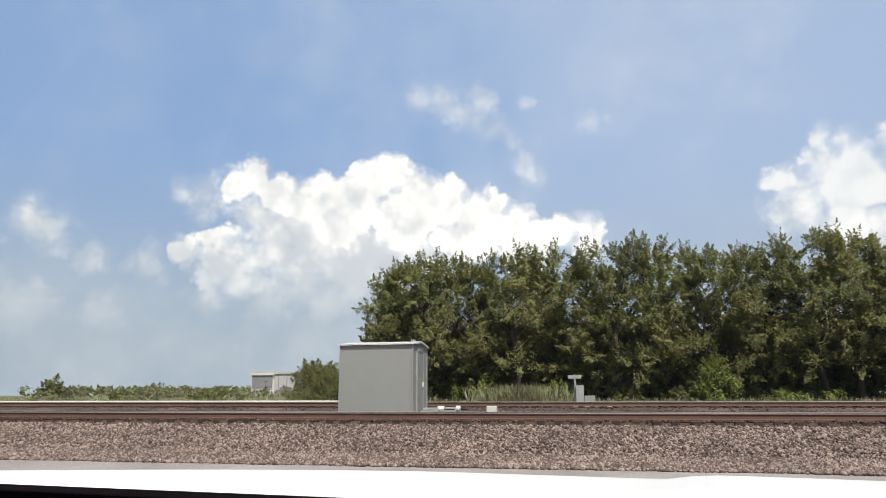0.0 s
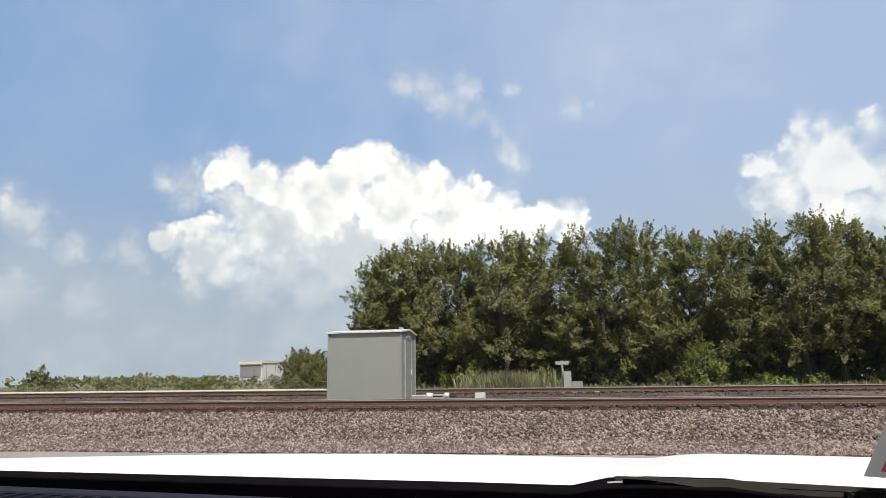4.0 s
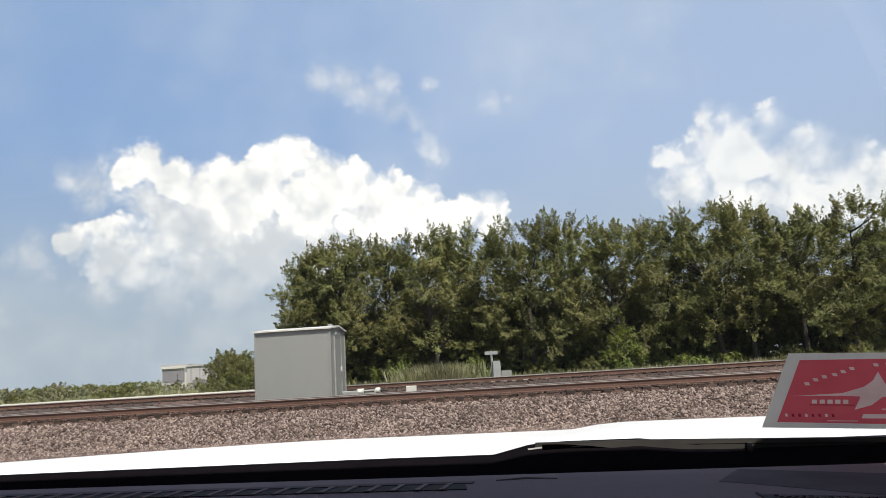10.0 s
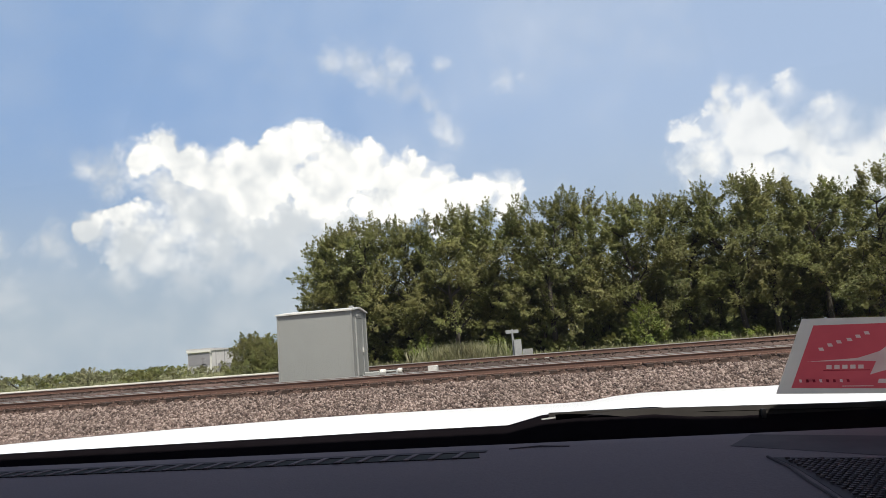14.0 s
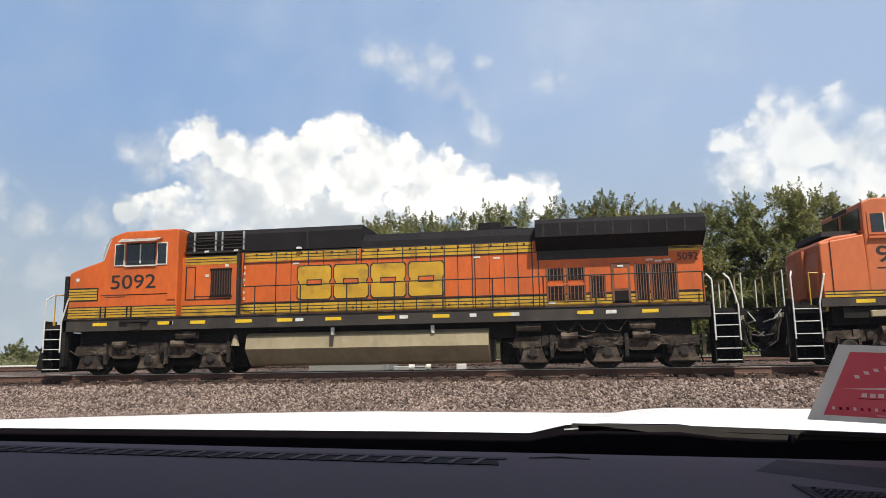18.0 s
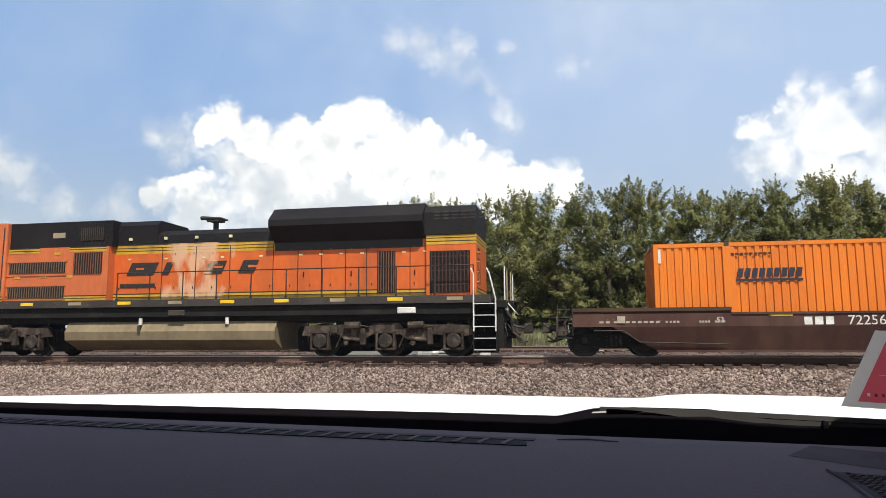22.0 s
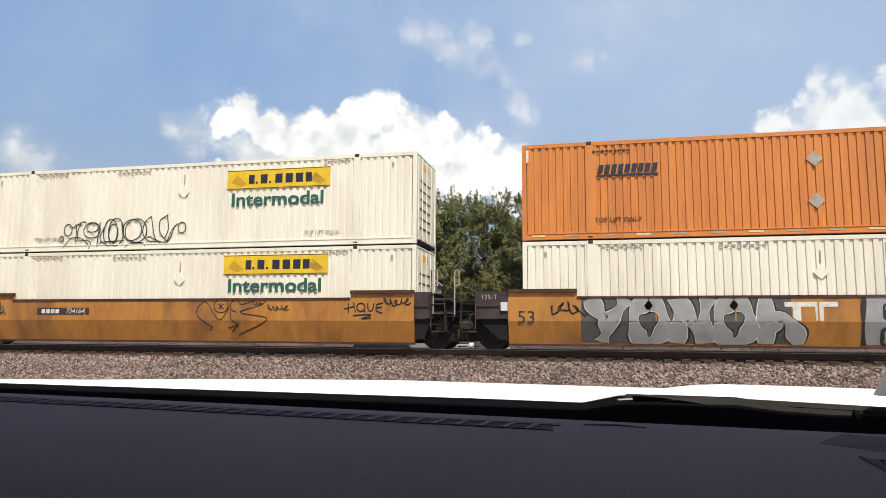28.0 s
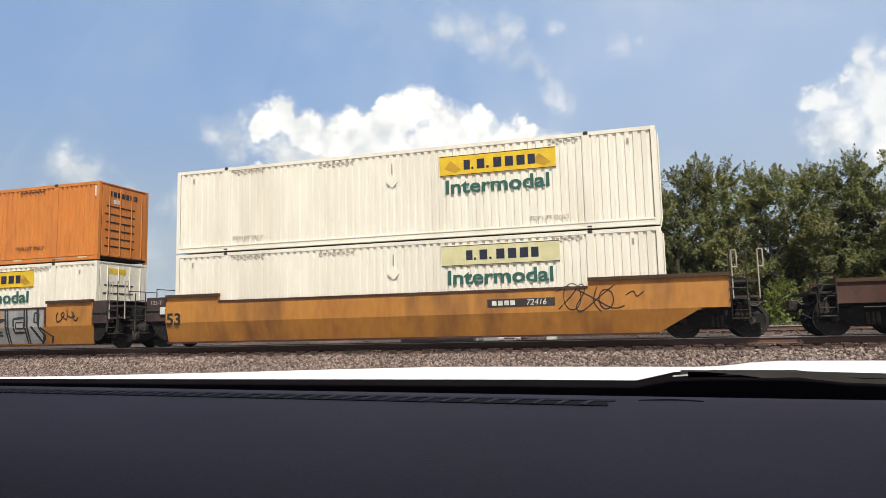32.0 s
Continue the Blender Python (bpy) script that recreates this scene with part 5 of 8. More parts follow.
    loco_truck(t, L(-58.35), 1, 3)
    loco_truck(t, L(-44.2), -1, 4)
    part("cab_step", B((L(-59.0), L(-58.55), -1.56, -1.5, 1.42, 1.62)), "steel", t)
    part("step_hood", B((L(-59.3), L(-58.3), -1.58, -1.5, 1.66, 1.7)), "darksteel", t)
    for x in (-57.1, -46.4, -43.2):
        bm = bmesh.new()
        rod(bm, (L(x) - 0.35, -1.3, 1.22), (L(x) + 0.35, -1.3, 1.22), 0.13, 10)
        part("air_reservoir", bm, "dustysteel", t)
    for x in (-45.7, -45.0, -44.3, -43.6):
        bm = bmesh.new()
        tube(bm, [(L(x), -1.35, 1.4), (L(x) + 0.15, -1.37, 1.12), (L(x) + 0.45, -1.37, 1.05), (L(x) + 0.7, -1.35, 1.4)], 0.018)
        part("cable_loop", bm, "steel", t)
    return t


def build_loco_two():
    OX = -28.75
    L = lambda x: x - OX
    t = rolling("locomotive", OX, 0, "faded orange locomotive with flared black radiators and number 9058", "locomotive", "locomotives")
    part("frame", B((L(-38.45), L(-18.00), -1.5, 1.5, 1.6, 1.83)), "sill", t, "grey side sill")
    part("underframe", B((L(-38.08), L(-18.45), -1.1, 1.1, 1.1, 1.6)), "darksteel", t)
    sill_marks(t, L(-38.26), L(-18.15), -1.5, 1.73, 11, 5)
    bm = bmesh.new()
    slab(bm, [(L(-38.38), 1.83), (L(-38.45), 2.6), (L(-38.31), 3.42), (L(-37.89), 3.56), (L(-37.20), 3.64), (L(-37.14), 1.83)], -1.25, 1.25, 0.05)
    part("nose", bm, "faded", t, "blunt faded orange nose")
    part("nose_top", B((L(-38.15), L(-37.20), -1.1, 1.1, 3.58, 3.72)), "line", t)
    bm = bmesh.new()
    slab(bm, [(L(-37.20), 1.83), (L(-37.20), 4.46), (L(-36.95), 4.56), (L(-34.70), 4.56), (L(-34.70), 1.83)], -1.47, 1.47, 0.05)
    part("cab", bm, "faded", t, "faded orange cab")
    bm = bmesh.new()
    slab(bm, [(L(-38.36), 1.84), (L(-38.36), 3.36), (L(-37.20), 3.56), (L(-37.14), 1.84)], -1.45, 1.45, 0.04)
    part("nose_side", bm, "faded", t)
    win = part("window_frame", B((L(-37.09), L(-35.24), -1.495, -1.47, 3.54, 4.18)), "faded", t)
    for a, b in ((-37.01, -36.69), (-36.57, -36.20), (-36.14, -35.73), (-35.63, -35.32)):
        part("pane", B((L(a), L(b), -1.503, -1.495, 3.6, 4.11)), "glass", win)
        part("pane_edge", B((L(b), L(b) + 0.035, -1.507, -1.49, 3.58, 4.13)), "whitepaint", win)
    for a, b in ((-1.3, -0.12), (0.12, 1.3)):
        part("windscreen", B((L(-37.225), L(-37.19), a, b, 3.7, 4.3)), "glass", t)
    part("number_board", B((L(-37.215), L(-37.19), -0.5, 0.5, 4.34, 4.46)), "line", t)
    part("nose_door", B((L(-38.47), L(-38.4), -0.35, 0.35, 1.9, 3.3)), "faded", t)
    part("window_ledge", B((L(-37.11), L(-35.17), -1.56, -1.47, 3.42, 3.48)), "faded", t)
    part("cab_roof", B((L(-36.57), L(-35.91), -0.5, 0.5, 4.56, 4.64)), "faded", t)
    words("number", "9058", 0.64, "line", t, side(L(-36.12), -1.474, 2.97), "large black number", 1.34, bold=0.006)
    for k in range(5):
        part("vent_slot", B((L(-36.24), L(-35.82), -1.48, -1.465, 2.12 + 0.08 * k, 2.15 + 0.08 * k)), "line", t)
    bands(t, L(-38.34), L(-34.70), 1.85, 2.0, -1.475, 2)
    part("cab_seam", B((L(-34.83), L(-34.79), -1.478, -1.46, 1.85, 4.4)), "line", t)
    for x0, z0, x1, z1 in ((-38.1, 1.9, -38.1, 3.4), (-36.91, 1.9, -36.39, 2.45), (-36.39, 2.45, -34.89, 2.45), (-36.95, 2.62, -34.95, 2.62), (-35.35, 1.9, -35.35, 2.45)):
        bm = bmesh.new()
        rod(bm, (L(x0), -1.476, z0), (L(x1), -1.476, z1), 0.012, 4)
        part("panel_seam", bm, "line", t)
    for x, z in ((-33.38, 2.62), (-32.87, 3.4), (-34.39, 2.62), (-32.36, 2.62)):
        part("data_plate", B((L(x), L(x) + 0.22, -1.364, -1.35, z, z + 0.09)), "yellow", t)
    rnd = random.Random(8)
    for k in range(18):
        x = -30.63 + 0.68 * k
        part("door_hinge", B((L(x), L(x) + 0.025, -1.02, -1.0, 2.2, 2.28)), "line", t)
        part("door_hinge", B((L(x), L(x) + 0.025, -1.02, -1.0, 3.34, 3.4)), "faded", t)
        if rnd.random() < 0.5:
            part("data_plate", B((L(x) + 0.3, L(x) + 0.42, -1.01, -1.0, 3.2, 3.25)), "pale", t)
    # body behind the cab
    part("equipment_body", B((L(-34.70), L(-30.82), -1.35, 1.35, 1.83, 3.66)), "faded", t, "faded orange electrical body")
    part("equipment_roof", B((L(-34.70), L(-30.74), -1.3, 1.3, 3.66, 4.54)), "black", t, "black upper body")
    louvre(t, L(-34.62), L(-32.43), 2.8, 3.16, -1.36, 24, slat="slat_tan")
    louvre(t, L(-34.62), L(-32.43), 1.95, 2.36, -1.36, 24, slat="slat_tan")
    for a in (2.73, 1.9):
        part("grille_frame", B((L(-34.70), L(-32.36), -1.375, -1.35, a - 0.03, a + 0.02), (L(-34.70), L(-32.36), -1.375, -1.35, a + 0.44, a + 0.5)), "faded", t)
    louvre(t, L(-32.12), L(-31.04), 2.74, 3.46, -1.36, 12, "blower_grille", slat="slat")
    louvre(t, L(-31.94), L(-31.04), 3.87, 4.31, -1.31, 12, "roof_grille", slat="sill")
    part("plate", B((L(-33.02), L(-32.55), -1.312, -1.3, 3.99, 4.17)), "tank", t)
    bands(t, L(-34.70), L(-30.82), 1.85, 2.0, -1.355, 2)
    bands(t, L(-32.3), L(-30.9), 3.5, 3.64, -1.355, 2)
    bands(t, L(-34.68), L(-33.45), 3.48, 3.64, -1.355, 2)
    hood = part("hood", B((L(-30.82), L(-18.47), -1.0, 1.0, 1.83, 3.72)), "orange", t, "orange long hood with faded patches")
    bm = bmesh.new()
    loft(bm, [(-1.0, 3.7), (-1.0, 4.38), (-0.8, 4.55), (0.8, 4.55), (1.0, 4.38), (1.0, 3.7)], L(-30.82), L(-29.27))
    part("roof_front", bm, "black", t)
    bm = bmesh.new()
    loft(bm, [(-1.0, 3.72), (-0.98, 4.02), (-0.7, 4.2), (0.7, 4.2), (0.98, 4.02), (1.0, 3.72)], L(-29.27), L(-25.04))
    part("roof_middle", bm, "black", t)
    bands(t, L(-30.82), L(-25.04), 3.4, 3.7, -1.0, 3)
    bands(t, L(-30.82), L(-18.47), 1.85, 2.05, -1.0, 2)
    # flared radiators
    bm = bmesh.new()
    loft(bm, [(-1.0, 3.62), (-1.5, 4.1), (-1.5, 4.3), (-1.05, 4.72), (1.05, 4.72), (1.5, 4.3), (1.5, 4.1), (1.0, 3.62)], L(-25.07), L(-20.05))
    part("radiator", bm, "black", t, "flared black radiator housing")
    # panel below the flare, painted black together with the shadow on it
    part("radiator_panel", B((L(-25.04), L(-20.15), -1.004, -0.99, 3.36, 3.66)), "line", t)
    bm = bmesh.new()
    loft(bm, [(-1.2, 3.7), (-1.2, 4.4), (-1.0, 4.62), (1.0, 4.62), (1.2, 4.4), (1.2, 3.7)], L(-20.05), L(-18.47))
    part("rear_roof", bm, "black", t)
    for k in range(6):
        for j in range(3):
            x = -19.75 + 0.28 * k
            part("roof_vent", B((L(x), L(x) + 0.18, -1.21, -1.19, 4.18 + 0.1 * j, 4.22 + 0.1 * j)), "sill", t)
    part("rear_body", B((L(-20.00), L(-18.455), -1.16, 1.16, 1.83, 3.72)), "orange", t, "orange rear hood end")
    bands(t, L(-20.00), L(-18.47), 3.4, 3.7, -1.165, 3)
    g = part("rear_grille", B((L(-19.89), L(-18.65), -1.175, -1.16, 1.92, 3.2)), "grille", t, "dark red-brown dynamic brake grille")
    for k in range(11):
        x = -19.89 + 1.24 * (k + 0.5) / 11
        part("slat", B((L(x) - 0.017, L(x) + 0.017, -1.2, -1.175, 1.92, 3.2)), "well_b", g)
    for k in range(3):
        z = 1.92 + 1.28 * (k + 0.6) / 3
        part("slat", B((L(-19.89), L(-18.65), -1.19, -1.175, z - 0.015, z + 0.015)), "sill", g)
    louvre(t, L(-21.60), L(-21.02), 1.95, 3.26, -1.0, 7, "vent_door")
    seams(t, [L(-29.05), L(-27.82), L(-26.60), L(-25.09), L(-24.24), L(-23.44), L(-22.64), L(-21.95), L(-20.55)], 1.85, 3.6, -1.003, 0.012)
    for x in (-24.04, -22.45, -20.40):
        part("door_latch", B((L(x) - 0.014, L(x) + 0.014, -1.03, -1.0, 2.5, 2.66)), "grille", t)
    # painted mark, half hidden by pale patches
    for k in range(4):
        a = (-30.35, -29.05, -27.5, -26.3)[k]
        block_mark(t, L(a), L(a + (1.0, 0.25, 0.62, 0.55)[k]), 2.68, 3.1, -1.01, "line", 0.45)
        if k != 1:
            part("mark_slot", B((L(a + 0.35), L(a + 0.65), -1.021, -1.017, 2.86, 2.93)), "orange", t)
    part("mark_bar", B((L(-30.58), L(-29.28), -1.014, -1.006, 2.26, 2.4)), "line", t)
    hood.data.materials[0] = weathered(M["orange"], L(-27.82), 2.1)
    worn_yellow, worn_line = weathered(M["yellow"], L(-27.82), 2.1), weathered(M["line"], L(-27.82), 2.1)
    for o in t.children:
        k = o.name.split(".")[0]
        if k in ("stripe", "pinstripe", "stripe_edge", "mark_block", "mark_bar") and -1.1 < o.data.vertices[0].co.y < -0.9:
            o.data.materials[0] = worn_yellow if k == "stripe" else worn_line
    for x in (-30.25, -28.94, -27.82, -26.60):
        part("lifting_lug", B((L(x) - 0.05, L(x) + 0.05, -1.05, -0.95, 3.86, 3.95)), "pale", t)
    # hood end: stripes, number, door outline and hand holds
    part("end_stripe", B((L(-18.46), L(-18.45), -1.16, 1.16, 3.4, 3.7)), "yellow", t)
    part("end_stripe", B((L(-18.46), L(-18.45), -1.16, 1.16, 1.86, 2.05)), "yellow", t)
    for z in (3.5, 3.6, 3.71, 1.95, 2.06):
        part("pinstripe", B((L(-18.456), L(-18.444), -1.16, 1.16, z - 0.012, z + 0.012)), "line", t)
    words("number", "9058", 0.26, "line", t, pose(L(-18.446), -0.62, 3.22, 90, 0, 90), "small black number", 0.97)
    for z0, z1 in ((2.2, 2.58), (2.62, 3.0)):
        for y0, y1, a, b in ((-0.82, -0.36, z0, z0 + 0.02), (-0.82, -0.36, z1 - 0.02, z1), (-0.82, -0.8, z0, z1), (-0.38, -0.36, z0, z1)):
            part("panel_seam", B((L(-18.46), L(-18.446), y0, y1, a, b)), "line", t)
    for z in (2.25, 2.55, 2.85, 3.15):
        bm = bmesh.new()
        tube(bm, [(L(-18.46), -1.08, z), (L(-18.38), -1.08, z), (L(-18.38), -0.88, z), (L(-18.46), -0.88, z)], 0.012)
        part("hand_hold", bm, "yellow", t)
    railing(t, L(-30.34), L(-18.5), 11, -1.47, 1.83, 2.72, "line")
    railing(t, L(-38.66), L(-38.26), 2, -1.3, 1.6, 2.55, "yellow", "end_rail")
    step_well(t, L(-39.2), L(-38.52), 1.75, -1)
    step_well(t, L(-18.50), L(-17.85), 1.75, 1)
    part("platform", B((L(-39.28), L(-38.36), -1.45, 1.45, 1.45, 1.65)), "darksteel", t)
    part("platform", B((L(-18.05), L(-17.55), -1.45, 1.45, 1.45, 1.65)), "darksteel", t)
    part("pilot", B((L(-39.35), L(-39.14), -1.35, 1.35, 0.25, 1.45)), "darksteel", t)
    part("pilot", B((L(-17.80), L(-17.65), -1.35, 1.35, 0.25, 1.45)), "darksteel", t)
    coupler(t, L(-39.28), -1)
    end_fittings(t, L(-39.35), -1, 1.67)
    end_fittings(t, L(-17.60), 1, 1.67)
    coupler(t, L(-17.65), 1)
    h = part("horn", B((L(-27.93), L(-27.49), -0.22, 0.22, 4.58, 4.63), (L(-27.78), L(-27.64), -0.06, 0.06, 4.28, 4.58)), "line", t)
    for k in range(3):
        bm = bmesh.new()
        rod(bm, (L(-28.16 + 0.12 * (k == 1)), -0.2 + 0.2 * k, 4.7), (L(-27.38), -0.2 + 0.2 * k, 4.67), 0.075, 8, 0.03)
        part("horn_trumpet", bm, "line", h)
    tank(t, L(-32.26), L(-24.8), 0.2, 1.12, "tank_brown", 3)
    part("skirt", B((L(-37.89), L(-18.55), -1.4, -1.36, 1.28, 1.6)), "darksteel", t)
    loco_truck(t, L(-35.68), 1, 7, True)
    loco_truck(t, L(-21.25), -1, 8, True)
    for x, m in ((-36.95, "tank"), (-20.55, "whitepaint"), (-28.16, "sill")):
        bm = bmesh.new()
        box(bm, L(x) - 0.28, L(x) + 0.28, -1.5, -1.38, 1.3, 1.48, 0.02)
        part("side_box", bm, m, t)
    return t


build_loco_one()
build_loco_two()


# ---- well cars ----
def bogie(parent, cx):
    t = part("truck", B((cx - 0.25, cx + 0.25, -1.0, 1.0, 0.35, 0.7)), "darksteel", parent, "two-axle truck")
    for s in (-1, 1):
        bm = bmesh.new()
        slab(bm, [(cx - 1.2, 0.38), (cx - 1.2, 0.62), (cx - 0.6, 0.7), (cx - 0.35, 0.82), (cx + 0.35, 0.82), (cx + 0.6, 0.7), (cx + 1.2, 0.62), (cx + 1.2, 0.38), (cx + 0.75, 0.42), (cx + 0.4, 0.24), (cx - 0.4, 0.24), (cx - 0.75, 0.42)], s * 1.0 - 0.08, s * 1.0 + 0.08)
        part("side_frame", bm, "darksteel", t)
        for dx in (-0.12, 0.0, 0.12):
            bm = bmesh.new()
            rod(bm, (cx + dx, s * 1.1, 0.3), (cx + dx, s * 1.1, 0.62), 0.055, 8)
            part("spring", bm, "steel", t)
    wheels(t, (cx - 0.88, cx + 0.88), 0.47, WHEEL_SMALL)
    for x in (cx - 0.88, cx + 0.88):
        bm = bmesh.new()
        rod(bm, (x, -1.14, 0.47), (x, -1.05, 0.47), 0.1, 10)
        part("bearing_cap", bm, "steel", t)
    bm = bmesh.new()
    tube(bm, [(cx - 0.6, -0.9, 0.35), (cx, -1.05, 0.72), (cx + 0.5, -0.9, 0.4)], 0.03)
    part("brake_rigging", bm, "steel", t)


def well_car(ox, x0, x1, wl, wr, zt, zr, taper_l, taper_r, paint, label, trucks, el, er, shift, stand=0):
    """x0..x1: painted side; wl, wr: inner ends of the raised decks; zt, zr: tops of well and decks; el, er: ends of the dark end frames; shift: how far the whole car stands from its plan."""
    L = lambda x: x - ox
    t = rolling("well_car", ox + shift, 0, label, "well car", "well cars")
    for s in (-1, 1):
        y = s * 1.5
        yi = s * 1.42
        bl, br = x0 + (2.3 if taper_l else 0), x1 - ((1.9 if paint == "well_y" else 2.45) if taper_r else 0)
        bm = bmesh.new()
        up = [(L(x0), 0.85), (L(x1), 0.85), (L(x1), zt), (L(x0), zt)]
        slab(bm, up, min(y, yi), max(y, yi))
        part("side_sill", bm, paint, t, "")
        # lower web leans in
        bm = bmesh.new()
        prof = [(L(bl), 0.2), (L(br), 0.2), (L(x1 - ((0.75 if paint == "well_y" else 2.15) if taper_r else 0)), 0.85), (L(x0 + (1.1 if taper_l else 0)), 0.85)]
        a = [bm.verts.new((px, y if pz > 0.5 else y - s * 0.19, pz)) for px, pz in prof]
        b = [bm.verts.new((px, yi - s * 0.04 if pz > 0.5 else yi - s * 0.14, pz)) for px, pz in prof]
        fs = [bm.faces.new(a), bm.faces.new(b[::-1])] + [bm.faces.new([a[i], b[i], b[(i + 1) % 4], a[(i + 1) % 4]]) for i in range(4)]
        bmesh.ops.recalc_face_normals(bm, faces=fs)
        part("lower_web", bm, paint, t)
        part("bottom_flange", B((L(bl), L(br), min(y - s * 0.22, y - s * 0.1), max(y - s * 0.22, y - s * 0.1), 0.14, 0.2)), "well_b", t)
        # brown on every car: the shadow line beside the container is in this colour
        part("top_chord", B((L(wl), L(wr), min(y + s * 0.03, yi), max(y + s * 0.03, yi), zt - 0.05, zt + 0.012)), "well_b", t)
        for a_, b_ in ((x0, wl), (wr, x1)):
            part("raised_deck_side", B((L(a_), L(b_), min(y - s * 0.04, yi - s * 0.03), max(y - s * 0.04, yi - s * 0.03), zt, zr)), paint, t)
            part("deck_edge", B((L(a_), L(b_), min(y + s * 0.04, yi), max(y + s * 0.03, yi), zr - 0.1, zr)), "deck", t, "brown raised deck edge")
    for k in range(1, 8):   # stiffeners on the sill
        x = x0 + (x1 - x0) * k / 8
        part("stiffener", B((L(x) - 0.02, L(x) + 0.02, -1.512, -1.5, 0.87, zt - 0.06)), paint, t)
    part("well_floor", B((L(bl), L(br), -1.15, 1.15, 0.2, 0.27)), "darksteel", t)
    for a_, b_ in ((min(el, x0), wl - 0.6), (wr + 0.6, max(er, x1))):
        part("end_deck", B((L(a_), L(b_), -1.3, 1.3, zr - 0.22, zr - 0.1)), "darksteel", t)
    for e, xx, s in ((el, x0, -1), (er, x1, 1)):
        if abs(e - xx) > 0.1:
            part("end_frame", B((L(min(e, xx)), L(max(e, xx)), -1.46, 1.46, 0.92, zr - 0.06)), "endgrey" if paint == "well_y" else "well_b", t, "dark brown end frame")
            part("end_rib", B((L(min(e, xx)), L(max(e, xx)), -1.5, -1.46, 1.28, 1.33)), "sill", t)
            # dark slab added for the shade round the truck, below the end frame
            bm = bmesh.new()
            slab(bm, [(L(xx), 0.28), (L(xx + 0.3 * s), 0.32), (L(e), 0.94), (L(xx), 0.94)], -1.36, -1.3)
            part("end_web", bm, "darksteel", t)
            part("articulation_arm", B((min(L(xx), L(e + 0.75 * s)), max(L(xx), L(e + 0.75 * s)), -0.95, 0.95, 0.42, 1.42)), "darksteel", t)
            part("linkage_bar", B((min(L(e), L(e + 0.8 * s)), max(L(e), L(e + 0.8 * s)), -1.25, -1.18, 0.78, 0.84), (min(L(e), L(e + 0.7 * s)), max(L(e), L(e + 0.7 * s)), -1.1, -1.04, 0.98, 1.03)), "steel", t)
        # ladder, grab irons and railings on the end
        for k in range(4):
            z = 0.75 + 0.3 * k
            bm = bmesh.new()
            rod(bm, (L(e) - 0.05, -1.53, z), (L(e) + s * 0.42, -1.53, z), 0.016)
            part("ladder_rung", bm, "steel", t)
        for dx in (0.0, 0.42):
            bm = bmesh.new()
            rod(bm, (L(e) + s * dx, -1.52, 0.6), (L(e) + s * dx, -1.52, zr + (0.6 if s > 0 else 0.12)), 0.018)
            part("ladder_post", bm, "steel", t)
        bm = bmesh.new()
        up_ = 0.28 if paint == "well_y" else 0.08
        tube(bm, [(L(e) + s * 0.2, -0.7, zr), (L(e) + s * 0.2, -0.7, zr + up_), (L(e) + s * 0.2, 0.8, zr + up_), (L(e) + s * 0.2, 0.8, zr)], 0.016)
        part("end_rail", bm, "steel", t)
        part("walkway", B((L(e), L(e + s * 0.55), -1.2, 1.2, zr - 0.35, zr - 0.31)) if s > 0 else B((L(e - 0.55), L(e), -1.2, 1.2, zr - 0.35, zr - 0.31)), "steel", t)
    if paint == "well_y":
        for dx in (0.06, 0.72):       # pale grab irons over the end platform
            bm = bmesh.new()
            a_ = L(er) + dx
            tube(bm, [(a_, -1.5, zr - 0.75), (a_, -1.5, zr + 0.58), (a_ + 0.13, -1.5, zr + 0.58), (a_ + 0.13, -1.5, zr + 0.12), (a_, -1.5, zr + 0.12)], 0.02)
            part("grab_iron", bm, "stencil", t, "pale looped grab iron")
        part("platform_step", B((L(er) + 0.06, L(er) + 0.72, -1.5, -1.2, zr - 0.3, zr - 0.24)), "endgrey", t)
        part("platform_step", B((L(er) + 0.06, L(er) + 0.72, -1.5, -1.2, zr - 0.72, zr - 0.66)), "endgrey", t)
    for e, s in ((el, -1), (er, 1)):
        x = L(e)
        bm = bmesh.new()
        tube(bm, [(x, -1.2, 1.2), (x + 0.25 * s, -1.25, 0.95), (x + 0.1 * s, -1.25, 0.6), (x + 0.5 * s, -1.1, 0.45), (x + 0.75 * s, -1.0, 0.6)], 0.03)
        part("brake_hose", bm, "line", t)
        bm = bmesh.new()
        lathe(bm, [(0.13, -1.27), (0.18, -1.27), (0.18, -1.22), (0.13, -1.22)], x + 0.3 * s, 0.75, 14)
        part("hose_coil", bm, "steel", t)
        bm = bmesh.new()
        rod(bm, (x - 0.7 * s, -1.3, 1.0), (x - 0.1 * s, -1.3, 1.0), 0.13, 10)
        part("air_reservoir", bm, "steel", t)
        part("sill_step", B((min(x, x + 0.5 * s), max(x, x + 0.5 * s), -1.5, -1.2, 0.52, 0.56)), "steel", t, "end sill step")
        part("step_hanger", B((x + 0.45 * s - 0.02, x + 0.45 * s + 0.02, -1.5, -1.46, 0.52, 1.2)), "steel", t)
        part("crossover_board", B((min(x + 0.1 * s, x + 0.6 * s), max(x + 0.1 * s, x + 0.6 * s), -1.3, 1.3, 1.12, 1.16)), "steel", t)
        if paint != "well_y":
            part("data_box", B((x - 1.35 * s - 0.11, x - 1.35 * s + 0.11, -1.53, -1.5, 0.95, 1.15)), "stencil", t)
        if paint == "well_y":
            continue
        bm = bmesh.new()
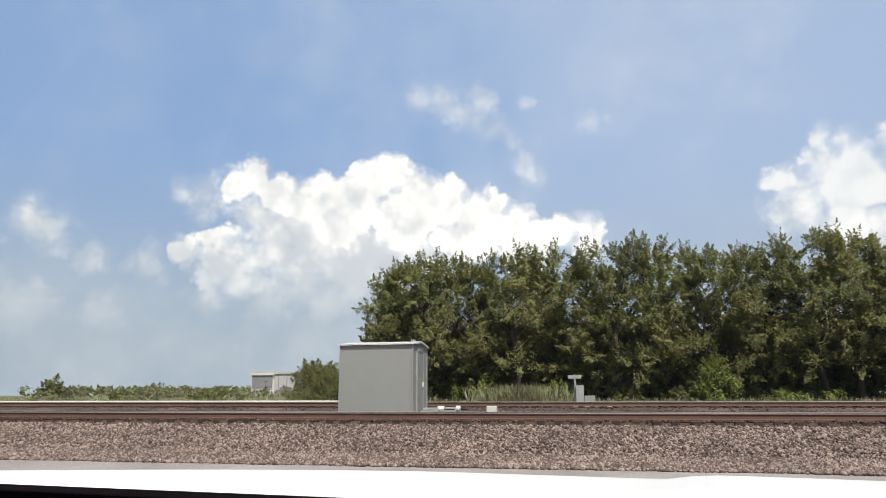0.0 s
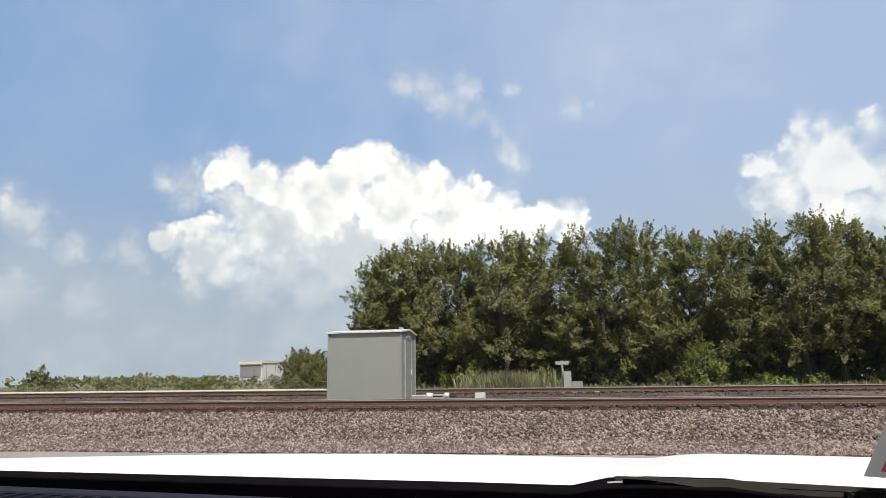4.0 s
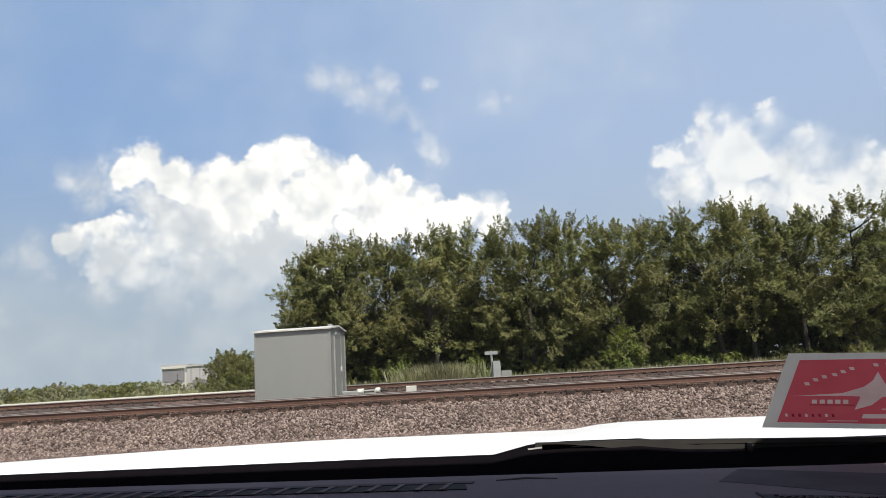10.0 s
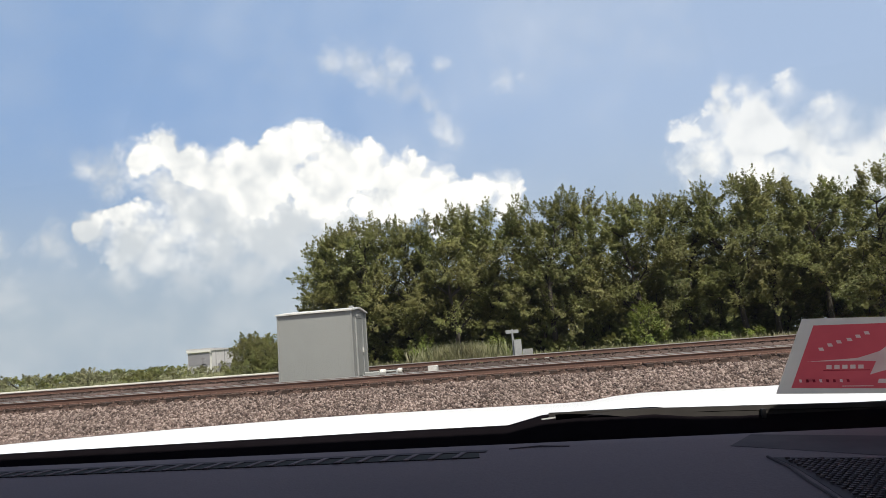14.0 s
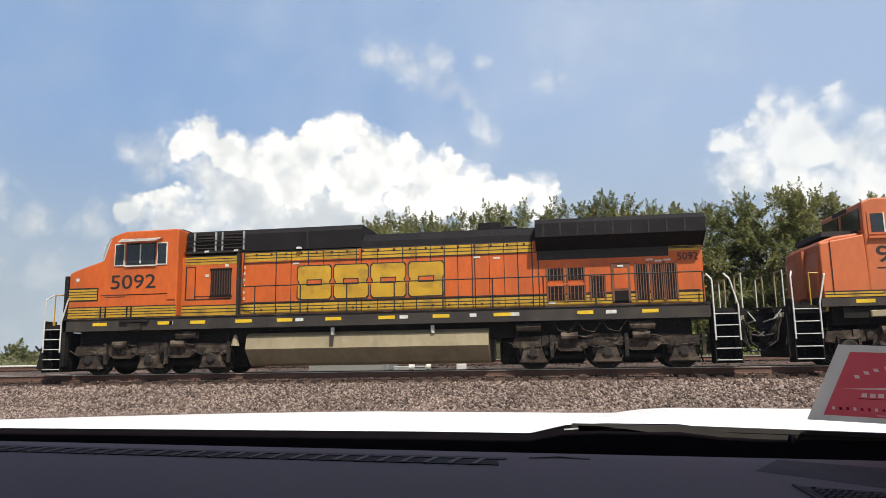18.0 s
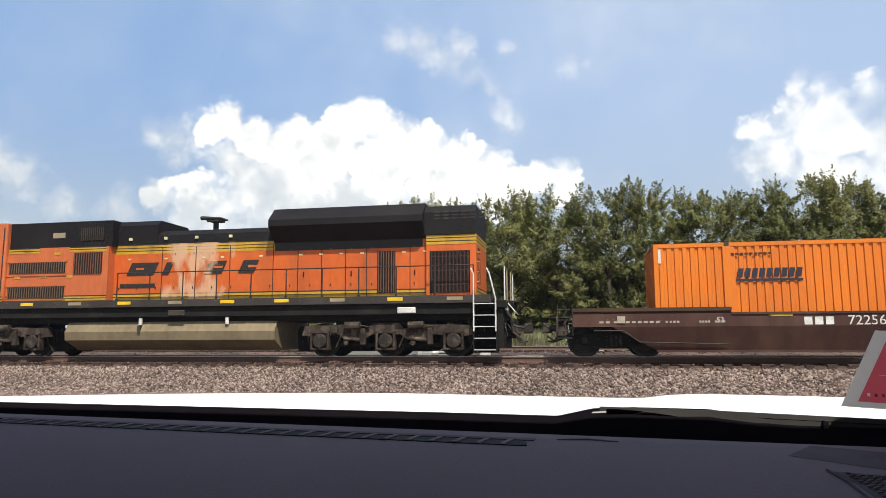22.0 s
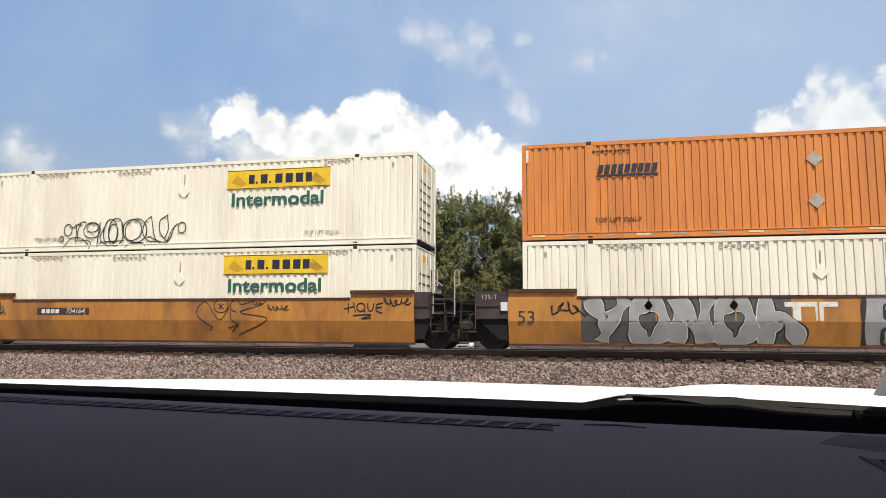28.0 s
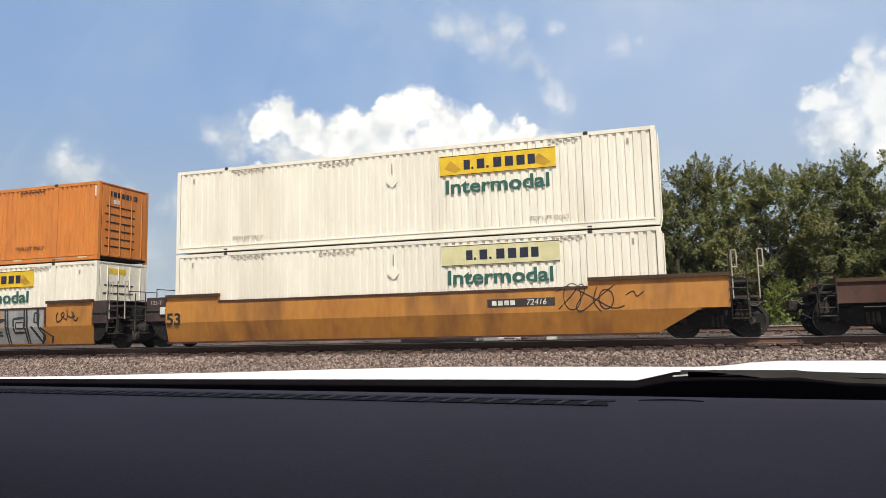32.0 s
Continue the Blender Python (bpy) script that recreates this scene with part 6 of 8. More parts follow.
        tube(bm, [(x + 4.2, -1.4, 0.36), (x + 1.85, -1.42, 0.42), (x + 1.4, -1.52, 0.74), (x + 0.6, -1.53, 0.74)] if s < 0 else [(x - 3.6, -1.53, 0.92), (x - 2.2, -1.53, 0.9), (x - 0.3, -1.53, 0.9)], 0.018)
        part("train_line", bm, "sill", t)
    for cx in trucks:
        bogie(t, L(cx))
    for s, e in ((-1, el), (1, er)):
        if (s < 0 and taper_l) or (s > 0 and taper_r):
            coupler(t, L(e) + 0.15 * s, s)
    if stand:
        bm = bmesh.new()
        tube(bm, [(L(stand) + 0.27 * math.cos(0.393 * k), 0, zr + 0.36 + 0.27 * math.sin(0.393 * k)) for k in range(17)], 0.02, 5)
        rod(bm, (L(stand) - 0.26, 0, zr + 0.36), (L(stand) + 0.26, 0, zr + 0.36), 0.015)
        rod(bm, (L(stand), 0, zr + 0.1), (L(stand), 0, zr + 0.62), 0.015)
        o = part("brake_wheel", bm, "steel", t, "hand brake wheel")
        o.matrix_basis = pose(0, -0.9, 0)
        part("brake_stand", B((L(stand) - 0.2, L(stand) - 0.08, -0.96, -0.84, zr - 0.1, zr + 0.6)), "steel", t)
    return t


car1 = well_car(-5.2, -15.75, 5.4, -11.45, 0.65, 1.22, 1.38, True, True, "well_b", "dark brown well car with white stencilled marks", (-14.55, 4.15), -15.75, 5.4, 0.1, stand=5.1)
car2 = well_car(18.0, 8.3, 26.66, 12.26, 24.63, 1.55, 1.78, True, False, "well_y", "ochre-yellow well car with dark graffiti scrawls", (9.1, 28.1), 8.3, 27.2, -0.2, stand=9.2)
car3 = well_car(38.2, 29.92, 46.5, 31.9, 44.45, 1.55, 1.78, False, False, "well_y", "ochre-yellow well car covered with silver graffiti", (48.1,), 28.95, 47.2, -0.6)
car4 = well_car(58.2, 49.62, 67.7, 51.7, 63.9, 1.55, 1.8, False, True, "well_y", "ochre-yellow well car with a thin black scrawl", (67.35,), 48.8, 67.7, -0.6)
well_car(80.0, 70.3, 90.5, 73.9, 86.0, 1.3, 1.5, True, True, "well_b", "dark brown well car at the end of view", (71.2, 89.6), 70.3, 90.5, -0.65)


# ---- containers ----
def container(cx, z0, paint, label, group="containers", h=2.9, length=16.15, n=74):
    t = rolling("container", cx, z0, label, "shipping container", group)
    X, Y = length / 2, 1.295
    part("core", B((-X + 0.05, X - 0.05, -Y + 0.08, Y, 0.12, h - 0.05)), paint, t)
    bm = bmesh.new()
    pts = []
    w = (2 * X - 0.3) / n
    for i in range(n):
        a = -X + 0.15 + i * w
        pts += [(a, 0), (a + w * 0.52, 0), (a + w * 0.6, 0.034), (a + w * 0.92, 0.034)]
    pts.append((X - 0.15, 0))
    for (ax, ay), (bx, by) in zip(pts, pts[1:]):
        v = [bm.verts.new(p) for p in ((ax, -Y + 0.012 + ay, 0.2), (bx, -Y + 0.012 + by, 0.2), (bx, -Y + 0.012 + by, h - 0.1), (ax, -Y + 0.012 + ay, h - 0.1))]
        bm.faces.new(v)
    bmesh.ops.remove_doubles(bm, verts=bm.verts, dist=0.0005)
    part("corrugated_side", bm, paint, t, "ribbed sheet-steel side")
    part("top_rail", B((-X, X, -Y, -Y + 0.06, h - 0.11, h)), paint, t)
    part("bottom_rail", B((-X, X, -Y - 0.004, -Y + 0.06, 0.0, 0.21)), paint, t)
    part("rail_lip", B((-X + 0.14, X - 0.14, -Y - 0.026, -Y - 0.004, 0.012, 0.04), (-X + 0.14, X - 0.14, -Y - 0.02, -Y - 0.004, 0.172, 0.195)), paint, t)
    part("roof", B((-X, X, -Y + 0.06, Y, h - 0.05, h - 0.01)), paint, t)
    part("floor", B((-X, X, -Y + 0.06, Y, 0.05, 0.12)), "darksteel", t)
    for x in (-X, X):
        for y in (-Y, Y):
            part("corner_post", B((x - 0.002 if x < 0 else x - 0.13, x + 0.13 if x < 0 else x + 0.002, y - 0.006 if y < 0 else y - 0.12, y + 0.12 if y < 0 else y + 0.006, 0, h)), paint, t)
    for x in (-6.1, 6.1):
        part("lift_post", B((x - 0.11, x + 0.11, -Y - 0.008, -Y + 0.05, 0.0, h + 0.005)), paint, t)
        for z in (0.0, h - 0.12):
            bm = bmesh.new()
            box(bm, x - 0.07, x + 0.07, -Y - 0.02, -Y + 0.1, z + (0.03 if z else 0), z + 0.09 + (0.045 if z else 0), 0.012)
            part("casting", bm, "sill", t, "dark corner casting")
    # doors on the trailing end, with hinge bars
    for s in (-1, 1):
        part("door", B((X, X + 0.03, 0.02 if s > 0 else -1.15, 1.15 if s > 0 else -0.02, 0.15, h - 0.12)), paint, t)
    for k in range(6):
        z = 0.5 + 0.3 * k
        part("door_rib", B((X + 0.03, X + 0.04, -1.02 + 0.06 * (k % 2), 0.5, z, z + 0.055)), "line", t)
    if paint == "c_white":
        part("end_label", B((X + 0.03, X + 0.036, -0.75, 0.1, h - 0.45, h - 0.25)), "decal", t, "yellow label on the end")
    else:
        for k in range(7):
            part("end_mark", B((X + 0.03, X + 0.036, -0.85 + 0.22 * k, -0.69 + 0.22 * k, h - 0.5, h - 0.3)), "navy", t)
        part("end_label", B((X + 0.03, X + 0.036, -0.6, -0.3, h - 0.75, h - 0.6)), "whitepaint", t, "white label on the end")
    for y in (-0.85, -0.3, 0.3, 0.85):
        bm = bmesh.new()
        rod(bm, (X + 0.07, y, 0.2), (X + 0.07, y, h - 0.15), 0.022)
        part("lock_rod", bm, paint, t)
    # ribs on the leading end
    for k in range(9):
        y = -1.05 + 0.26 * k
        part("end_rib", B((-X - 0.015, -X + 0.05, y, y + 0.12, 0.2, h - 0.12)), paint, t)
    return t


YF = -1.295


def bars(parent, x0, x1, z0, z1, n, material, y=YF - 0.003, gap=0.25, name="mark_bar"):
    """Plain bars in place of lettering."""
    w = (x1 - x0) / n
    for i in range(n):
        part(name, B((x0 + w * i, x0 + w * (i + 1 - gap), y - 0.006, y, z0, z1)), material, parent)


def marks_white(t, decal, rnd, up=0.0):
    """Yellow or faded name panel with plain dark bars, the green word below, small stencils and a placard."""
    x0, x1 = 1.58, 5.2
    z = 1.92 + up
    part("name_panel", B((x0, x1, YF - 0.008, YF + 0.012, z, z + 0.64)), decal, t, "name panel with dark bars" if decal == "decal" else "sun-bleached name panel with dark bars")
    for a, w in ((0.78, 0.2), (1.02, 0.07), (1.2, 0.24), (1.5, 0.07), (1.72, 0.25), (2.08, 0.25), (2.44, 0.25), (2.78, 0.22)):
        part("mark_bar", B((x0 + a, x0 + a + w, YF - 0.014, YF - 0.008, z + 0.17, z + (0.47 if w > 0.1 else 0.24))), "navy", t)
    for a in (x0 + 0.15, x1 - 0.7):
        bm = bmesh.new()
        slab(bm, [(a, z + 0.23), (a + 0.35, z + 0.08), (a + 0.55, z + 0.18), (a + 0.2, z + 0.48)], YF - 0.012, YF - 0.008)
        part("scroll", bm, "yellow" if decal == "decal" else "pale", t)
    part("panel_line", B((x0, x1, YF - 0.011, YF - 0.008, z + 0.01, z + 0.03), (x0, x1, YF - 0.011, YF - 0.008, z + 0.61, z + 0.63)), "navy", t)
    words("word", "Intermodal", 0.6, "green", t, side((x0 + x1) / 2 - 0.02, YF - 0.004, z - 0.37), "green word on white", 1.24, bold=0.024)
    stencils(t)


def stencils(t):
    words("stencil", "TOP LIFT ONLY", 0.17, "stencil", t, side(-5.25, YF - 0.004, 0.42))
    words("stencil", "TOP LIFT ONLY", 0.17, "stencil", t, side(5.35 - 0.4, YF - 0.004, 0.42))
    for x in (-7.4, 7.3):
        part("lock_mark", B((x - 0.03, x + 0.03, YF - 0.01, YF + 0.01, 2.44, 2.6)), "stencil", t)
    bars(t, 5.0, 5.9, 2.68, 2.74, 8, "stencil")
    bars(t, -5.8, -4.6, 2.68, 2.74, 9, "stencil")
    bars(t, -2.6, -1.3, 2.64, 2.7, 8, "stencil")
    part("slot", B((-0.04, 0.0, YF - 0.006, YF + 0.02, 2.15, 2.5)), "stencil", t)
    diamond(t, -0.02, 1.9, 0.2, "c_white")


def diamond(t, x, z, r, material):
    bm = bmesh.new()
    slab(bm, [(x - r, z), (x, z - r), (x + r, z), (x, z + r)], YF - 0.012, YF + 0.02)
    part("placard", bm, material, t, "diamond placard holder")


def marks_orange(t, z, both=False):
    x0 = -5.86
    for k in range(9):
        bm = bmesh.new()
        a = x0 + 0.19 * k
        slab(bm, [(a, z), (a + 0.14, z), (a + 0.185, z + 0.24), (a + 0.045, z + 0.24)], YF - 0.009, YF - 0.003)
        part("mark_bar", bm, "navy", t)
    part("mark_line", B((x0 - 0.03, x0 + 1.7, YF - 0.009, YF - 0.003, z - 0.12, z - 0.05)), "navy", t)
    bars(t, -6.0, -4.9, z + 0.62, z + 0.68, 9, "well_b")
    bars(t, 4.4, 5.6, 2.66, 2.72, 9, "well_b")
    diamond(t, -0.02, 2.1, 0.22, "stencil" if both else "shedtrim")
    if both:
        diamond(t, -0.02, 0.92, 0.22, "stencil")
        words("stencil", "TOP LIFT ONLY", 0.19, "well_b", t, side(-5.3, YF - 0.004, 0.55))
        words("stencil", "TOP LIFT ONLY", 0.19, "well_b", t, side(4.95, YF - 0.004, 0.55))
        for k in range(16):
            x = -7.6 + k
            part("rail_reflector", B((x - 0.2, x + 0.2, YF - 0.012, YF - 0.004, 0.09, 0.14)), "stencil" if k % 3 else "pale", t)
    part("corner_label", B((-7.95, -7.88, YF - 0.012, YF, 2.35, 2.75), (7.88, 7.95, YF - 0.012, YF, 2.35, 2.75)), "whitepaint", t)


def scrawl(t, x, z, w, h, seed, material="tag", r=0.022, y=YF - 0.012, loops=7):
    """A hand-sprayed line of loops."""
    rnd = random.Random(seed)
    pts = []
    half = 0.5 * w / loops
    for i in range(loops * 14):
        u = i / (loops * 14)
        a = i / 14 * 2 * math.pi
        pts.append((x + w * u + (0.75 + 0.35 * math.sin(3.1 * u * loops + seed)) * half * math.cos(a + 0.9 * math.sin(5 * u + seed)), y, z + h * (0.5 + 0.46 * math.sin(a) * (0.65 + 0.35 * math.sin(i * 0.31 + seed))) + rnd.uniform(-0.02, 0.02)))
    bm = bmesh.new()
    for p, q in zip(pts, pts[1:]):
        rod(bm, p, q, r, 4)
    part("graffiti_line", bm, material, t, "black sprayed scrawl")


def spray(t, at, scale, lines, rounds=(), r=0.013, material="tag", y=lambda z: YF - 0.002):
    """Sprayed lines, each a bent stroke, and rounds: both in hundredths, down from their upper left corner."""
    def world_(a, b):
        z = at[1] - b * scale[1]
        return at[0] + a * scale[0], y(z), z
    bm = bmesh.new()
    strokes = [list(p) for p in lines] + [[(a + u * math.cos(0.45 * k), b + v * math.sin(0.45 * k)) for k in range(15)] for a, b, u, v in rounds]
    for p in strokes:
        fine = []
        for i in range(len(p) - 1):        # round the bends
            p0, p1, p2, p3 = p[max(0, i - 1)], p[i], p[i + 1], p[min(len(p) - 1, i + 2)]
            for k in range(5):
                f = k / 5
                fine.append(tuple(0.5 * (2 * b + (c - a) * f + (2 * a - 5 * b + 4 * c - d) * f * f + (3 * b - a - 3 * c + d) * f ** 3) for a, b, c, d in zip(p0, p1, p2, p3)))
        fine.append(p[-1])
        q = [world_(*k) for k in fine]
        for a, b in zip(q, q[1:]):
            rod(bm, a, b, r, 4)
    return part("graffiti_line", bm, material, t, "black sprayed scrawl")


c1 = container(-5.25, 0.29, "c_orange", "bright orange container with a dark name mark")
marks_orange(c1, 1.92)
c2b = container(18.39, 0.29, "c_white", "cream-white lower container with a yellow name panel", n=67)
marks_white(c2b, "decal", random.Random(1), 0.12)
c2t = container(18.39, 3.235, "c_white", "cream-white upper container with a yellow panel and black scrawl", n=67)
marks_white(c2t, "decal", random.Random(2))
tag_at, tag_scale = (-5.36, 1.58), (0.602, 0.602)
spray(c2t, tag_at, tag_scale, [], [(1.48, 1.4, 0.26, 0.34), (1.07, 1.9, 0.13, 0.15), (3.08, 1.45, 0.55, 0.45), (3.1, 1.3, 0.38, 0.26), (4.3, 1.6, 0.45, 0.75), (4.5, 1.65, 0.3, 0.52), (4.66, 1.6, 0.5, 0.8), (5.7, 1.5, 0.62, 0.6), (5.95, 1.55, 0.7, 0.68), (8.85, 1.45, 0.24, 0.3)], 0.017)
spray(c2t, tag_at, tag_scale, [[(1.95, 1.05), (2.05, 1.4), (2.0, 2.1)], [(2.35, 0.95), (2.15, 1.4), (2.12, 2.12)], [(1.7, 1.3), (2.45, 0.95), (2.65, 1.0)], [(3.6, 1.0), (3.5, 1.8), (3.45, 2.4)], [(4.1, 0.9), (3.65, 1.8), (3.8, 2.15), (4.2, 2.4)], [(5.0, 1.1), (5.2, 1.8), (5.6, 2.15), (6.4, 2.25), (6.6, 2.45)]], r=0.017)
spray(c2t, tag_at, tag_scale, [[(6.9, 0.75), (6.5, 1.1), (6.4, 1.7), (6.8, 2.15), (7.4, 2.2)], [(6.9, 0.75), (7.0, 1.3), (7.2, 2.0), (7.6, 2.35)], [(7.95, 0.7), (7.45, 1.05), (7.5, 1.7), (7.9, 2.15), (8.0, 2.35)], [(7.9, 0.75), (8.0, 1.5), (7.8, 2.0)], [(8.6, 1.2), (8.2, 1.6), (8.0, 2.1), (7.8, 2.35)]], r=0.017)
spray(c2t, tag_at, tag_scale, [[(8.4, 1.3), (8.0, 2.2), (7.2, 2.1), (6.9, 1.9), (6.6, 2.0)], [(1.2, 2.45), (1.7, 1.9), (2.4, 1.9), (3.0, 2.4)], [(2.2, 2.0), (3.0, 2.1), (2.9, 2.55)], [(5.3, 2.5), (5.6, 2.3), (6.4, 2.28)], [(3.5, 2.4), (3.8, 2.15), (5.2, 2.1)]], r=0.015)
c3b = container(37.81, 0.29, "c_white", "cream-white container under a rust-orange one", n=67)
marks_white(c3b, "decal", random.Random(3), 0.12)
c3t = container(37.81, 3.235, "c_rust", "weathered rust-orange upper container with dark name mark")
marks_orange(c3t, 1.95, True)
c4b = container(57.32, 0.29, "c_white", "cream-white lower container with a sun-bleached panel", n=67)
marks_white(c4b, "pale", random.Random(4), 0.12)
c4t = container(57.32, 3.235, "c_white", "cream-white upper container with a yellow name panel", n=67)
marks_white(c4t, "decal", random.Random(5))

# ---- marks on the well cars ----
YW = -1.504


def car_words():
    def face_y(z):
        return YW if z > 0.85 else YW + (0.85 - z) * 0.2923

    a = car1
    bars(a, -9.62 + 5.2, -8.82 + 5.2, 0.88, 1.09, 3, "whitepaint", YW)
    words("number", "72256", 0.36, "whitepaint", a, side(-8.08 + 5.2, YW - 0.002, 0.98), "white number", 1.05)
    for x, z, r in ((-7.38, 0.98, 0.15), (-2.7, 1.02, 0.12)):
        bm = bmesh.new()
        ring = [(x + 5.2 + r * math.cos(0.393 * k), YW - 0.002, z + r * math.sin(0.393 * k)) for k in range(17)]
        tube(bm, ring, 0.016, 4)
        part("ring_mark", bm, "whitepaint", a)
    for x, w, n in ((-15.0, 0.35, 1), (-14.6, 1.3, 4), (-13.2, 0.4, 2), (-12.3, 0.3, 2), (-11.9, 0.3, 2), (-6.5, 0.8, 4), (-5.0, 0.9, 4), (-4.4, 0.6, 3), (-2.5, 1.1, 6), (0.7, 0.4, 2), (1.6, 0.35, 2)):
        bars(a, x + 5.2, x + w + 5.2, 0.95, 1.01, n * 2, "stencil", YW, 0.35)
    words("stencil", "53", 0.2, "whitepaint", a, side(-11.75 + 5.2, YW - 0.002, 1.02))
    for x in (-6.1, -10.3, 0.6, 3.3):
        part("reflector", B((x + 5.0, x + 5.6, YW - 0.004, YW + 0.002, 1.12, 1.17)), "decal", a)
    for c, num, ox, n53, dx in ((car2, "724164", 18.0, 10.6, 13.6), (car4, "72416", 58.2, 49.95, 61.2)):
        part("number_plate", B((dx - ox - 0.3, dx - ox + 1.75, YW - 0.003, YW + 0.002, 1.03, 1.27)), "sill", c)
        bars(c, dx - ox - 0.12, dx - ox + 0.62, 1.08, 1.22, 4, "whitepaint", YW - 0.003)
        words("number", num, 0.24, "whitepaint", c, side(dx - ox + 1.2, YW - 0.005, 1.15), "white number", 1.0, 0.2)
        words("number", "53", 0.55, "line", c, side(n53 - ox, YW - 0.002, 0.95 if c is car4 else 0.88), "large black 53", 1.1, bold=0.025)
    words("number", "53", 0.5, "sill", car3, side(30.45 - 38.2, YW - 0.002, 0.95), "worn dark 53", 1.1)
    for c, x in ((car3, 29.35 - 38.2), (car4, 49.2 - 58.2)):
        words("stencil", "125-T", 0.2, "stencil", c, side(x, -1.466, 1.55))
    for c, x in ((car2, 10.1 - 18), (car3, 29.8 - 38.2), (car4, 49.5 - 58.2)):
        part("data_label", B((x - 0.1, x + 0.1, YW - 0.02, YW + 0.03, 1.15, 1.4)), "whitepaint", c)
    scrawl(car2, -7.2, 0.93, 1.1, 0.46, 5, "line", 0.011, YW - 0.01, 6)
    scrawl(car2, -6.5, 1.0, 0.5, 0.5, 4, "line", 0.009, YW - 0.01, 4)
    at, by = (1.0, 1.69), (0.602, 0.5)
    spray(car2, at, by, [[(1.35, 2.3), (1.55, 2.05), (0.8, 1.5), (0.65, 1.0), (0.9, 0.6), (1.25, 0.55), (2.0, 1.65), (2.55, 0.85)], [(1.9, 0.6), (2.25, 0.95)], [(2.25, 0.6), (1.9, 0.95)], [(2.05, 0.5), (2.08, 1.05)], [(2.65, 1.1), (2.7, 1.6), (3.1, 1.9), (2.5, 2.15)], [(2.7, 2.4), (3.1, 1.95)]], [(2.08, 0.75, 0.42, 0.42)], 0.014, "line", lambda z: face_y(z) - 0.002)
    spray(car2, at, by, [[(3.0, 1.15), (2.62, 0.9), (2.75, 0.45), (3.0, 0.35), (3.3, 0.65), (4.0, 0.4), (4.45, 0.32), (4.5, 0.65), (3.2, 1.15), (4.7, 1.48), (4.4, 1.9), (3.1, 2.55)]], (), 0.014, "line", lambda z: face_y(z) - 0.002)
    scrawl(car2, 3.35, 1.33, 0.35, 0.16, 12, "line", 0.009, YW - 0.01, 3)
    scrawl(car2, 3.9, 1.15, 0.7, 0.2, 13, "line", 0.01, YW - 0.01, 5)
    spray(car2, at, by, [[(9.25, 0.6), (9.3, 1.2)], [(9.05, 0.95), (9.6, 0.8)], [(9.55, 0.55), (9.65, 1.15)], [(10.05, 0.95), (10.2, 1.15)], [(10.3, 0.6), (10.35, 1.0), (10.55, 1.05), (10.65, 0.6)], [(11.1, 0.6), (10.8, 0.7), (10.78, 1.05), (11.1, 1.2)], [(10.78, 0.88), (11.05, 0.85)], [(9.55, 1.35), (10.5, 1.3), (10.0, 1.55), (10.5, 1.5)]], [(9.95, 0.85, 0.22, 0.25)], 0.019, "line", lambda z: YW - 0.002)
    scrawl(car2, 7.75, 1.3, 0.8, 0.26, 7, "line", 0.014, YW - 0.012, 5)
    spray(car4, (4.75, 1.72), (0.5, 0.5), [[(0.2, 1.6), (0.9, 0.9), (1.5, 0.2), (1.7, 0.6), (1.2, 1.5), (1.6, 1.7), (2.6, 0.9), (3.4, 0.3)], [(0.1, 0.6), (0.8, 0.3), (2.0, 0.9), (3.2, 1.6), (3.9, 1.5)], [(2.4, 0.4), (2.2, 1.2), (2.6, 1.8)], [(4.0, 0.9), (4.4, 0.7), (4.6, 1.0), (5.0, 0.7)]], [(1.0, 0.9, 0.5, 0.75), (2.9, 1.1, 0.4, 0.55)], 0.014, "line", lambda z: face_y(z) - 0.002)
    scrawl(car3, 31.1 - 38.2, 1.0, 1.0, 0.45, 10, "line", 0.018, YW - 0.01, 4)
    scrawl(car3, 44.9 - 38.2, 1.0, 1.0, 0.45, 11, "line", 0.018, YW - 0.01, 4)
    # silver graffiti: swelling strokes with dark rims
    rnd = random.Random(3)

    def stroke(pts, w, material, lift, name, label=""):
        """A sprayed stroke through pts, w wide, lying on the bent side of the car."""
        bm = bmesh.new()
        fine_ = []
        for i in range(len(pts) - 1):
            p0, p1, p2, p3 = (Vector(pts[max(0, min(len(pts) - 1, j))]) for j in (i - 1, i, i + 1, i + 2))
            for k in range(6):
                u = k / 6
                fine_.append(0.5 * ((2 * p1) + (p2 - p0) * u + (2 * p0 - 5 * p1 + 4 * p2 - p3) * u * u + (3 * p1 - p0 - 3 * p2 + p3) * u ** 3))
        fine_.append(Vector(pts[-1]))
        prev = None
        for i, p in enumerate(fine_):
            d = (fine_[min(i + 1, len(fine_) - 1)] - fine_[max(i - 1, 0)]).normalized()
            n_ = Vector((-d.y, d.x)) * w * (0.42 + 0.16 * math.sin(i * 0.6))
            a_, b_ = p + n_, p - n_
            row = []
            for q in (a_, p, b_):
                z = min(1.53, max(0.22, q.y))
                row.append(bm.verts.new((q.x, face_y(z) - lift, z)))
            if prev:
                bm.faces.new([prev[0], prev[1], row[1], row[0]])
                bm.faces.new([prev[1], prev[2], row[2], row[1]])
            prev = row
        part(name, bm, material, car3, label)

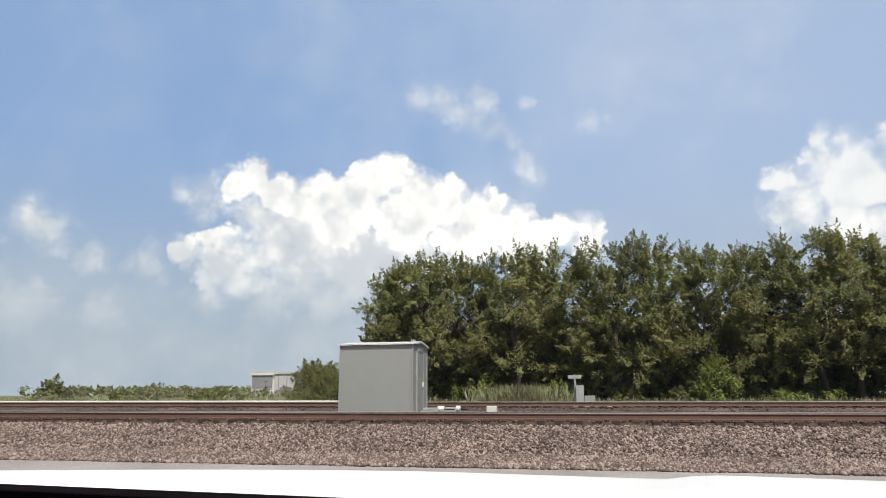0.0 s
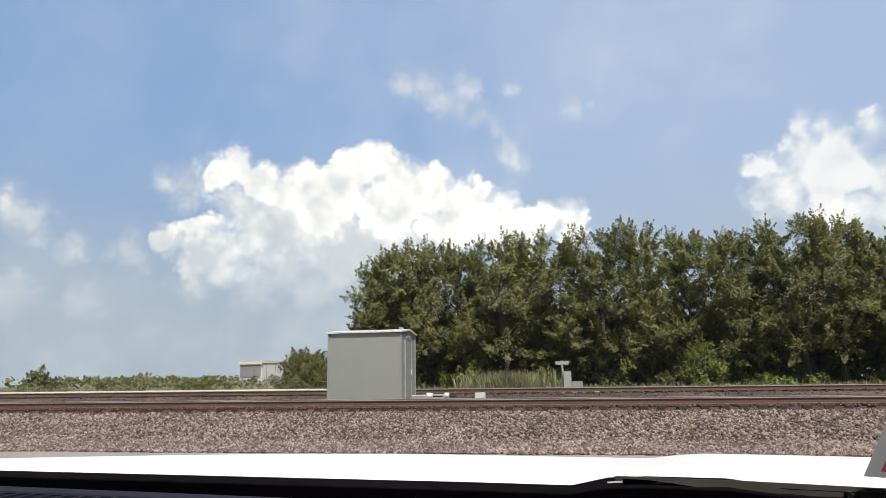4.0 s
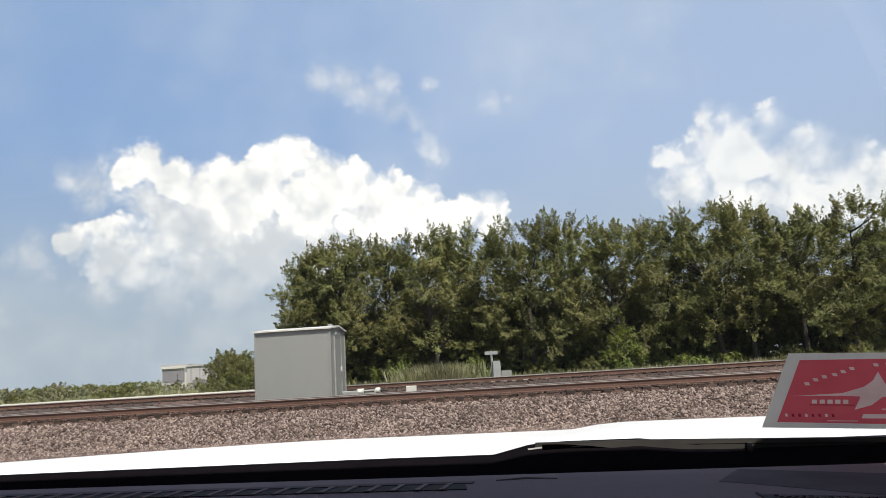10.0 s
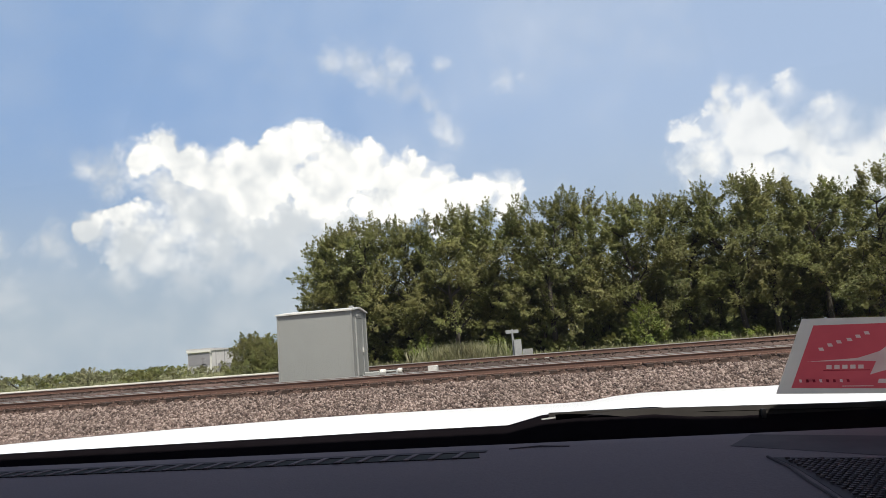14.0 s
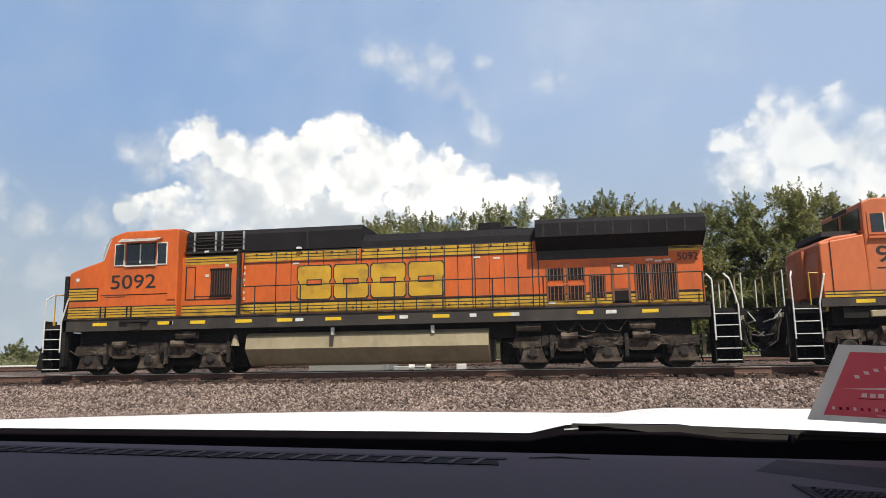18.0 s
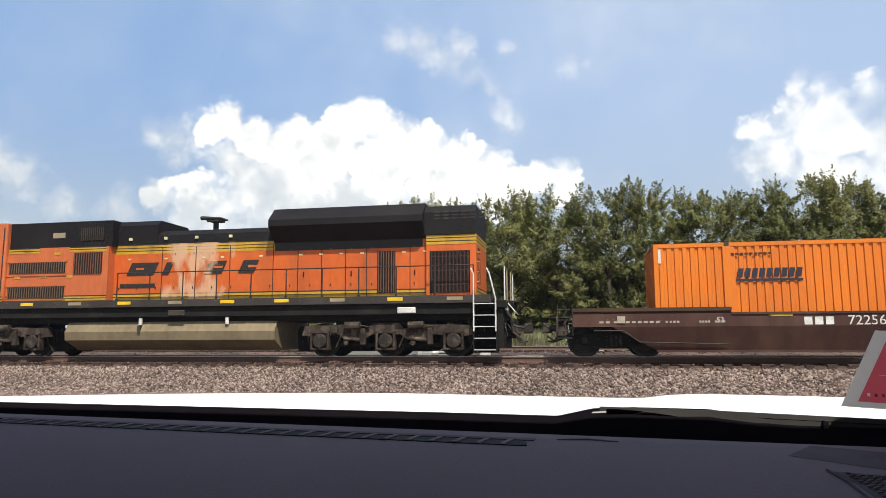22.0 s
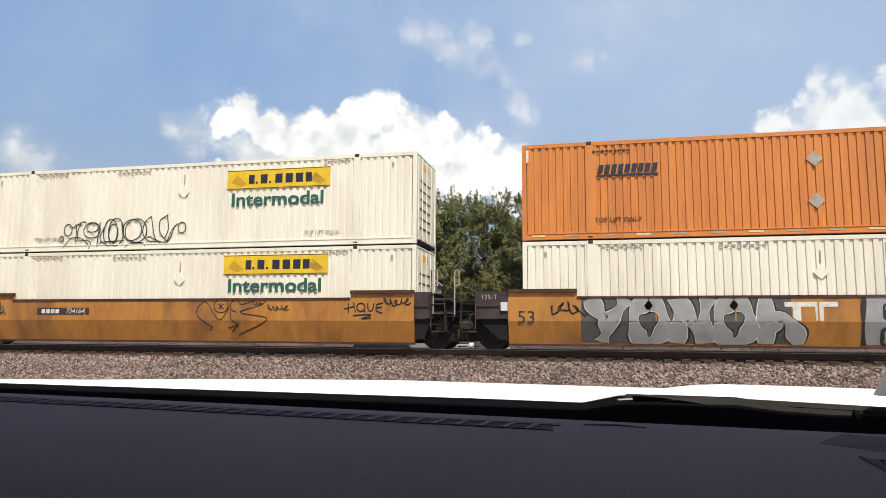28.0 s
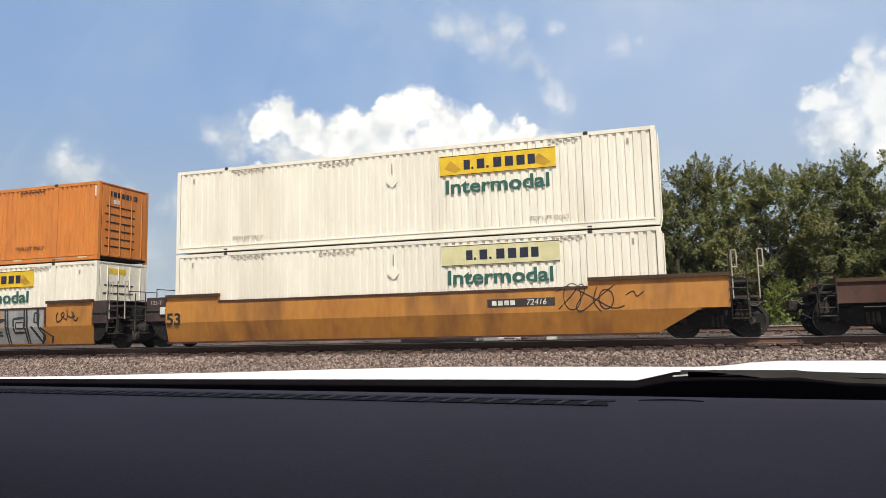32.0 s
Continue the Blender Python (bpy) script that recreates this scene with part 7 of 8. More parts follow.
    def piece(x, w, kind):
        shapes = {
            0: [[(0.05, 1.5), (0.3, 1.05), (0.5, 0.85), (0.8, 1.2), (0.95, 1.5)], [(0.5, 0.9), (0.45, 0.55), (0.35, 0.25)]],
            1: [[(0.5, 1.45), (0.15, 1.1), (0.2, 0.5), (0.5, 0.28), (0.85, 0.6), (0.8, 1.15), (0.5, 1.45)]],
            2: [[(0.15, 0.25), (0.2, 0.9), (0.15, 1.48)], [(0.2, 1.45), (0.5, 0.85), (0.8, 0.3)], [(0.85, 0.25), (0.8, 0.9), (0.9, 1.5)]],
            3: [[(0.15, 0.25), (0.15, 0.8), (0.2, 1.5)], [(0.2, 1.45), (0.8, 1.3), (0.75, 0.95), (0.25, 0.85)]],
            4: [[(0.85, 1.4), (0.3, 1.42), (0.2, 0.85), (0.25, 0.35), (0.85, 0.32)], [(0.25, 0.86), (0.75, 0.88)]],
            5: [[(0.15, 1.5), (0.2, 0.6), (0.5, 0.28), (0.8, 0.6), (0.85, 1.5)]],
            6: [[(0.85, 1.35), (0.4, 1.45), (0.2, 1.15), (0.6, 0.9), (0.85, 0.6), (0.5, 0.3), (0.15, 0.4)]],
            7: [[(0.2, 0.25), (0.2, 1.48)], [(0.2, 0.7), (0.6, 0.95), (0.85, 0.6), (0.95, 0.22)]],
        }
        for lift, m, k, nm, lab in ((0.004, "tag", 1.36, "graffiti_rim", ""), (0.0065, "whitepaint", 1.1, "graffiti_edge", ""), (0.009, "graf", 1.0, "graffiti_fill", "silver sprayed graffiti shape")):
            for line in shapes[kind]:
                stroke([(x + w * a_, b_) for a_, b_ in line], 0.42 * k, m, lift + rnd.uniform(0, 0.002), nm, lab)

    for a, b, z0, z1 in ((32.0, 37.55, 0.26, 1.5),):
        bm = bmesh.new()
        cols = [[bm.verts.new((x - 38.2, face_y(z) - 0.0025, z)) for z in (z0, 0.85, z1)] for x in (a, b)]
        for k in (0, 1):
            bm.faces.new([cols[0][k], cols[1][k], cols[1][k + 1], cols[0][k + 1]])
        part("graffiti_ground", bm, "graf_dark", car3, "dark grey sprayed ground")
    for k, kind in enumerate((0, 1, 2, 1, 7)):
        piece(32.2 + 1.12 * k - 38.2, 1.1, kind)
    def field(x0, x1, material, lift, name, label=""):
        bm = bmesh.new()
        cols = []
        for x in (x0, x1):
            cols.append([bm.verts.new((x - 38.2, face_y(z) - lift, z)) for z in (0.24, 0.85, 1.52)])
        for k in (0, 1):
            bm.faces.new([cols[0][k], cols[1][k], cols[1][k + 1], cols[0][k + 1]])
        part(name, bm, material, car3, label)

    field(39.3, 44.35, "graf", 0.003, "graffiti_field", "silver sprayed field with dark block strokes")

    def ink(pts, w=0.07):
        stroke([(40.26 + (px - 130) * 0.0046 - 38.2, 1.53 - (py - 205) * 0.0052) for px, py in pts], w, "tag", 0.008 + rnd.uniform(0, 0.002), "graffiti_stroke")

    def boxed(a, b, c, d, w=0.06):
        for p, q in (((a, c), (b, c)), ((b, c), (b, d)), ((b, d), (a, d)), ((a, d), (a, c))):
            ink([p, q], w)

    ink([(-75, 210), (-85, 330), (-80, 455)], 0.12)
    boxed(25, 65, 250, 320)
    boxed(15, 130, 372, 450, 0.09)
    for a, b in (((130, 208), (146, 455)), ((272, 208), (300, 455)), ((288, 208), (316, 455)), ((445, 208), (475, 458)), ((462, 208), (492, 458)), ((632, 208), (650, 458)), ((655, 208), (672, 458)), ((826, 208), (846, 455)), ((851, 208), (867, 455))):
        ink([a, b], 0.075)
    ink([(962, 208), (976, 340), (1020, 398), (985, 458)], 0.11)
    ink([(192, 215), (208, 368)], 0.09)
    ink([(214, 368), (216, 215)], 0.06)
    ink([(460, 268), (400, 274), (342, 280)], 0.08)
    ink([(342, 280), (356, 368)], 0.07)
    ink([(356, 368), (450, 352)], 0.1)
    ink([(455, 300), (372, 308)], 0.05)
    ink([(500, 290), (634, 276)], 0.07)
    ink([(634, 280), (512, 320)], 0.06)
    ink([(478, 378), (602, 368)], 0.08)
    ink([(602, 392), (484, 386)], 0.07)
    ink([(826, 270), (716, 276)], 0.08)
    ink([(716, 276), (726, 376)], 0.07)
    ink([(726, 376), (832, 374)], 0.09)
    boxed(745, 824, 302, 346, 0.05)
    boxed(930, 975, 240, 305)
    ink([(900, 332), (990, 442)], 0.09)
    ink([(985, 342), (1040, 372), (1105, 410)], 0.07)
    ink([(1105, 410), (1080, 450)], 0.07)
    ink([(1035, 210), (1042, 335)], 0.08)
    scrawl(car3, 40.4 - 38.2, 0.42, 0.6, 0.16, 21, "line", 0.01, YW + 0.09, 5)
    part("white_bar", B((37.38 - 38.2, 38.68 - 38.2, YW - 0.004, YW, 1.25, 1.38), (37.58 - 38.2, 37.78 - 38.2, YW - 0.004, YW, 0.88, 1.25), (38.13 - 38.2, 38.33 - 38.2, YW - 0.004, YW, 0.88, 1.25)), "whitepaint", car3)


car_words()

# ---- the parked car that the view is taken from ----
S = 0.8


def sheet(bm, rows):
    """A skin over rows of points."""
    vs = [[bm.verts.new(p) for p in r] for r in rows]
    for a, b in zip(vs, vs[1:]):
        for i in range(len(a) - 1):
            bm.faces.new([a[i], a[i + 1], b[i + 1], b[i]])


def step_(x, a, b):
    u = min(1.0, max(0.0, (x - a) / (b - a)))
    return u * u * (3 - 2 * u)


def cowl_z(u):
    return -0.0985 - 0.006 * max(0.0, -u - 0.3) + 0.0145 * step_(u, -0.15, -0.08) - 0.008 * step_(u, 0.06, 0.12)


def crest_z(u):
    return -0.0965 - 0.026 * max(0.0, -u - 0.55) ** 1.3 + 0.0108 * step_(u, -0.065, 0.035) - 0.002 * step_(u, 0.12, 0.5)


DASH = ((0.945, -0.16), (0.885, -0.118), (0.866, -0.106), (0.86, -0.1045), (0.83, -0.1055), (0.77, -0.1085), (0.65, -0.116), (0.5, -0.1265), (0.38, -0.14), (0.3, -0.17), (0.27, -0.3))


def dash_z(v):
    for (v1, z1), (v0, z0) in zip(DASH, DASH[1:]):
        if v0 <= v <= v1:
            return z0 + (z1 - z0) * (v - v0) / (v1 - v0)
    return DASH[-1][1]


def build_car():
    t = thing("parked_car", pose(0, 0, 1.45, 0, 0, -6.8), "white car with a dark grey dashboard, parked facing the tracks", "car")
    us = [-2.0 + 0.05 * i for i in range(52)]
    bm = bmesh.new()
    rows = []
    for k in range(15):
        f = k / 14
        v = 0.995 + 1.1 * f
        c = (v - 1.25)
        row = []
        for u in us:
            z = cowl_z(u)
            if v < 1.25:
                g = step_(v, 0.995, 1.25)
                z = cowl_z(u) * (1 - g) + crest_z(u) * g + 0.006 * math.sin(math.pi * g)
            else:
                z = crest_z(u) - 0.02 * c - 0.16 * c * c
            row.append((u * S, v * S, z * S))
        rows.append(row)
    sheet(bm, rows)
    r = [(u * S, 2.12 * S, -0.6) for u in us]
    sheet(bm, [rows[-1], r])
    part("hood", bm, "carwhite", t, "glossy white hood in full sun", True)
    # black cowl and lower windscreen edge
    bm = bmesh.new()
    sheet(bm, [[(u * S, 0.90 * S, -0.135 * S) for u in us], [(u * S, 0.93 * S, (cowl_z(u) - 0.022) * S) for u in us], [(u * S, 0.985 * S, (cowl_z(u) - 0.002) * S) for u in us], [(u * S, 1.0 * S, (cowl_z(u) + 0.0015) * S) for u in us], [(u * S, 1.01 * S, (cowl_z(u) - 0.02) * S) for u in us]])
    part("cowl", bm, "cowl", t, "black cowl at the foot of the windscreen", True)
    bm = bmesh.new()
    uu = [-0.08 + 0.02 * i for i in range(35)]
    sheet(bm, [[(u * S, 0.972 * S, (cowl_z(u) + 0.001 - 0.0135 * step_(u, -0.07, 0.08)) * S) for u in uu], [(u * S, 0.978 * S, (cowl_z(u) + 0.0008 - 0.009 * (1 - step_(u, -0.08, 0.0))) * S) for u in uu]])
    part("cowl_panel", bm, "cowlgrey", t, "dark grey plastic cowl panel", True)
    # the glint on the wiper, put in as a small pale rod
    bm = bmesh.new()
    rod(bm, (-0.1 * S, 0.983 * S, -0.0905 * S), (-0.078 * S, 0.983 * S, -0.0885 * S), 0.0016)
    part("wiper_pivot", bm, "shedtrim", t, "pale rod painted in for the glint on the wiper")
    bm = bmesh.new()
    tube(bm, [(-0.09 * S, 0.99 * S, -0.0875 * S), (0.06 * S, 0.985 * S, -0.0885 * S), (0.4 * S, 0.98 * S, -0.097 * S)], 0.005)
    part("wiper_arm", bm, "cowlgrey", t)
    bm = B((0.181 * S, 0.186 * S, 0.966 * S, 0.976 * S, -0.106 * S, -0.09 * S))
    part("hood_gap", bm, "rubber", t)
    # dashboard: a soft top with a lip before the windscreen
    bm = bmesh.new()
    uu = [-1.75 + 0.05 * i for i in range(48)]
    sheet(bm, [[(u * S, v * S, z * S) for u in uu] for v, z in DASH])
    dash = part("dashboard", bm, ["dash", "cowl"], t, "dark grey soft-touch dashboard", True)
    for f in dash.data.polygons:
        if f.center.y > 0.862 * S:
            f.material_index = 1

    def lay(name, pts, material, lift, label="", thick=0.0008):
        """A thin plate that follows the top of the dashboard."""
        bm = bmesh.new()
        bm.faces.new([bm.verts.new((u * S, v * S, (dash_z(v) + lift) * S)) for u, v in pts])
        bmesh.ops.recalc_face_normals(bm, faces=bm.faces[:])
        if bm.faces[:][0].normal.z < 0:
            bmesh.ops.reverse_faces(bm, faces=bm.faces[:])
        g = bmesh.ops.extrude_face_region(bm, geom=bm.faces[:])
        bmesh.ops.translate(bm, verts=[q for q in g["geom"] if isinstance(q, bmesh.types.BMVert)], vec=(0, 0, thick))
        return part(name, bm, material, dash, label)

    # thin plate in a darker colour paints a patch of shade here
    lay("dash_pad", [(0.113, 0.79), (0.1445, 0.85), (0.291, 0.80), (0.247, 0.715)], "pad", 0.0003, "patch of shade painted dark on the dashboard", 0.00012)
    # defroster vent: a dark slot with slats
    lay("vent_slot", [(-1.3, 0.782), (-0.152, 0.782), (-0.158, 0.808), (-1.3, 0.808)], "cowlgrey", 0.0)
    for i in range(40):
        u = -1.295 + 0.0285 * i
        lay("vent_slat", [(u, 0.78), (u + 0.006, 0.78), (u + 0.011, 0.81), (u + 0.005, 0.81)], "dash", 0.0012)
    lay("vent_lip", [(-1.3, 0.812), (-0.15, 0.812), (-0.15, 0.822), (-1.3, 0.822)], "pad", 0.0002, "dark lip along the vent")
    bm = bmesh.new()
    tube(bm, [(-0.125 * S, 0.825 * S, -0.1062 * S), (-0.09 * S, 0.832 * S, -0.1052 * S), (-0.055 * S, 0.826 * S, -0.1062 * S)], 0.0014)
    part("sensor_rib", bm, "pad", dash)
    # speaker grille at the corner
    lay("speaker_grille", [(0.142, 0.73), (0.151, 0.69), (0.156, 0.64), (0.168, 0.52), (0.45, 0.48), (0.55, 0.6), (0.42, 0.665), (0.26, 0.71)], "pad", 0.0002, "perforated dark speaker grille", 0.0003)
    bm = bmesh.new()
    for i in range(52):
        for j in range(34):
            u, v = 0.136 + 0.0062 * i + (0.003 if j % 2 else 0), 0.56 + 0.0055 * j
            if u > 0.146 + 0.16 * (0.74 - v) and v < 0.725 - 0.2 * (u - 0.13):
                z = (dash_z(v) + 0.0014) * S
                box(bm, u * S - 0.0015, u * S + 0.0015, v * S - 0.0011, v * S + 0.0011, z, z + 0.0011)
    part("grille_mesh", bm, "mesh", dash)
    bm = bmesh.new()
    tube(bm, [(u * S, v * S, (dash_z(v) + 0.001) * S) for u, v in ((0.137, 0.733), (0.146, 0.69), (0.149, 0.64), (0.16, 0.55))], 0.001)
    part("grille_rim", bm, "pad", dash)
    # cabin shell round the viewer
    # top edge set far forward so the unseen roof shades the dash
    g0, g1 = Vector((0, 1.0, -0.1)) * S, Vector((0, 0.57, 0.60)) * S
    bm = bmesh.new()
    sheet(bm, [[(u * S, g0.y, g0.z) for u in (-2.0, 0.6)], [(u * S, g1.y, g1.z) for u in (-1.8, 0.55)]])
    m = bpy.data.materials.new("windscreen_glass")
    m.use_nodes = True
    n, l = m.node_tree.nodes, m.node_tree.links
    n.remove(n["Principled BSDF"])
    tr, gl, mx, fr = n.new("ShaderNodeBsdfTransparent"), n.new("ShaderNodeBsdfGlossy"), n.new("ShaderNodeMixShader"), n.new("ShaderNodeFresnel")
    tr.inputs[0].default_value = (0.95, 0.965, 0.955, 1)
    gl.inputs["Roughness"].default_value = 0.03
    fr.inputs[0].default_value = 1.33
    l.new(fr.outputs[0], mx.inputs[0])
    l.new(tr.outputs[0], mx.inputs[1])
    l.new(gl.outputs[0], mx.inputs[2])
    dust, df = n.new("ShaderNodeMixShader"), n.new("ShaderNodeBsdfTranslucent")
    dust.inputs[0].default_value = 0.006     # a thin translucent film, added to veil and lift the darks
    l.new(mx.outputs[0], dust.inputs[1])
    l.new(df.outputs[0], dust.inputs[2])
    l.new(dust.outputs[0], n["Material Output"].inputs[0])
    w = part("windscreen", bm, m, t, "clear raked windscreen")
    w.visible_shadow = False
    glass = m
    # glass out of view, darkened to block a sun patch on the dash
    tint = bpy.data.materials.new("tinted_glass")
    tint.use_nodes = True
    n, l = tint.node_tree.nodes, tint.node_tree.links
    n.remove(n["Principled BSDF"])
    tr, gl, mx, fr = n.new("ShaderNodeBsdfTransparent"), n.new("ShaderNodeBsdfGlossy"), n.new("ShaderNodeMixShader"), n.new("ShaderNodeFresnel")
    tr.inputs[0].default_value = (0.1, 0.11, 0.11, 1)
    gl.inputs["Roughness"].default_value = 0.03
    l.new(fr.outputs[0], mx.inputs[0])
    l.new(tr.outputs[0], mx.inputs[1])
    l.new(gl.outputs[0], mx.inputs[2])
    l.new(mx.outputs[0], n["Material Output"].inputs[0])
    xl, xr, zr = -1.6, 0.5, g1.z          # sides and roof of the cabin
    bm = bmesh.new()
    loft(bm, [(g1.y, zr), (g1.y + 0.01, zr + 0.03), (0.1, zr + 0.075), (-1.0, zr + 0.09), (-2.1, zr + 0.06), (-2.35, zr), (-2.3, zr - 0.01), (-1.0, zr + 0.03), (0.1, zr + 0.02)], xl + 0.1, xr - 0.06)
    part("roof", bm, "carwhite", t, "white roof panel")
    part("head_lining", B((xl + 0.12, xr - 0.08, -2.25, g1.y - 0.02, zr - 0.02, zr - 0.004)), "lining", t, "pale head lining")
    part("cabin_floor", B((xl + 0.05, xr - 0.02, -2.3, 0.72, -1.02, -1.0)), "rubber", t)
    part("bulkhead", B((xl + 0.05, xr - 0.02, 0.752, 0.768, -1.0, -0.128)), "rubber", t)

    def arch(y):
        return [(y + 0.41 * math.cos(a), -1.08 + 0.41 * math.sin(a)) for a in (math.pi * k / 10 for k in range(11))]

    for x0, x1 in ((xl - 0.02, xl + 0.06), (xr - 0.06, xr + 0.02)):
        out = x0 if x0 < 0 else x1
        sgn = -1 if x0 < 0 else 1
        bm = bmesh.new()
        outline = [(1.68, -1.08), (1.74, -0.8), (1.7, -0.45), (1.62, -0.26), (0.82, -0.14), (-2.3, -0.1), (-2.46, -0.2), (-2.52, -0.6), (-2.45, -1.08)] + arch(-1.6)[::-1] + arch(1.08)[::-1]
        vs = [[bm.verts.new((x, y, z)) for y, z in outline] for x in (x0, x1)]
        fs = [bm.faces.new(vs[0]), bm.faces.new(vs[1][::-1])] + [bm.faces.new([vs[0][i], vs[1][i], vs[1][(i + 1) % len(outline)], vs[0][(i + 1) % len(outline)]]) for i in range(len(outline))]
        bmesh.ops.recalc_face_normals(bm, faces=fs)
        bmesh.ops.triangulate(bm, faces=fs[:2])
        part("body_side", bm, "carwhite", t, "white body side with wheel arches")
        part("sill", B((x0, x1, -1.19, 0.67, -1.14, -1.05)), "rubber", t, "dark plastic sill")
        for y0, y1 in ((-0.52, 0.62), (-1.5, -0.56)):
            d = part("door", B((out - 0.004, out + 0.004, y0, y1, -1.0, -0.13)), "carwhite", t)
            part("door_handle", B((out + sgn * 0.004 - 0.012, out + sgn * 0.004 + 0.012, y0 + 0.08, y0 + 0.26, -0.3, -0.265)), "carwhite", d)
            bm = bmesh.new()
            xa, xb = out - sgn * 0.04, out - sgn * 0.14
            top = [(y0 + 0.04, zr - 0.02), (min(y1, 0.42), zr - 0.02)] if y1 > 0 else [(y0 + 0.1, zr - 0.02), (y1, zr - 0.02)]
            q = [bm.verts.new(p) for p in ((xa, y0 + 0.04, -0.1), (xa, y1, -0.1), (xb, top[1][0], top[1][1]), (xb, top[0][0], top[0][1]))]
            bm.faces.new(q)
            part("side_window", bm, tint, t, "unseen side window, darkened to keep sun off the dash")
        for ya, yb in ((-0.54, -0.54), (-1.55, -1.5), (-2.3, -2.2), (g0.y, g1.y)):
            bm = bmesh.new()
            rod(bm, (out - sgn * 0.04, ya, -0.1), (out - sgn * 0.13, yb, zr + 0.02), 0.04 if ya < 0 else 0.028)
            part("pillar", bm, "carwhite", t)
        bm = bmesh.new()
        box(bm, out - 0.02 if sgn > 0 else out - 0.2, out + 0.2 if sgn > 0 else out + 0.02, 0.34, 0.46, -0.12, 0.04, 0.03)
        part("door_mirror", bm, "carwhite", t, "white door mirror")
        for y in (-1.6, 1.08):
            bm = bmesh.new()
            lathe_rings = [(0.2, 0.0), (0.33, 0.0), (0.36, 0.04), (0.36, 0.18), (0.33, 0.22), (0.2, 0.22)]
            rings = [[bm.verts.new((out - sgn * (0.01 + d), y + r * math.cos(0.314 * k), -1.09 + r * math.sin(0.314 * k))) for k in range(20)] for r, d in lathe_rings]
            for ra, rb in zip(rings, rings[1:]):
                for k in range(20):
                    bm.faces.new([ra[k], ra[(k + 1) % 20], rb[(k + 1) % 20], rb[k]])
            bmesh.ops.recalc_face_normals(bm, faces=bm.faces[:])
            wheel = part("wheel", bm, "rubber", t, "black tyre", True)
            bm = bmesh.new()
            rod(bm, (out - sgn * 0.05, y, -1.09), (out - sgn * 0.09, y, -1.09), 0.21, 20)
            for k in range(5):
                a = 1.257 * k
                rod(bm, (out - sgn * 0.035, y, -1.09), (out - sgn * 0.045, y + 0.19 * math.cos(a), -1.09 + 0.19 * math.sin(a)), 0.028, 6)
            part("rim", bm, "shedtrim", wheel, "silver wheel rim")
    bm = bmesh.new()
    box(bm, xl - 0.01, xr + 0.01, 1.66, 1.82, -1.05, -0.72, 0.05)
    part("front_bumper", bm, "carwhite", t)
    part("radiator_grille", B((-1.1, 0.0, 1.7, 1.76, -0.7, -0.5)), "rubber", t, "dark radiator grille")
    for a, b in ((-1.55, -1.15), (0.05, 0.45)):
        bm = bmesh.new()
        box(bm, a, b, 1.62, 1.75, -0.62, -0.46, 0.03)
        part("headlight", bm, "glass", t, "clear headlight")
    bm = bmesh.new()
    box(bm, xl - 0.01, xr + 0.01, -2.58, -2.42, -1.05, -0.6, 0.05)
    part("rear_bumper", bm, "carwhite", t)
    part("tailgate", B((xl + 0.06, xr - 0.06, -2.5, -2.44, -0.7, -0.1)), "carwhite", t)
    bm = bmesh.new()
    sheet(bm, [[(xl + 0.1, -2.44, -0.1), (xr - 0.1, -2.44, -0.1)], [(xl + 0.16, -2.3, zr), (xr - 0.16, -2.3, zr)]])
    part("rear_window", bm, tint, t, "unseen rear window, darkened like the side glass")
    for a, b in ((xl + 0.04, xl + 0.2), (xr - 0.2, xr - 0.04)):
        part("tail_light", B((a, b, -2.53, -2.49, -0.55, -0.2)), "red", t, "red tail light")
    for x in (-1.1, 0.0):
        seat = part("front_seat", B((x - 0.26, x + 0.26, -0.75, -0.2, -0.72, -0.55)), "rubber", t, "dark fabric seat")
        bm = bmesh.new()
        slab(bm, [(0, 0), (0.14, 0), (0.0, 0.62), (-0.12, 0.6)], -0.25, 0.25, 0.03)
        o = part("seat_back", bm, "rubber", seat)
        o.matrix_basis = pose(x, -0.78, -0.56, 0, 0, 90)
    return t, g0, g1


my_car, G0, G1 = build_car()


def on_glass(u, v, z):
    """Where the line from the eye through (u, v, z) meets the windscreen, a little inside it."""
    d = Vector((u, v, z))
    nrm = Vector((0, G1.z - G0.z, G0.y - G1.y)).normalized()
    return d * ((G0 @ nrm) / (d @ nrm)) * 0.985


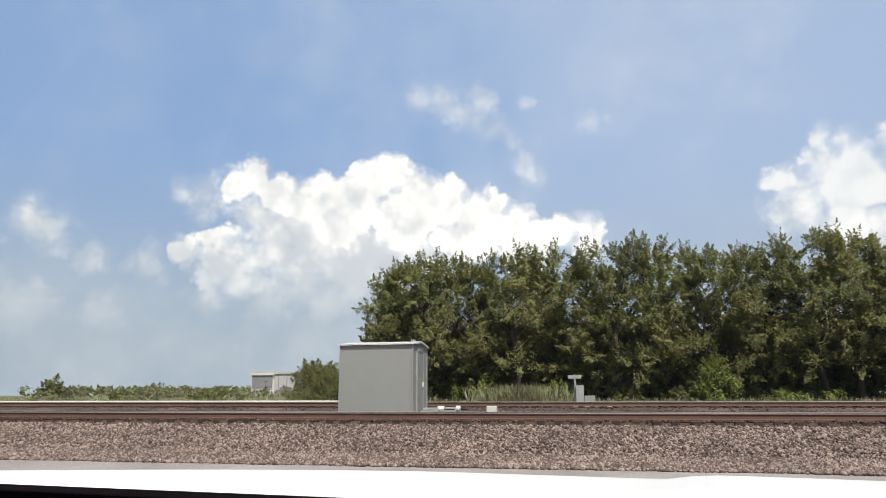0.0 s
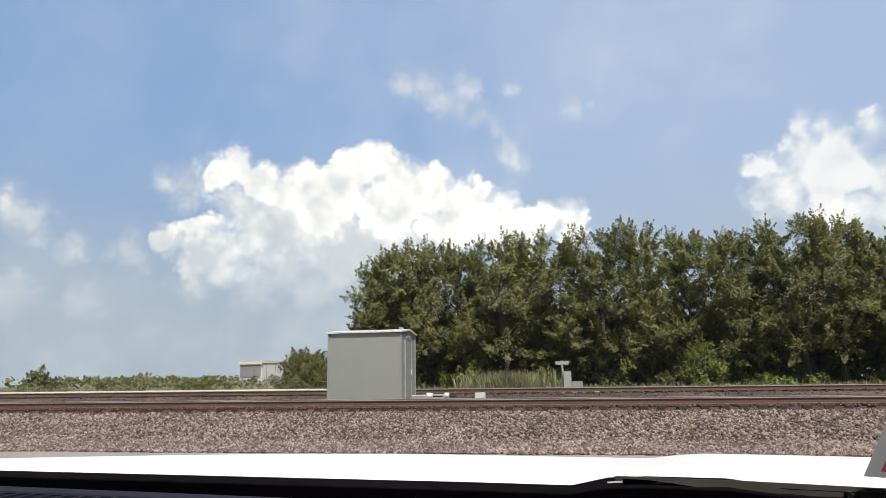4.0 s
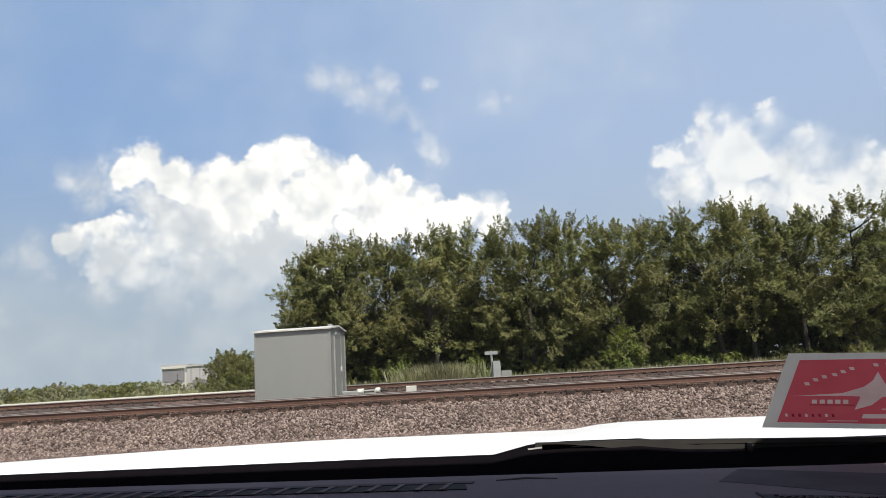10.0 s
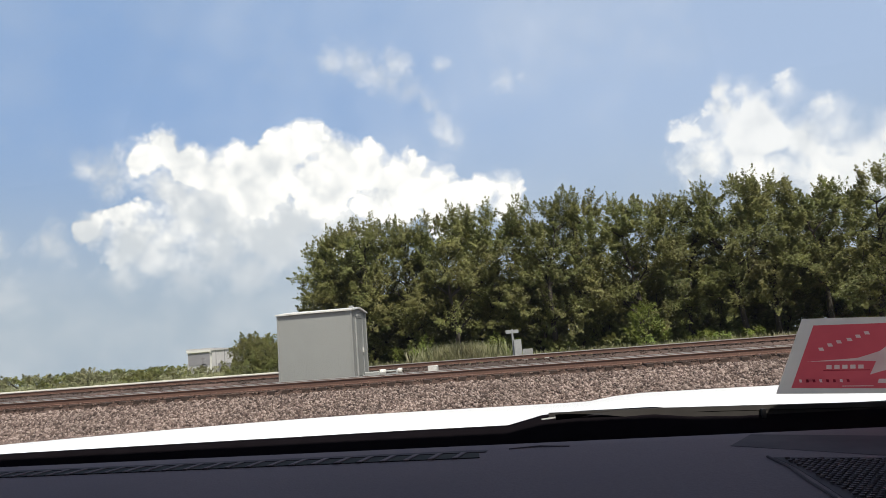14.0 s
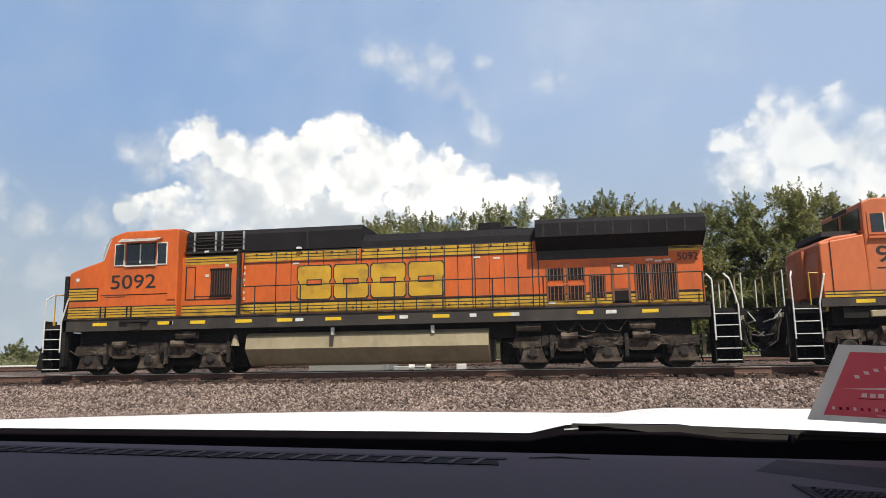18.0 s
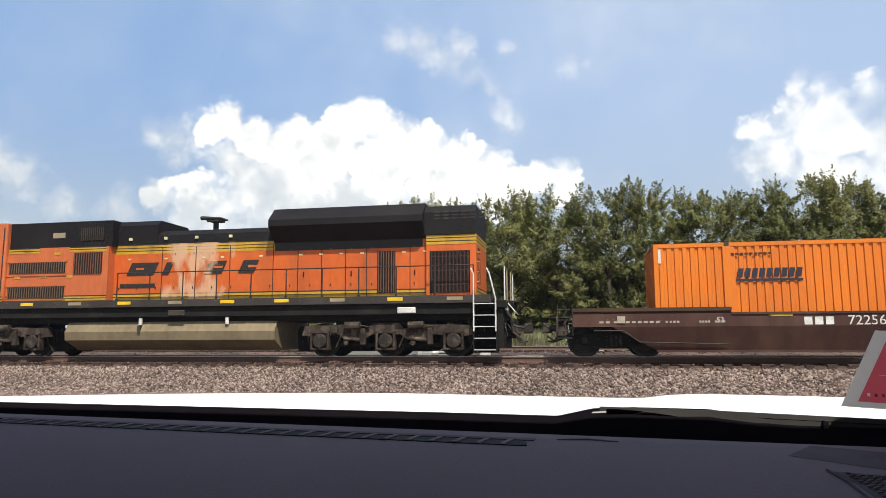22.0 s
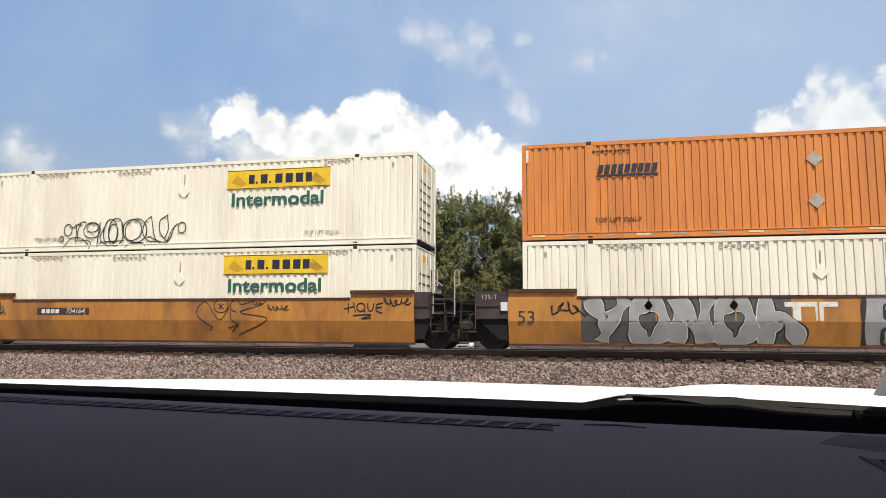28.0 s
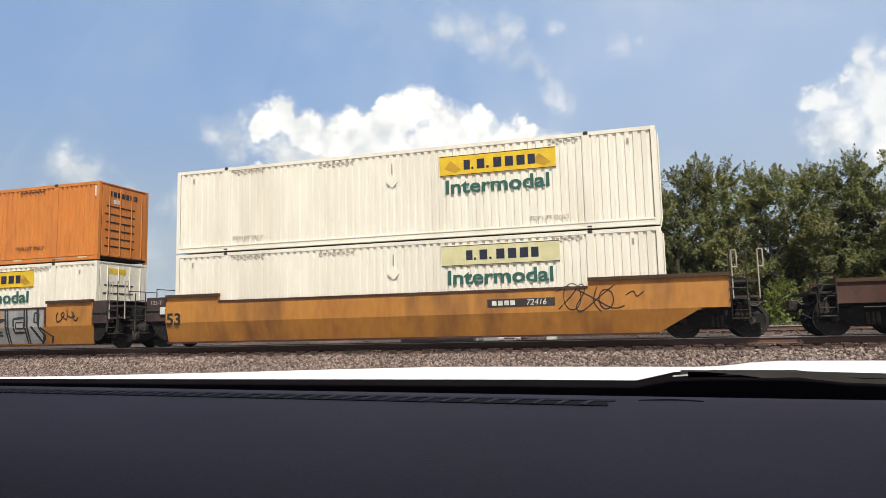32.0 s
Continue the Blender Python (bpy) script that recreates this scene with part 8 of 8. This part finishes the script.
def build_sticker():
    t = thing("permit_card", my_car.matrix_basis.copy(), "red and grey permit card on the windscreen, seen from behind", "card")
    a, b = Vector((0.1765, 0.85, -0.0632)), Vector((0.2145, 0.85, 0.0178))
    e = Vector((0.22, 0, -0.012))

    def P(s, k, lift=0.0):
        q = on_glass(*(a + (b - a) * k + e * s))
        return q * (1 - lift)

    def panel(name, ks, material, lift, label="", holes=()):
        """One printed sheet, with openings where another colour shows."""
        bm = bmesh.new()
        loops = [[Vector((s, k, 0)) for s, k in loop] for loop in (ks, *holes)]
        vs = [bm.verts.new(P(v.x, v.y, lift)) for loop in loops for v in loop]
        for tri in geometry.tessellate_polygon(loops):
            bm.faces.new([vs[i] for i in tri])
        bmesh.ops.recalc_face_normals(bm, faces=bm.faces[:])
        return part(name, bm, material, t, label)

    def q(s, k):      # across and up the printed face
        return s - 0.068, (k + 0.18) / 0.97

    def bar(s0, s1, k0, k1, material, lean=0.0):
        loop = [q(s0, k0), q(s1, k0), q(s1 - lean, k1), q(s0 - lean, k1)]
        panel("print_bar", loop, material, 0.0 if material == "cardprint" else 0.003)
        if material == "cardprint":
            holes.append(loop)

    red = [q(0.13, -0.107), q(1.6, -0.145), q(1.6, 0.74), q(0.133, 0.7)]
    shape = [q(*p) for p in ((0.158, 0.23), (0.385, 0.269), (0.476, 0.354), (0.506, 0.435), (0.514, 0.547), (0.55, 0.437), (0.584, 0.343), (0.666, 0.269), (0.95, 0.263), (0.95, 0.22),
                             (0.613, 0.244), (0.572, 0.216), (0.539, 0.119), (0.468, 0.058), (0.475, 0.226), (0.389, 0.237))]
    holes = [shape]
    panel("card", [(0, 0), (1.7, 0), (1.7, 1), (0, 1)], "card", 0.0, "grey card border", [red])
    panel("pale_shape", shape, "cardprint", 0.0, "pale printed four-armed shape")
    for s, k in ((0.212, 0.388), (0.246, 0.44), (0.282, 0.478), (0.326, 0.506), (0.36, 0.546), (0.395, 0.586), (0.5, 0.63), (0.554, 0.634), (0.606, 0.618), (0.66, 0.588)):
        bar(s - 0.010, s + 0.012, k - 0.018, k + 0.022, "cardprint", 0.012)
    for i in range(5):
        bar(0.262 + 0.036 * i, 0.286 + 0.036 * i, 0.135, 0.185, "cardprint", 0.006)
    bar(0.25, 0.46, 0.112, 0.122, "maroon")
    for i in range(8):
        bar(0.16 + 0.031 * i, 0.172 + 0.031 * i, -0.035, 0.003, "maroon" if i % 3 else "cardprint", 0.008)
    bar(0.514, 0.95, -0.05, 0.003, "cardprint")
    bar(0.614, 0.95, 0.13, 0.145, "cardprint")
    bar(0.589, 0.95, 0.06, 0.075, "cardprint")
    bar(0.36, 0.5, -0.09, -0.08, "cardprint")
    panel("red_field", red, "red", 0.0, "red printed field", holes)


build_sticker()

# ---- vegetation ----
def leaf_cloud(rs, centres, radii, per, size, flat=0.75, up=0.35):
    """Many small leaf blades, in clumps round the centres; each blade is two triangles folded along its rib."""
    n = len(centres) * per
    c = np.repeat(np.array(centres, float), per, 0)
    r = np.repeat(np.array(radii, float), per, 0)[:, None]
    d = rs.normal(size=(n, 3))
    d /= np.linalg.norm(d, axis=1, keepdims=True)
    pos = c + d * r * (0.25 + 1.15 * rs.rand(n, 1) ** 1.3) * np.array([1, 1, flat])
    # blades face outwards from their clump, or stand up where up is large
    nr = d + rs.normal(size=(n, 3)) * 0.65 + np.array([0, 0, 0.25])
    ax = np.cross(nr, rs.normal(size=(n, 3)))
    ax = ax / (np.linalg.norm(ax, axis=1, keepdims=True) + 1e-9) + np.array([0, 0, up - 0.35])
    ax /= np.linalg.norm(ax, axis=1, keepdims=True) + 1e-9
    sd = np.cross(ax, nr)
    sd /= np.linalg.norm(sd, axis=1, keepdims=True) + 1e-9
    L = size * (0.6 + 0.8 * rs.rand(n, 1))
    return np.stack([pos - ax * L * 0.5, pos + sd * L * 0.3, pos + ax * L * 0.5, pos - sd * L * 0.3], 1)


def sprays(rs, bases, dirs, lengths, per, size, wide=0.3):
    """Leafy shoots: blades round an axis that thins to a tip, pointing along the shoot and turned to the light."""
    n = len(bases) * per
    b, d = np.repeat(np.array(bases, float), per, 0), np.repeat(np.array(dirs, float), per, 0)
    d /= np.linalg.norm(d, axis=1, keepdims=True)
    L = np.repeat(np.array(lengths, float), per)[:, None]
    u = rs.rand(n, 1) ** 0.85
    pos = b + d * L * u + rs.normal(size=(n, 3)) * L * wide * (1.02 - u) * np.array([1, 1, 0.8])
    out = b * np.array([1, 1, 0.0])
    out /= np.linalg.norm(out, axis=1, keepdims=True) + 1e-9
    nr = d * 0.75 + out * 0.35 + np.array([0, 0, 0.55]) + rs.normal(size=(n, 3)) * 0.38
    nr /= np.linalg.norm(nr, axis=1, keepdims=True) + 1e-9
    ax = d + rs.normal(size=(n, 3)) * 0.7
    ax -= nr * (ax * nr).sum(1, keepdims=True) * 0.85
    ax /= np.linalg.norm(ax, axis=1, keepdims=True) + 1e-9
    sd = np.cross(ax, nr)
    sd /= np.linalg.norm(sd, axis=1, keepdims=True) + 1e-9
    S_ = size * (0.55 + 0.8 * rs.rand(n, 1))
    return np.stack([pos - ax * S_ * 0.5, pos + sd * S_ * 0.3, pos + ax * S_ * 0.5, pos - sd * S_ * 0.3], 1)


def leaf_mesh(name, quads, material, parent=None, label=""):
    n = len(quads)
    me = bpy.data.meshes.new(name)
    me.vertices.add(n * 4)
    me.vertices.foreach_set("co", quads.ravel())
    me.loops.add(n * 4)
    me.loops.foreach_set("vertex_index", np.arange(n * 4))
    me.polygons.add(n)
    me.polygons.foreach_set("loop_start", np.arange(0, n * 4, 4))
    me.update(calc_edges=True)
    me.materials.append(M[material])
    ob = new(name, me)
    if parent:
        ob.parent = parent
    if label:
        ob["label"] = label
    return ob


def branch(bm, p, d, length, r, rs, depth, tips):
    q = p
    for s in range(3):
        nq = q + d * (length / 3)
        rod(bm, q, nq, r * (1 - 0.22 * s), 5, r * (1 - 0.22 * (s + 1)))
        q = nq
        d = (d + Vector(rs.normal(size=3)) * 0.13 + Vector((0, 0, 0.06))).normalized()
        if depth and s:
            for _ in range(2):
                side_ = (d * 0.6 + Vector(rs.normal(size=3)) * 0.75).normalized()
                branch(bm, q, side_, length * 0.5, r * 0.42, rs, depth - 1, tips)
    tips.append(q)


def build_tree(x, y, h, w, seed, material, words_, low=0.2, per=100):
    rs = np.random.RandomState(seed)
    t = thing("tree", pose(x, y, 0.82, 0, 0, rs.rand() * 360), words_, "tree", "trees along the track")
    bm = bmesh.new()
    tips = []
    p, r = Vector((0, 0, -0.2)), 0.02 * h
    d = Vector((0, 0, 1))
    n = 7
    for i in range(n):
        q = p + d * (h * 0.76 / n)
        rod(bm, p, q, r * (1 - 0.12 * i), 7, r * (1 - 0.12 * (i + 1)))
        p = q
        d = (d + Vector(rs.normal(size=3)) * 0.07 + Vector((0, 0, 0.1))).normalized()
        if i >= 1:
            for _ in range(3):
                a = rs.rand() * 6.28
                b = Vector((math.cos(a), math.sin(a), 0.45 + 0.5 * rs.rand())).normalized()
                branch(bm, p, b, w * (0.75 - 0.06 * i) * (0.6 + 0.5 * rs.rand()), r * 0.38, rs, 1, tips)
    tips.append(p)
    part("trunk", bm, "bark", t)
    bs, ds, ls = [], [], []
    for k in range(26):       # boughs, each a leafy mass with gaps round it
        u = low + (0.98 - low) * (k + rs.rand()) / 26
        a = 2.4 * k + rs.rand() * 1.2
        prof = (0.62 + 0.55 * math.sin(min(1.0, u * 1.15) * 2.6)) * (1 if u < 0.8 else max(0.45, (1.25 - u) / 0.45))
        rad = w * prof * (0.5 + 0.55 * rs.rand())
        c = Vector((math.cos(a) * rad, math.sin(a) * rad, u * (h - 1.5)))
        R = (0.7 + 0.45 * rs.rand()) * (1.0 if u < 0.75 else 0.8)
        for j in range(11):
            d = Vector(rs.normal(size=3))
            d = (d.normalized() + Vector((math.cos(a) * 0.5, math.sin(a) * 0.5, 0.45))).normalized()
            s_ = c + Vector((d.x, d.y, d.z * 0.65)) * R * (0.3 + 0.5 * rs.rand())
            bs.append(tuple(s_))
            ds.append((d.x, d.y, d.z + 0.12 + 0.4 * u))
            ls.append(R * (0.75 + 0.5 * rs.rand()))
    for q in tips:
        bs.append((q.x * 0.92, q.y * 0.92, min(q.z, h - 0.9) - 0.2))
        ds.append((q.x * 0.3, q.y * 0.3, 0.6))
        ls.append(0.6 + 0.6 * rs.rand())
    quads = [sprays(rs, bs, ds, ls, per, 0.14, 0.21)]
    bs, ds, ls = [], [], []
    for k in range(6):        # fans of shoots that break the outline
        a, rad = 1.05 * k + rs.rand(), w * 0.85 * math.sqrt(rs.rand())
        top = h * (1.0 - 0.12 * (rad / w) ** 2) + 0.45 * rs.rand() ** 2
        bx, by = math.cos(a) * rad, math.sin(a) * rad
        for j in range(9):
            b, f = rs.rand() * 6.28, rs.rand()
            bs.append((bx + 0.1 * rs.normal(), by + 0.1 * rs.normal(), top - 1.15 - 0.55 * f))
            ds.append((math.cos(b) * 0.9 * f ** 0.5, math.sin(b) * 0.9 * f ** 0.5, 1.0))
            ls.append(0.85 + 0.35 * rs.rand())
    quads = np.concatenate(quads + [sprays(rs, bs, ds, ls, 80, 0.125, 0.19)])
    leaf_mesh("crown", quads, material, t, "dense leafy crown with gaps")
    return t


TREES = [(-12.0, 42.4, 8.2, 1.5), (-11.9, 43.0, 9.6, 2.3), (-9.6, 42.2, 10.0, 2.5), (-6.6, 43.2, 10.4, 2.5), (-3.8, 42.0, 10.2, 2.4), (-1.2, 43.6, 10.6, 2.5), (1.6, 42.4, 11.0, 2.6), (4.4, 43.4, 11.4, 2.7),
         (7.2, 42.2, 10.8, 2.6), (10.0, 43.4, 11.2, 2.7), (12.8, 42.4, 11.6, 2.6), (15.6, 43.4, 11.2, 2.7), (18.4, 42.2, 10.8, 2.6), (21.4, 43.2, 11.2, 2.8), (24.6, 42.4, 11.0, 2.8), (28.0, 43.4, 11.4, 2.9), (31.5, 42.6, 11.6, 2.9)]
for i, (x, y, h, w) in enumerate(TREES):
    jit = random.Random(500 + i)
    x, y, w = x + jit.uniform(-0.7, 0.7), y + jit.uniform(-0.6, 0.6), w * jit.uniform(0.85, 1.3)
    h += jit.uniform(-0.6, 0.3)
    build_tree(x, y, h - 0.35 - 0.35 * (x > 3) - 0.02 * max(0, x - 3), w, 20 + i, "leaf_a" if i % 3 else "leaf_b", "tall leafy deciduous tree in a dense row behind the tracks")
for i in range(9):
    rs_ = random.Random(i)
    build_tree(-9.5 + 5.0 * i, 47.5 + rs_.uniform(-0.6, 0.6), 9.2 + rs_.uniform(-0.6, 0.8), 2.8, 60 + i, "leaf_b", "leafy deciduous tree in the second row of the wood", low=0.04, per=48)


def build_bush(x, y, w, h, seed, material, words_, n=26, per=110, size=0.16, z=0.8):
    rs = np.random.RandomState(seed)
    t = thing("bush", pose(x, y, z), words_, "bush", "bushes along the track")
    bm = bmesh.new()
    for k in range(7):
        a = rs.rand() * 6.28
        rod(bm, (0, 0, -0.1), (math.cos(a) * w * 0.5, math.sin(a) * w * 0.5, h * (0.5 + 0.3 * rs.rand())), 0.035, 5, 0.012)
    part("stems", bm, "bark", t)
    bs, ds, ls = [], [], []
    for k in range(int(n * 1.3)):
        u, a = rs.rand(), rs.rand() * 6.28
        rad = w * math.sqrt(max(0.0, 1 - (u * 0.95) ** 2.4)) * rs.rand() ** 0.5
        bs.append((math.cos(a) * rad, math.sin(a) * rad, h * (0.04 + 0.72 * u)))
        ds.append((math.cos(a) * 0.6, math.sin(a) * 0.6, 0.35 + 0.8 * u))
        ls.append((0.45 + 0.4 * rs.rand()) * min(1.0, 0.4 + 0.3 * h))
    leaf_mesh("leaves", sprays(rs, bs, ds, ls, per, size, 0.3), material, t)


build_bush(-16.9, 42.5, 1.6, 3.0, 101, "leaf_a", "feathery green bush at the end of the wood", 130, 130, 0.11)
build_bush(-15.2, 41.5, 1.3, 2.2, 102, "leaf_a", "feathery green bush behind the shed", 100, 120, 0.11)
build_bush(6.95, 40.3, 0.85, 2.9, 103, "leaf_c", "bright light-green young bush before the trees", 40, 130, 0.13)
rb = random.Random(9)
for i in range(15):
    x = -12.5 + 2.9 * i + rb.uniform(-0.6, 0.6)
    if abs(x - 6.9) < 1.2 or -6 < x < -0.2 and rb.random() < 0.5:
        continue
    build_bush(x, 40.9 + rb.uniform(-0.4, 0.9), rb.uniform(0.7, 1.2), rb.uniform(0.7, 1.8), 120 + i, rb.choice(["leaf_a", "leaf_b", "leaf_b", "leaf_c"]), "low leafy undergrowth bush at the wood's edge", 20, 90)


for i in range(22):   # dark understorey that closes the wood below the crowns
    build_bush(-11.5 + 2.15 * i + rb.uniform(-0.4, 0.4), 44.8 + rb.uniform(-0.6, 0.8), 2.0, rb.uniform(4.6, 7.0), 300 + i, "leaf_b", "dense shaded shrub in the understorey of the wood", 95, 80, 0.3)


for i in range(16):   # far side of the wood
    build_bush(-11.0 + 3.0 * i + rb.uniform(-0.4, 0.4), 50.2 + rb.uniform(-0.6, 0.8), 2.4, rb.uniform(6.0, 8.0), 400 + i, "leaf_b", "tall dense shrub at the far side of the wood", 100, 60, 0.4)


def blades(name, count, place, hmin, hmax, material, label, seed):
    """Upright weed stalks, each a narrow blade, as one mesh."""
    rs = np.random.RandomState(seed)
    base = np.array([place(rs) for _ in range(count)])
    h = hmin + (hmax - hmin) * rs.rand(count, 1)
    a = rs.rand(count, 1) * 6.28
    wd = np.concatenate([np.cos(a), np.sin(a), 0 * a], 1) * (0.006 + 0.01 * rs.rand(count, 1)) * (1 + h * 0.4)
    lean = np.concatenate([rs.normal(size=(count, 2)) * 0.26 * h, h * (0.75 + 0.35 * rs.rand(count, 1))], 1)
    q = np.stack([base - wd, base + wd, base + lean * 0.6 + wd * 1.4, base + lean, base + lean * 0.6 - wd * 1.4], 1)
    me = bpy.data.meshes.new(name)
    me.vertices.add(count * 5)
    me.vertices.foreach_set("co", q.ravel())
    me.loops.add(count * 5)
    me.loops.foreach_set("vertex_index", np.arange(count * 5))
    me.polygons.add(count)
    me.polygons.foreach_set("loop_start", np.arange(0, count * 5, 5))
    me.update(calc_edges=True)
    me.materials.append(M[material])
    return tagged(new(name, me), label, "weeds", kind="stuff")


def patch(x0, x1, y0, y1, z=0.78):
    return lambda rs: (x0 + (x1 - x0) * rs.rand(), y0 + (y1 - y0) * rs.rand(), z)


blades("tall_grass", 5200, lambda rs: (-3.7 + 0.95 * rs.normal() if rs.rand() < 0.85 else -6.5 + 5.6 * rs.rand(), 38.9 + 1.5 * rs.rand(), 0.78), 0.25, 1.35, "weed", "tall pale grass before the trees", 5)
blades("verge_grass", 9000, patch(-14, 34, 38.6, 40.6), 0.15, 0.6, "weed", "rough green verge at the wood's edge", 6)
blades("field_weeds", 26000, lambda rs: (-75 + 61 * rs.rand(), 38.8 + 40 * rs.rand() ** 1.4, 0.8), 0.2, 0.7, "weed", "rough olive weeds in the field", 7)
for i in range(44):
    rs_ = random.Random(40 + i)
    y = rs_.uniform(41, 70)
    x = -y * rs_.uniform(0.36, 0.88)
    build_bush(x, y, rs_.uniform(0.8, 2.4), rs_.uniform(0.35, 1.05) + 0.7 * (rs_.random() > 0.85), 200 + i, rs_.choice(["leaf_a", "weed", "weed", "weed"]), "low weedy shrub in the open field", 22, 90, 0.13)
build_bush(-44.5, 52.0, 0.7, 2.6, 260, "leaf_b", "upright young tree in the field", 26, 80, 0.2)


def far_woods():
    rs = np.random.RandomState(77)
    cs = [(-520 + 640 * rs.rand(), 560 + 60 * rs.rand(), 0.8 + 7 * rs.rand()) for _ in range(900)]
    return tagged(leaf_mesh("far_woods", leaf_cloud(rs, cs, [3.5] * len(cs), 12, 3.0), "leaf_b"), "dark line of distant trees on the horizon", "woods", kind="stuff")


far_woods()



# ---- what moves ----
def motions():
    times = [0.0, 5.0, 10.0, 15.0] + [15.5 + 0.5 * i for i in range(34)]
    for ob, x, z in ROLLING:
        walk(ob, [(t, pose(x + run(t), TY, RT + z)) for t in times])
    start = {e.name: x for e, x, z in ROLLING}
    for ob, vehicle, x, s, r in WHEELS:
        place = pose(x, s * 0.755, r, 0, 0, 0 if s < 0 else 180)
        near = [0.08 * i for i in range(401) if abs(start[vehicle.name] + x + run(0.08 * i)) < 27]
        near = [0.0] + [t for t in near if 0 < t < 32] + [32.0]
        hold = near[1] if len(near) > 2 else 0.0
        rows = []
        for t in near:
            u = min(max(t, hold), near[-2] if len(near) > 2 else 0.0)
            rows.append((t, place @ Matrix.Rotation(-s * run(u) / r, 4, "Y")))
        walk(ob, rows)
    walk(clouds, [(0.0, pose(0, 0, 0, 0, 0, -1.1)), (16.0, pose(0, 0, 0)), (32.0, pose(0, 0, 0, 0, 0, 1.1))])


motions()
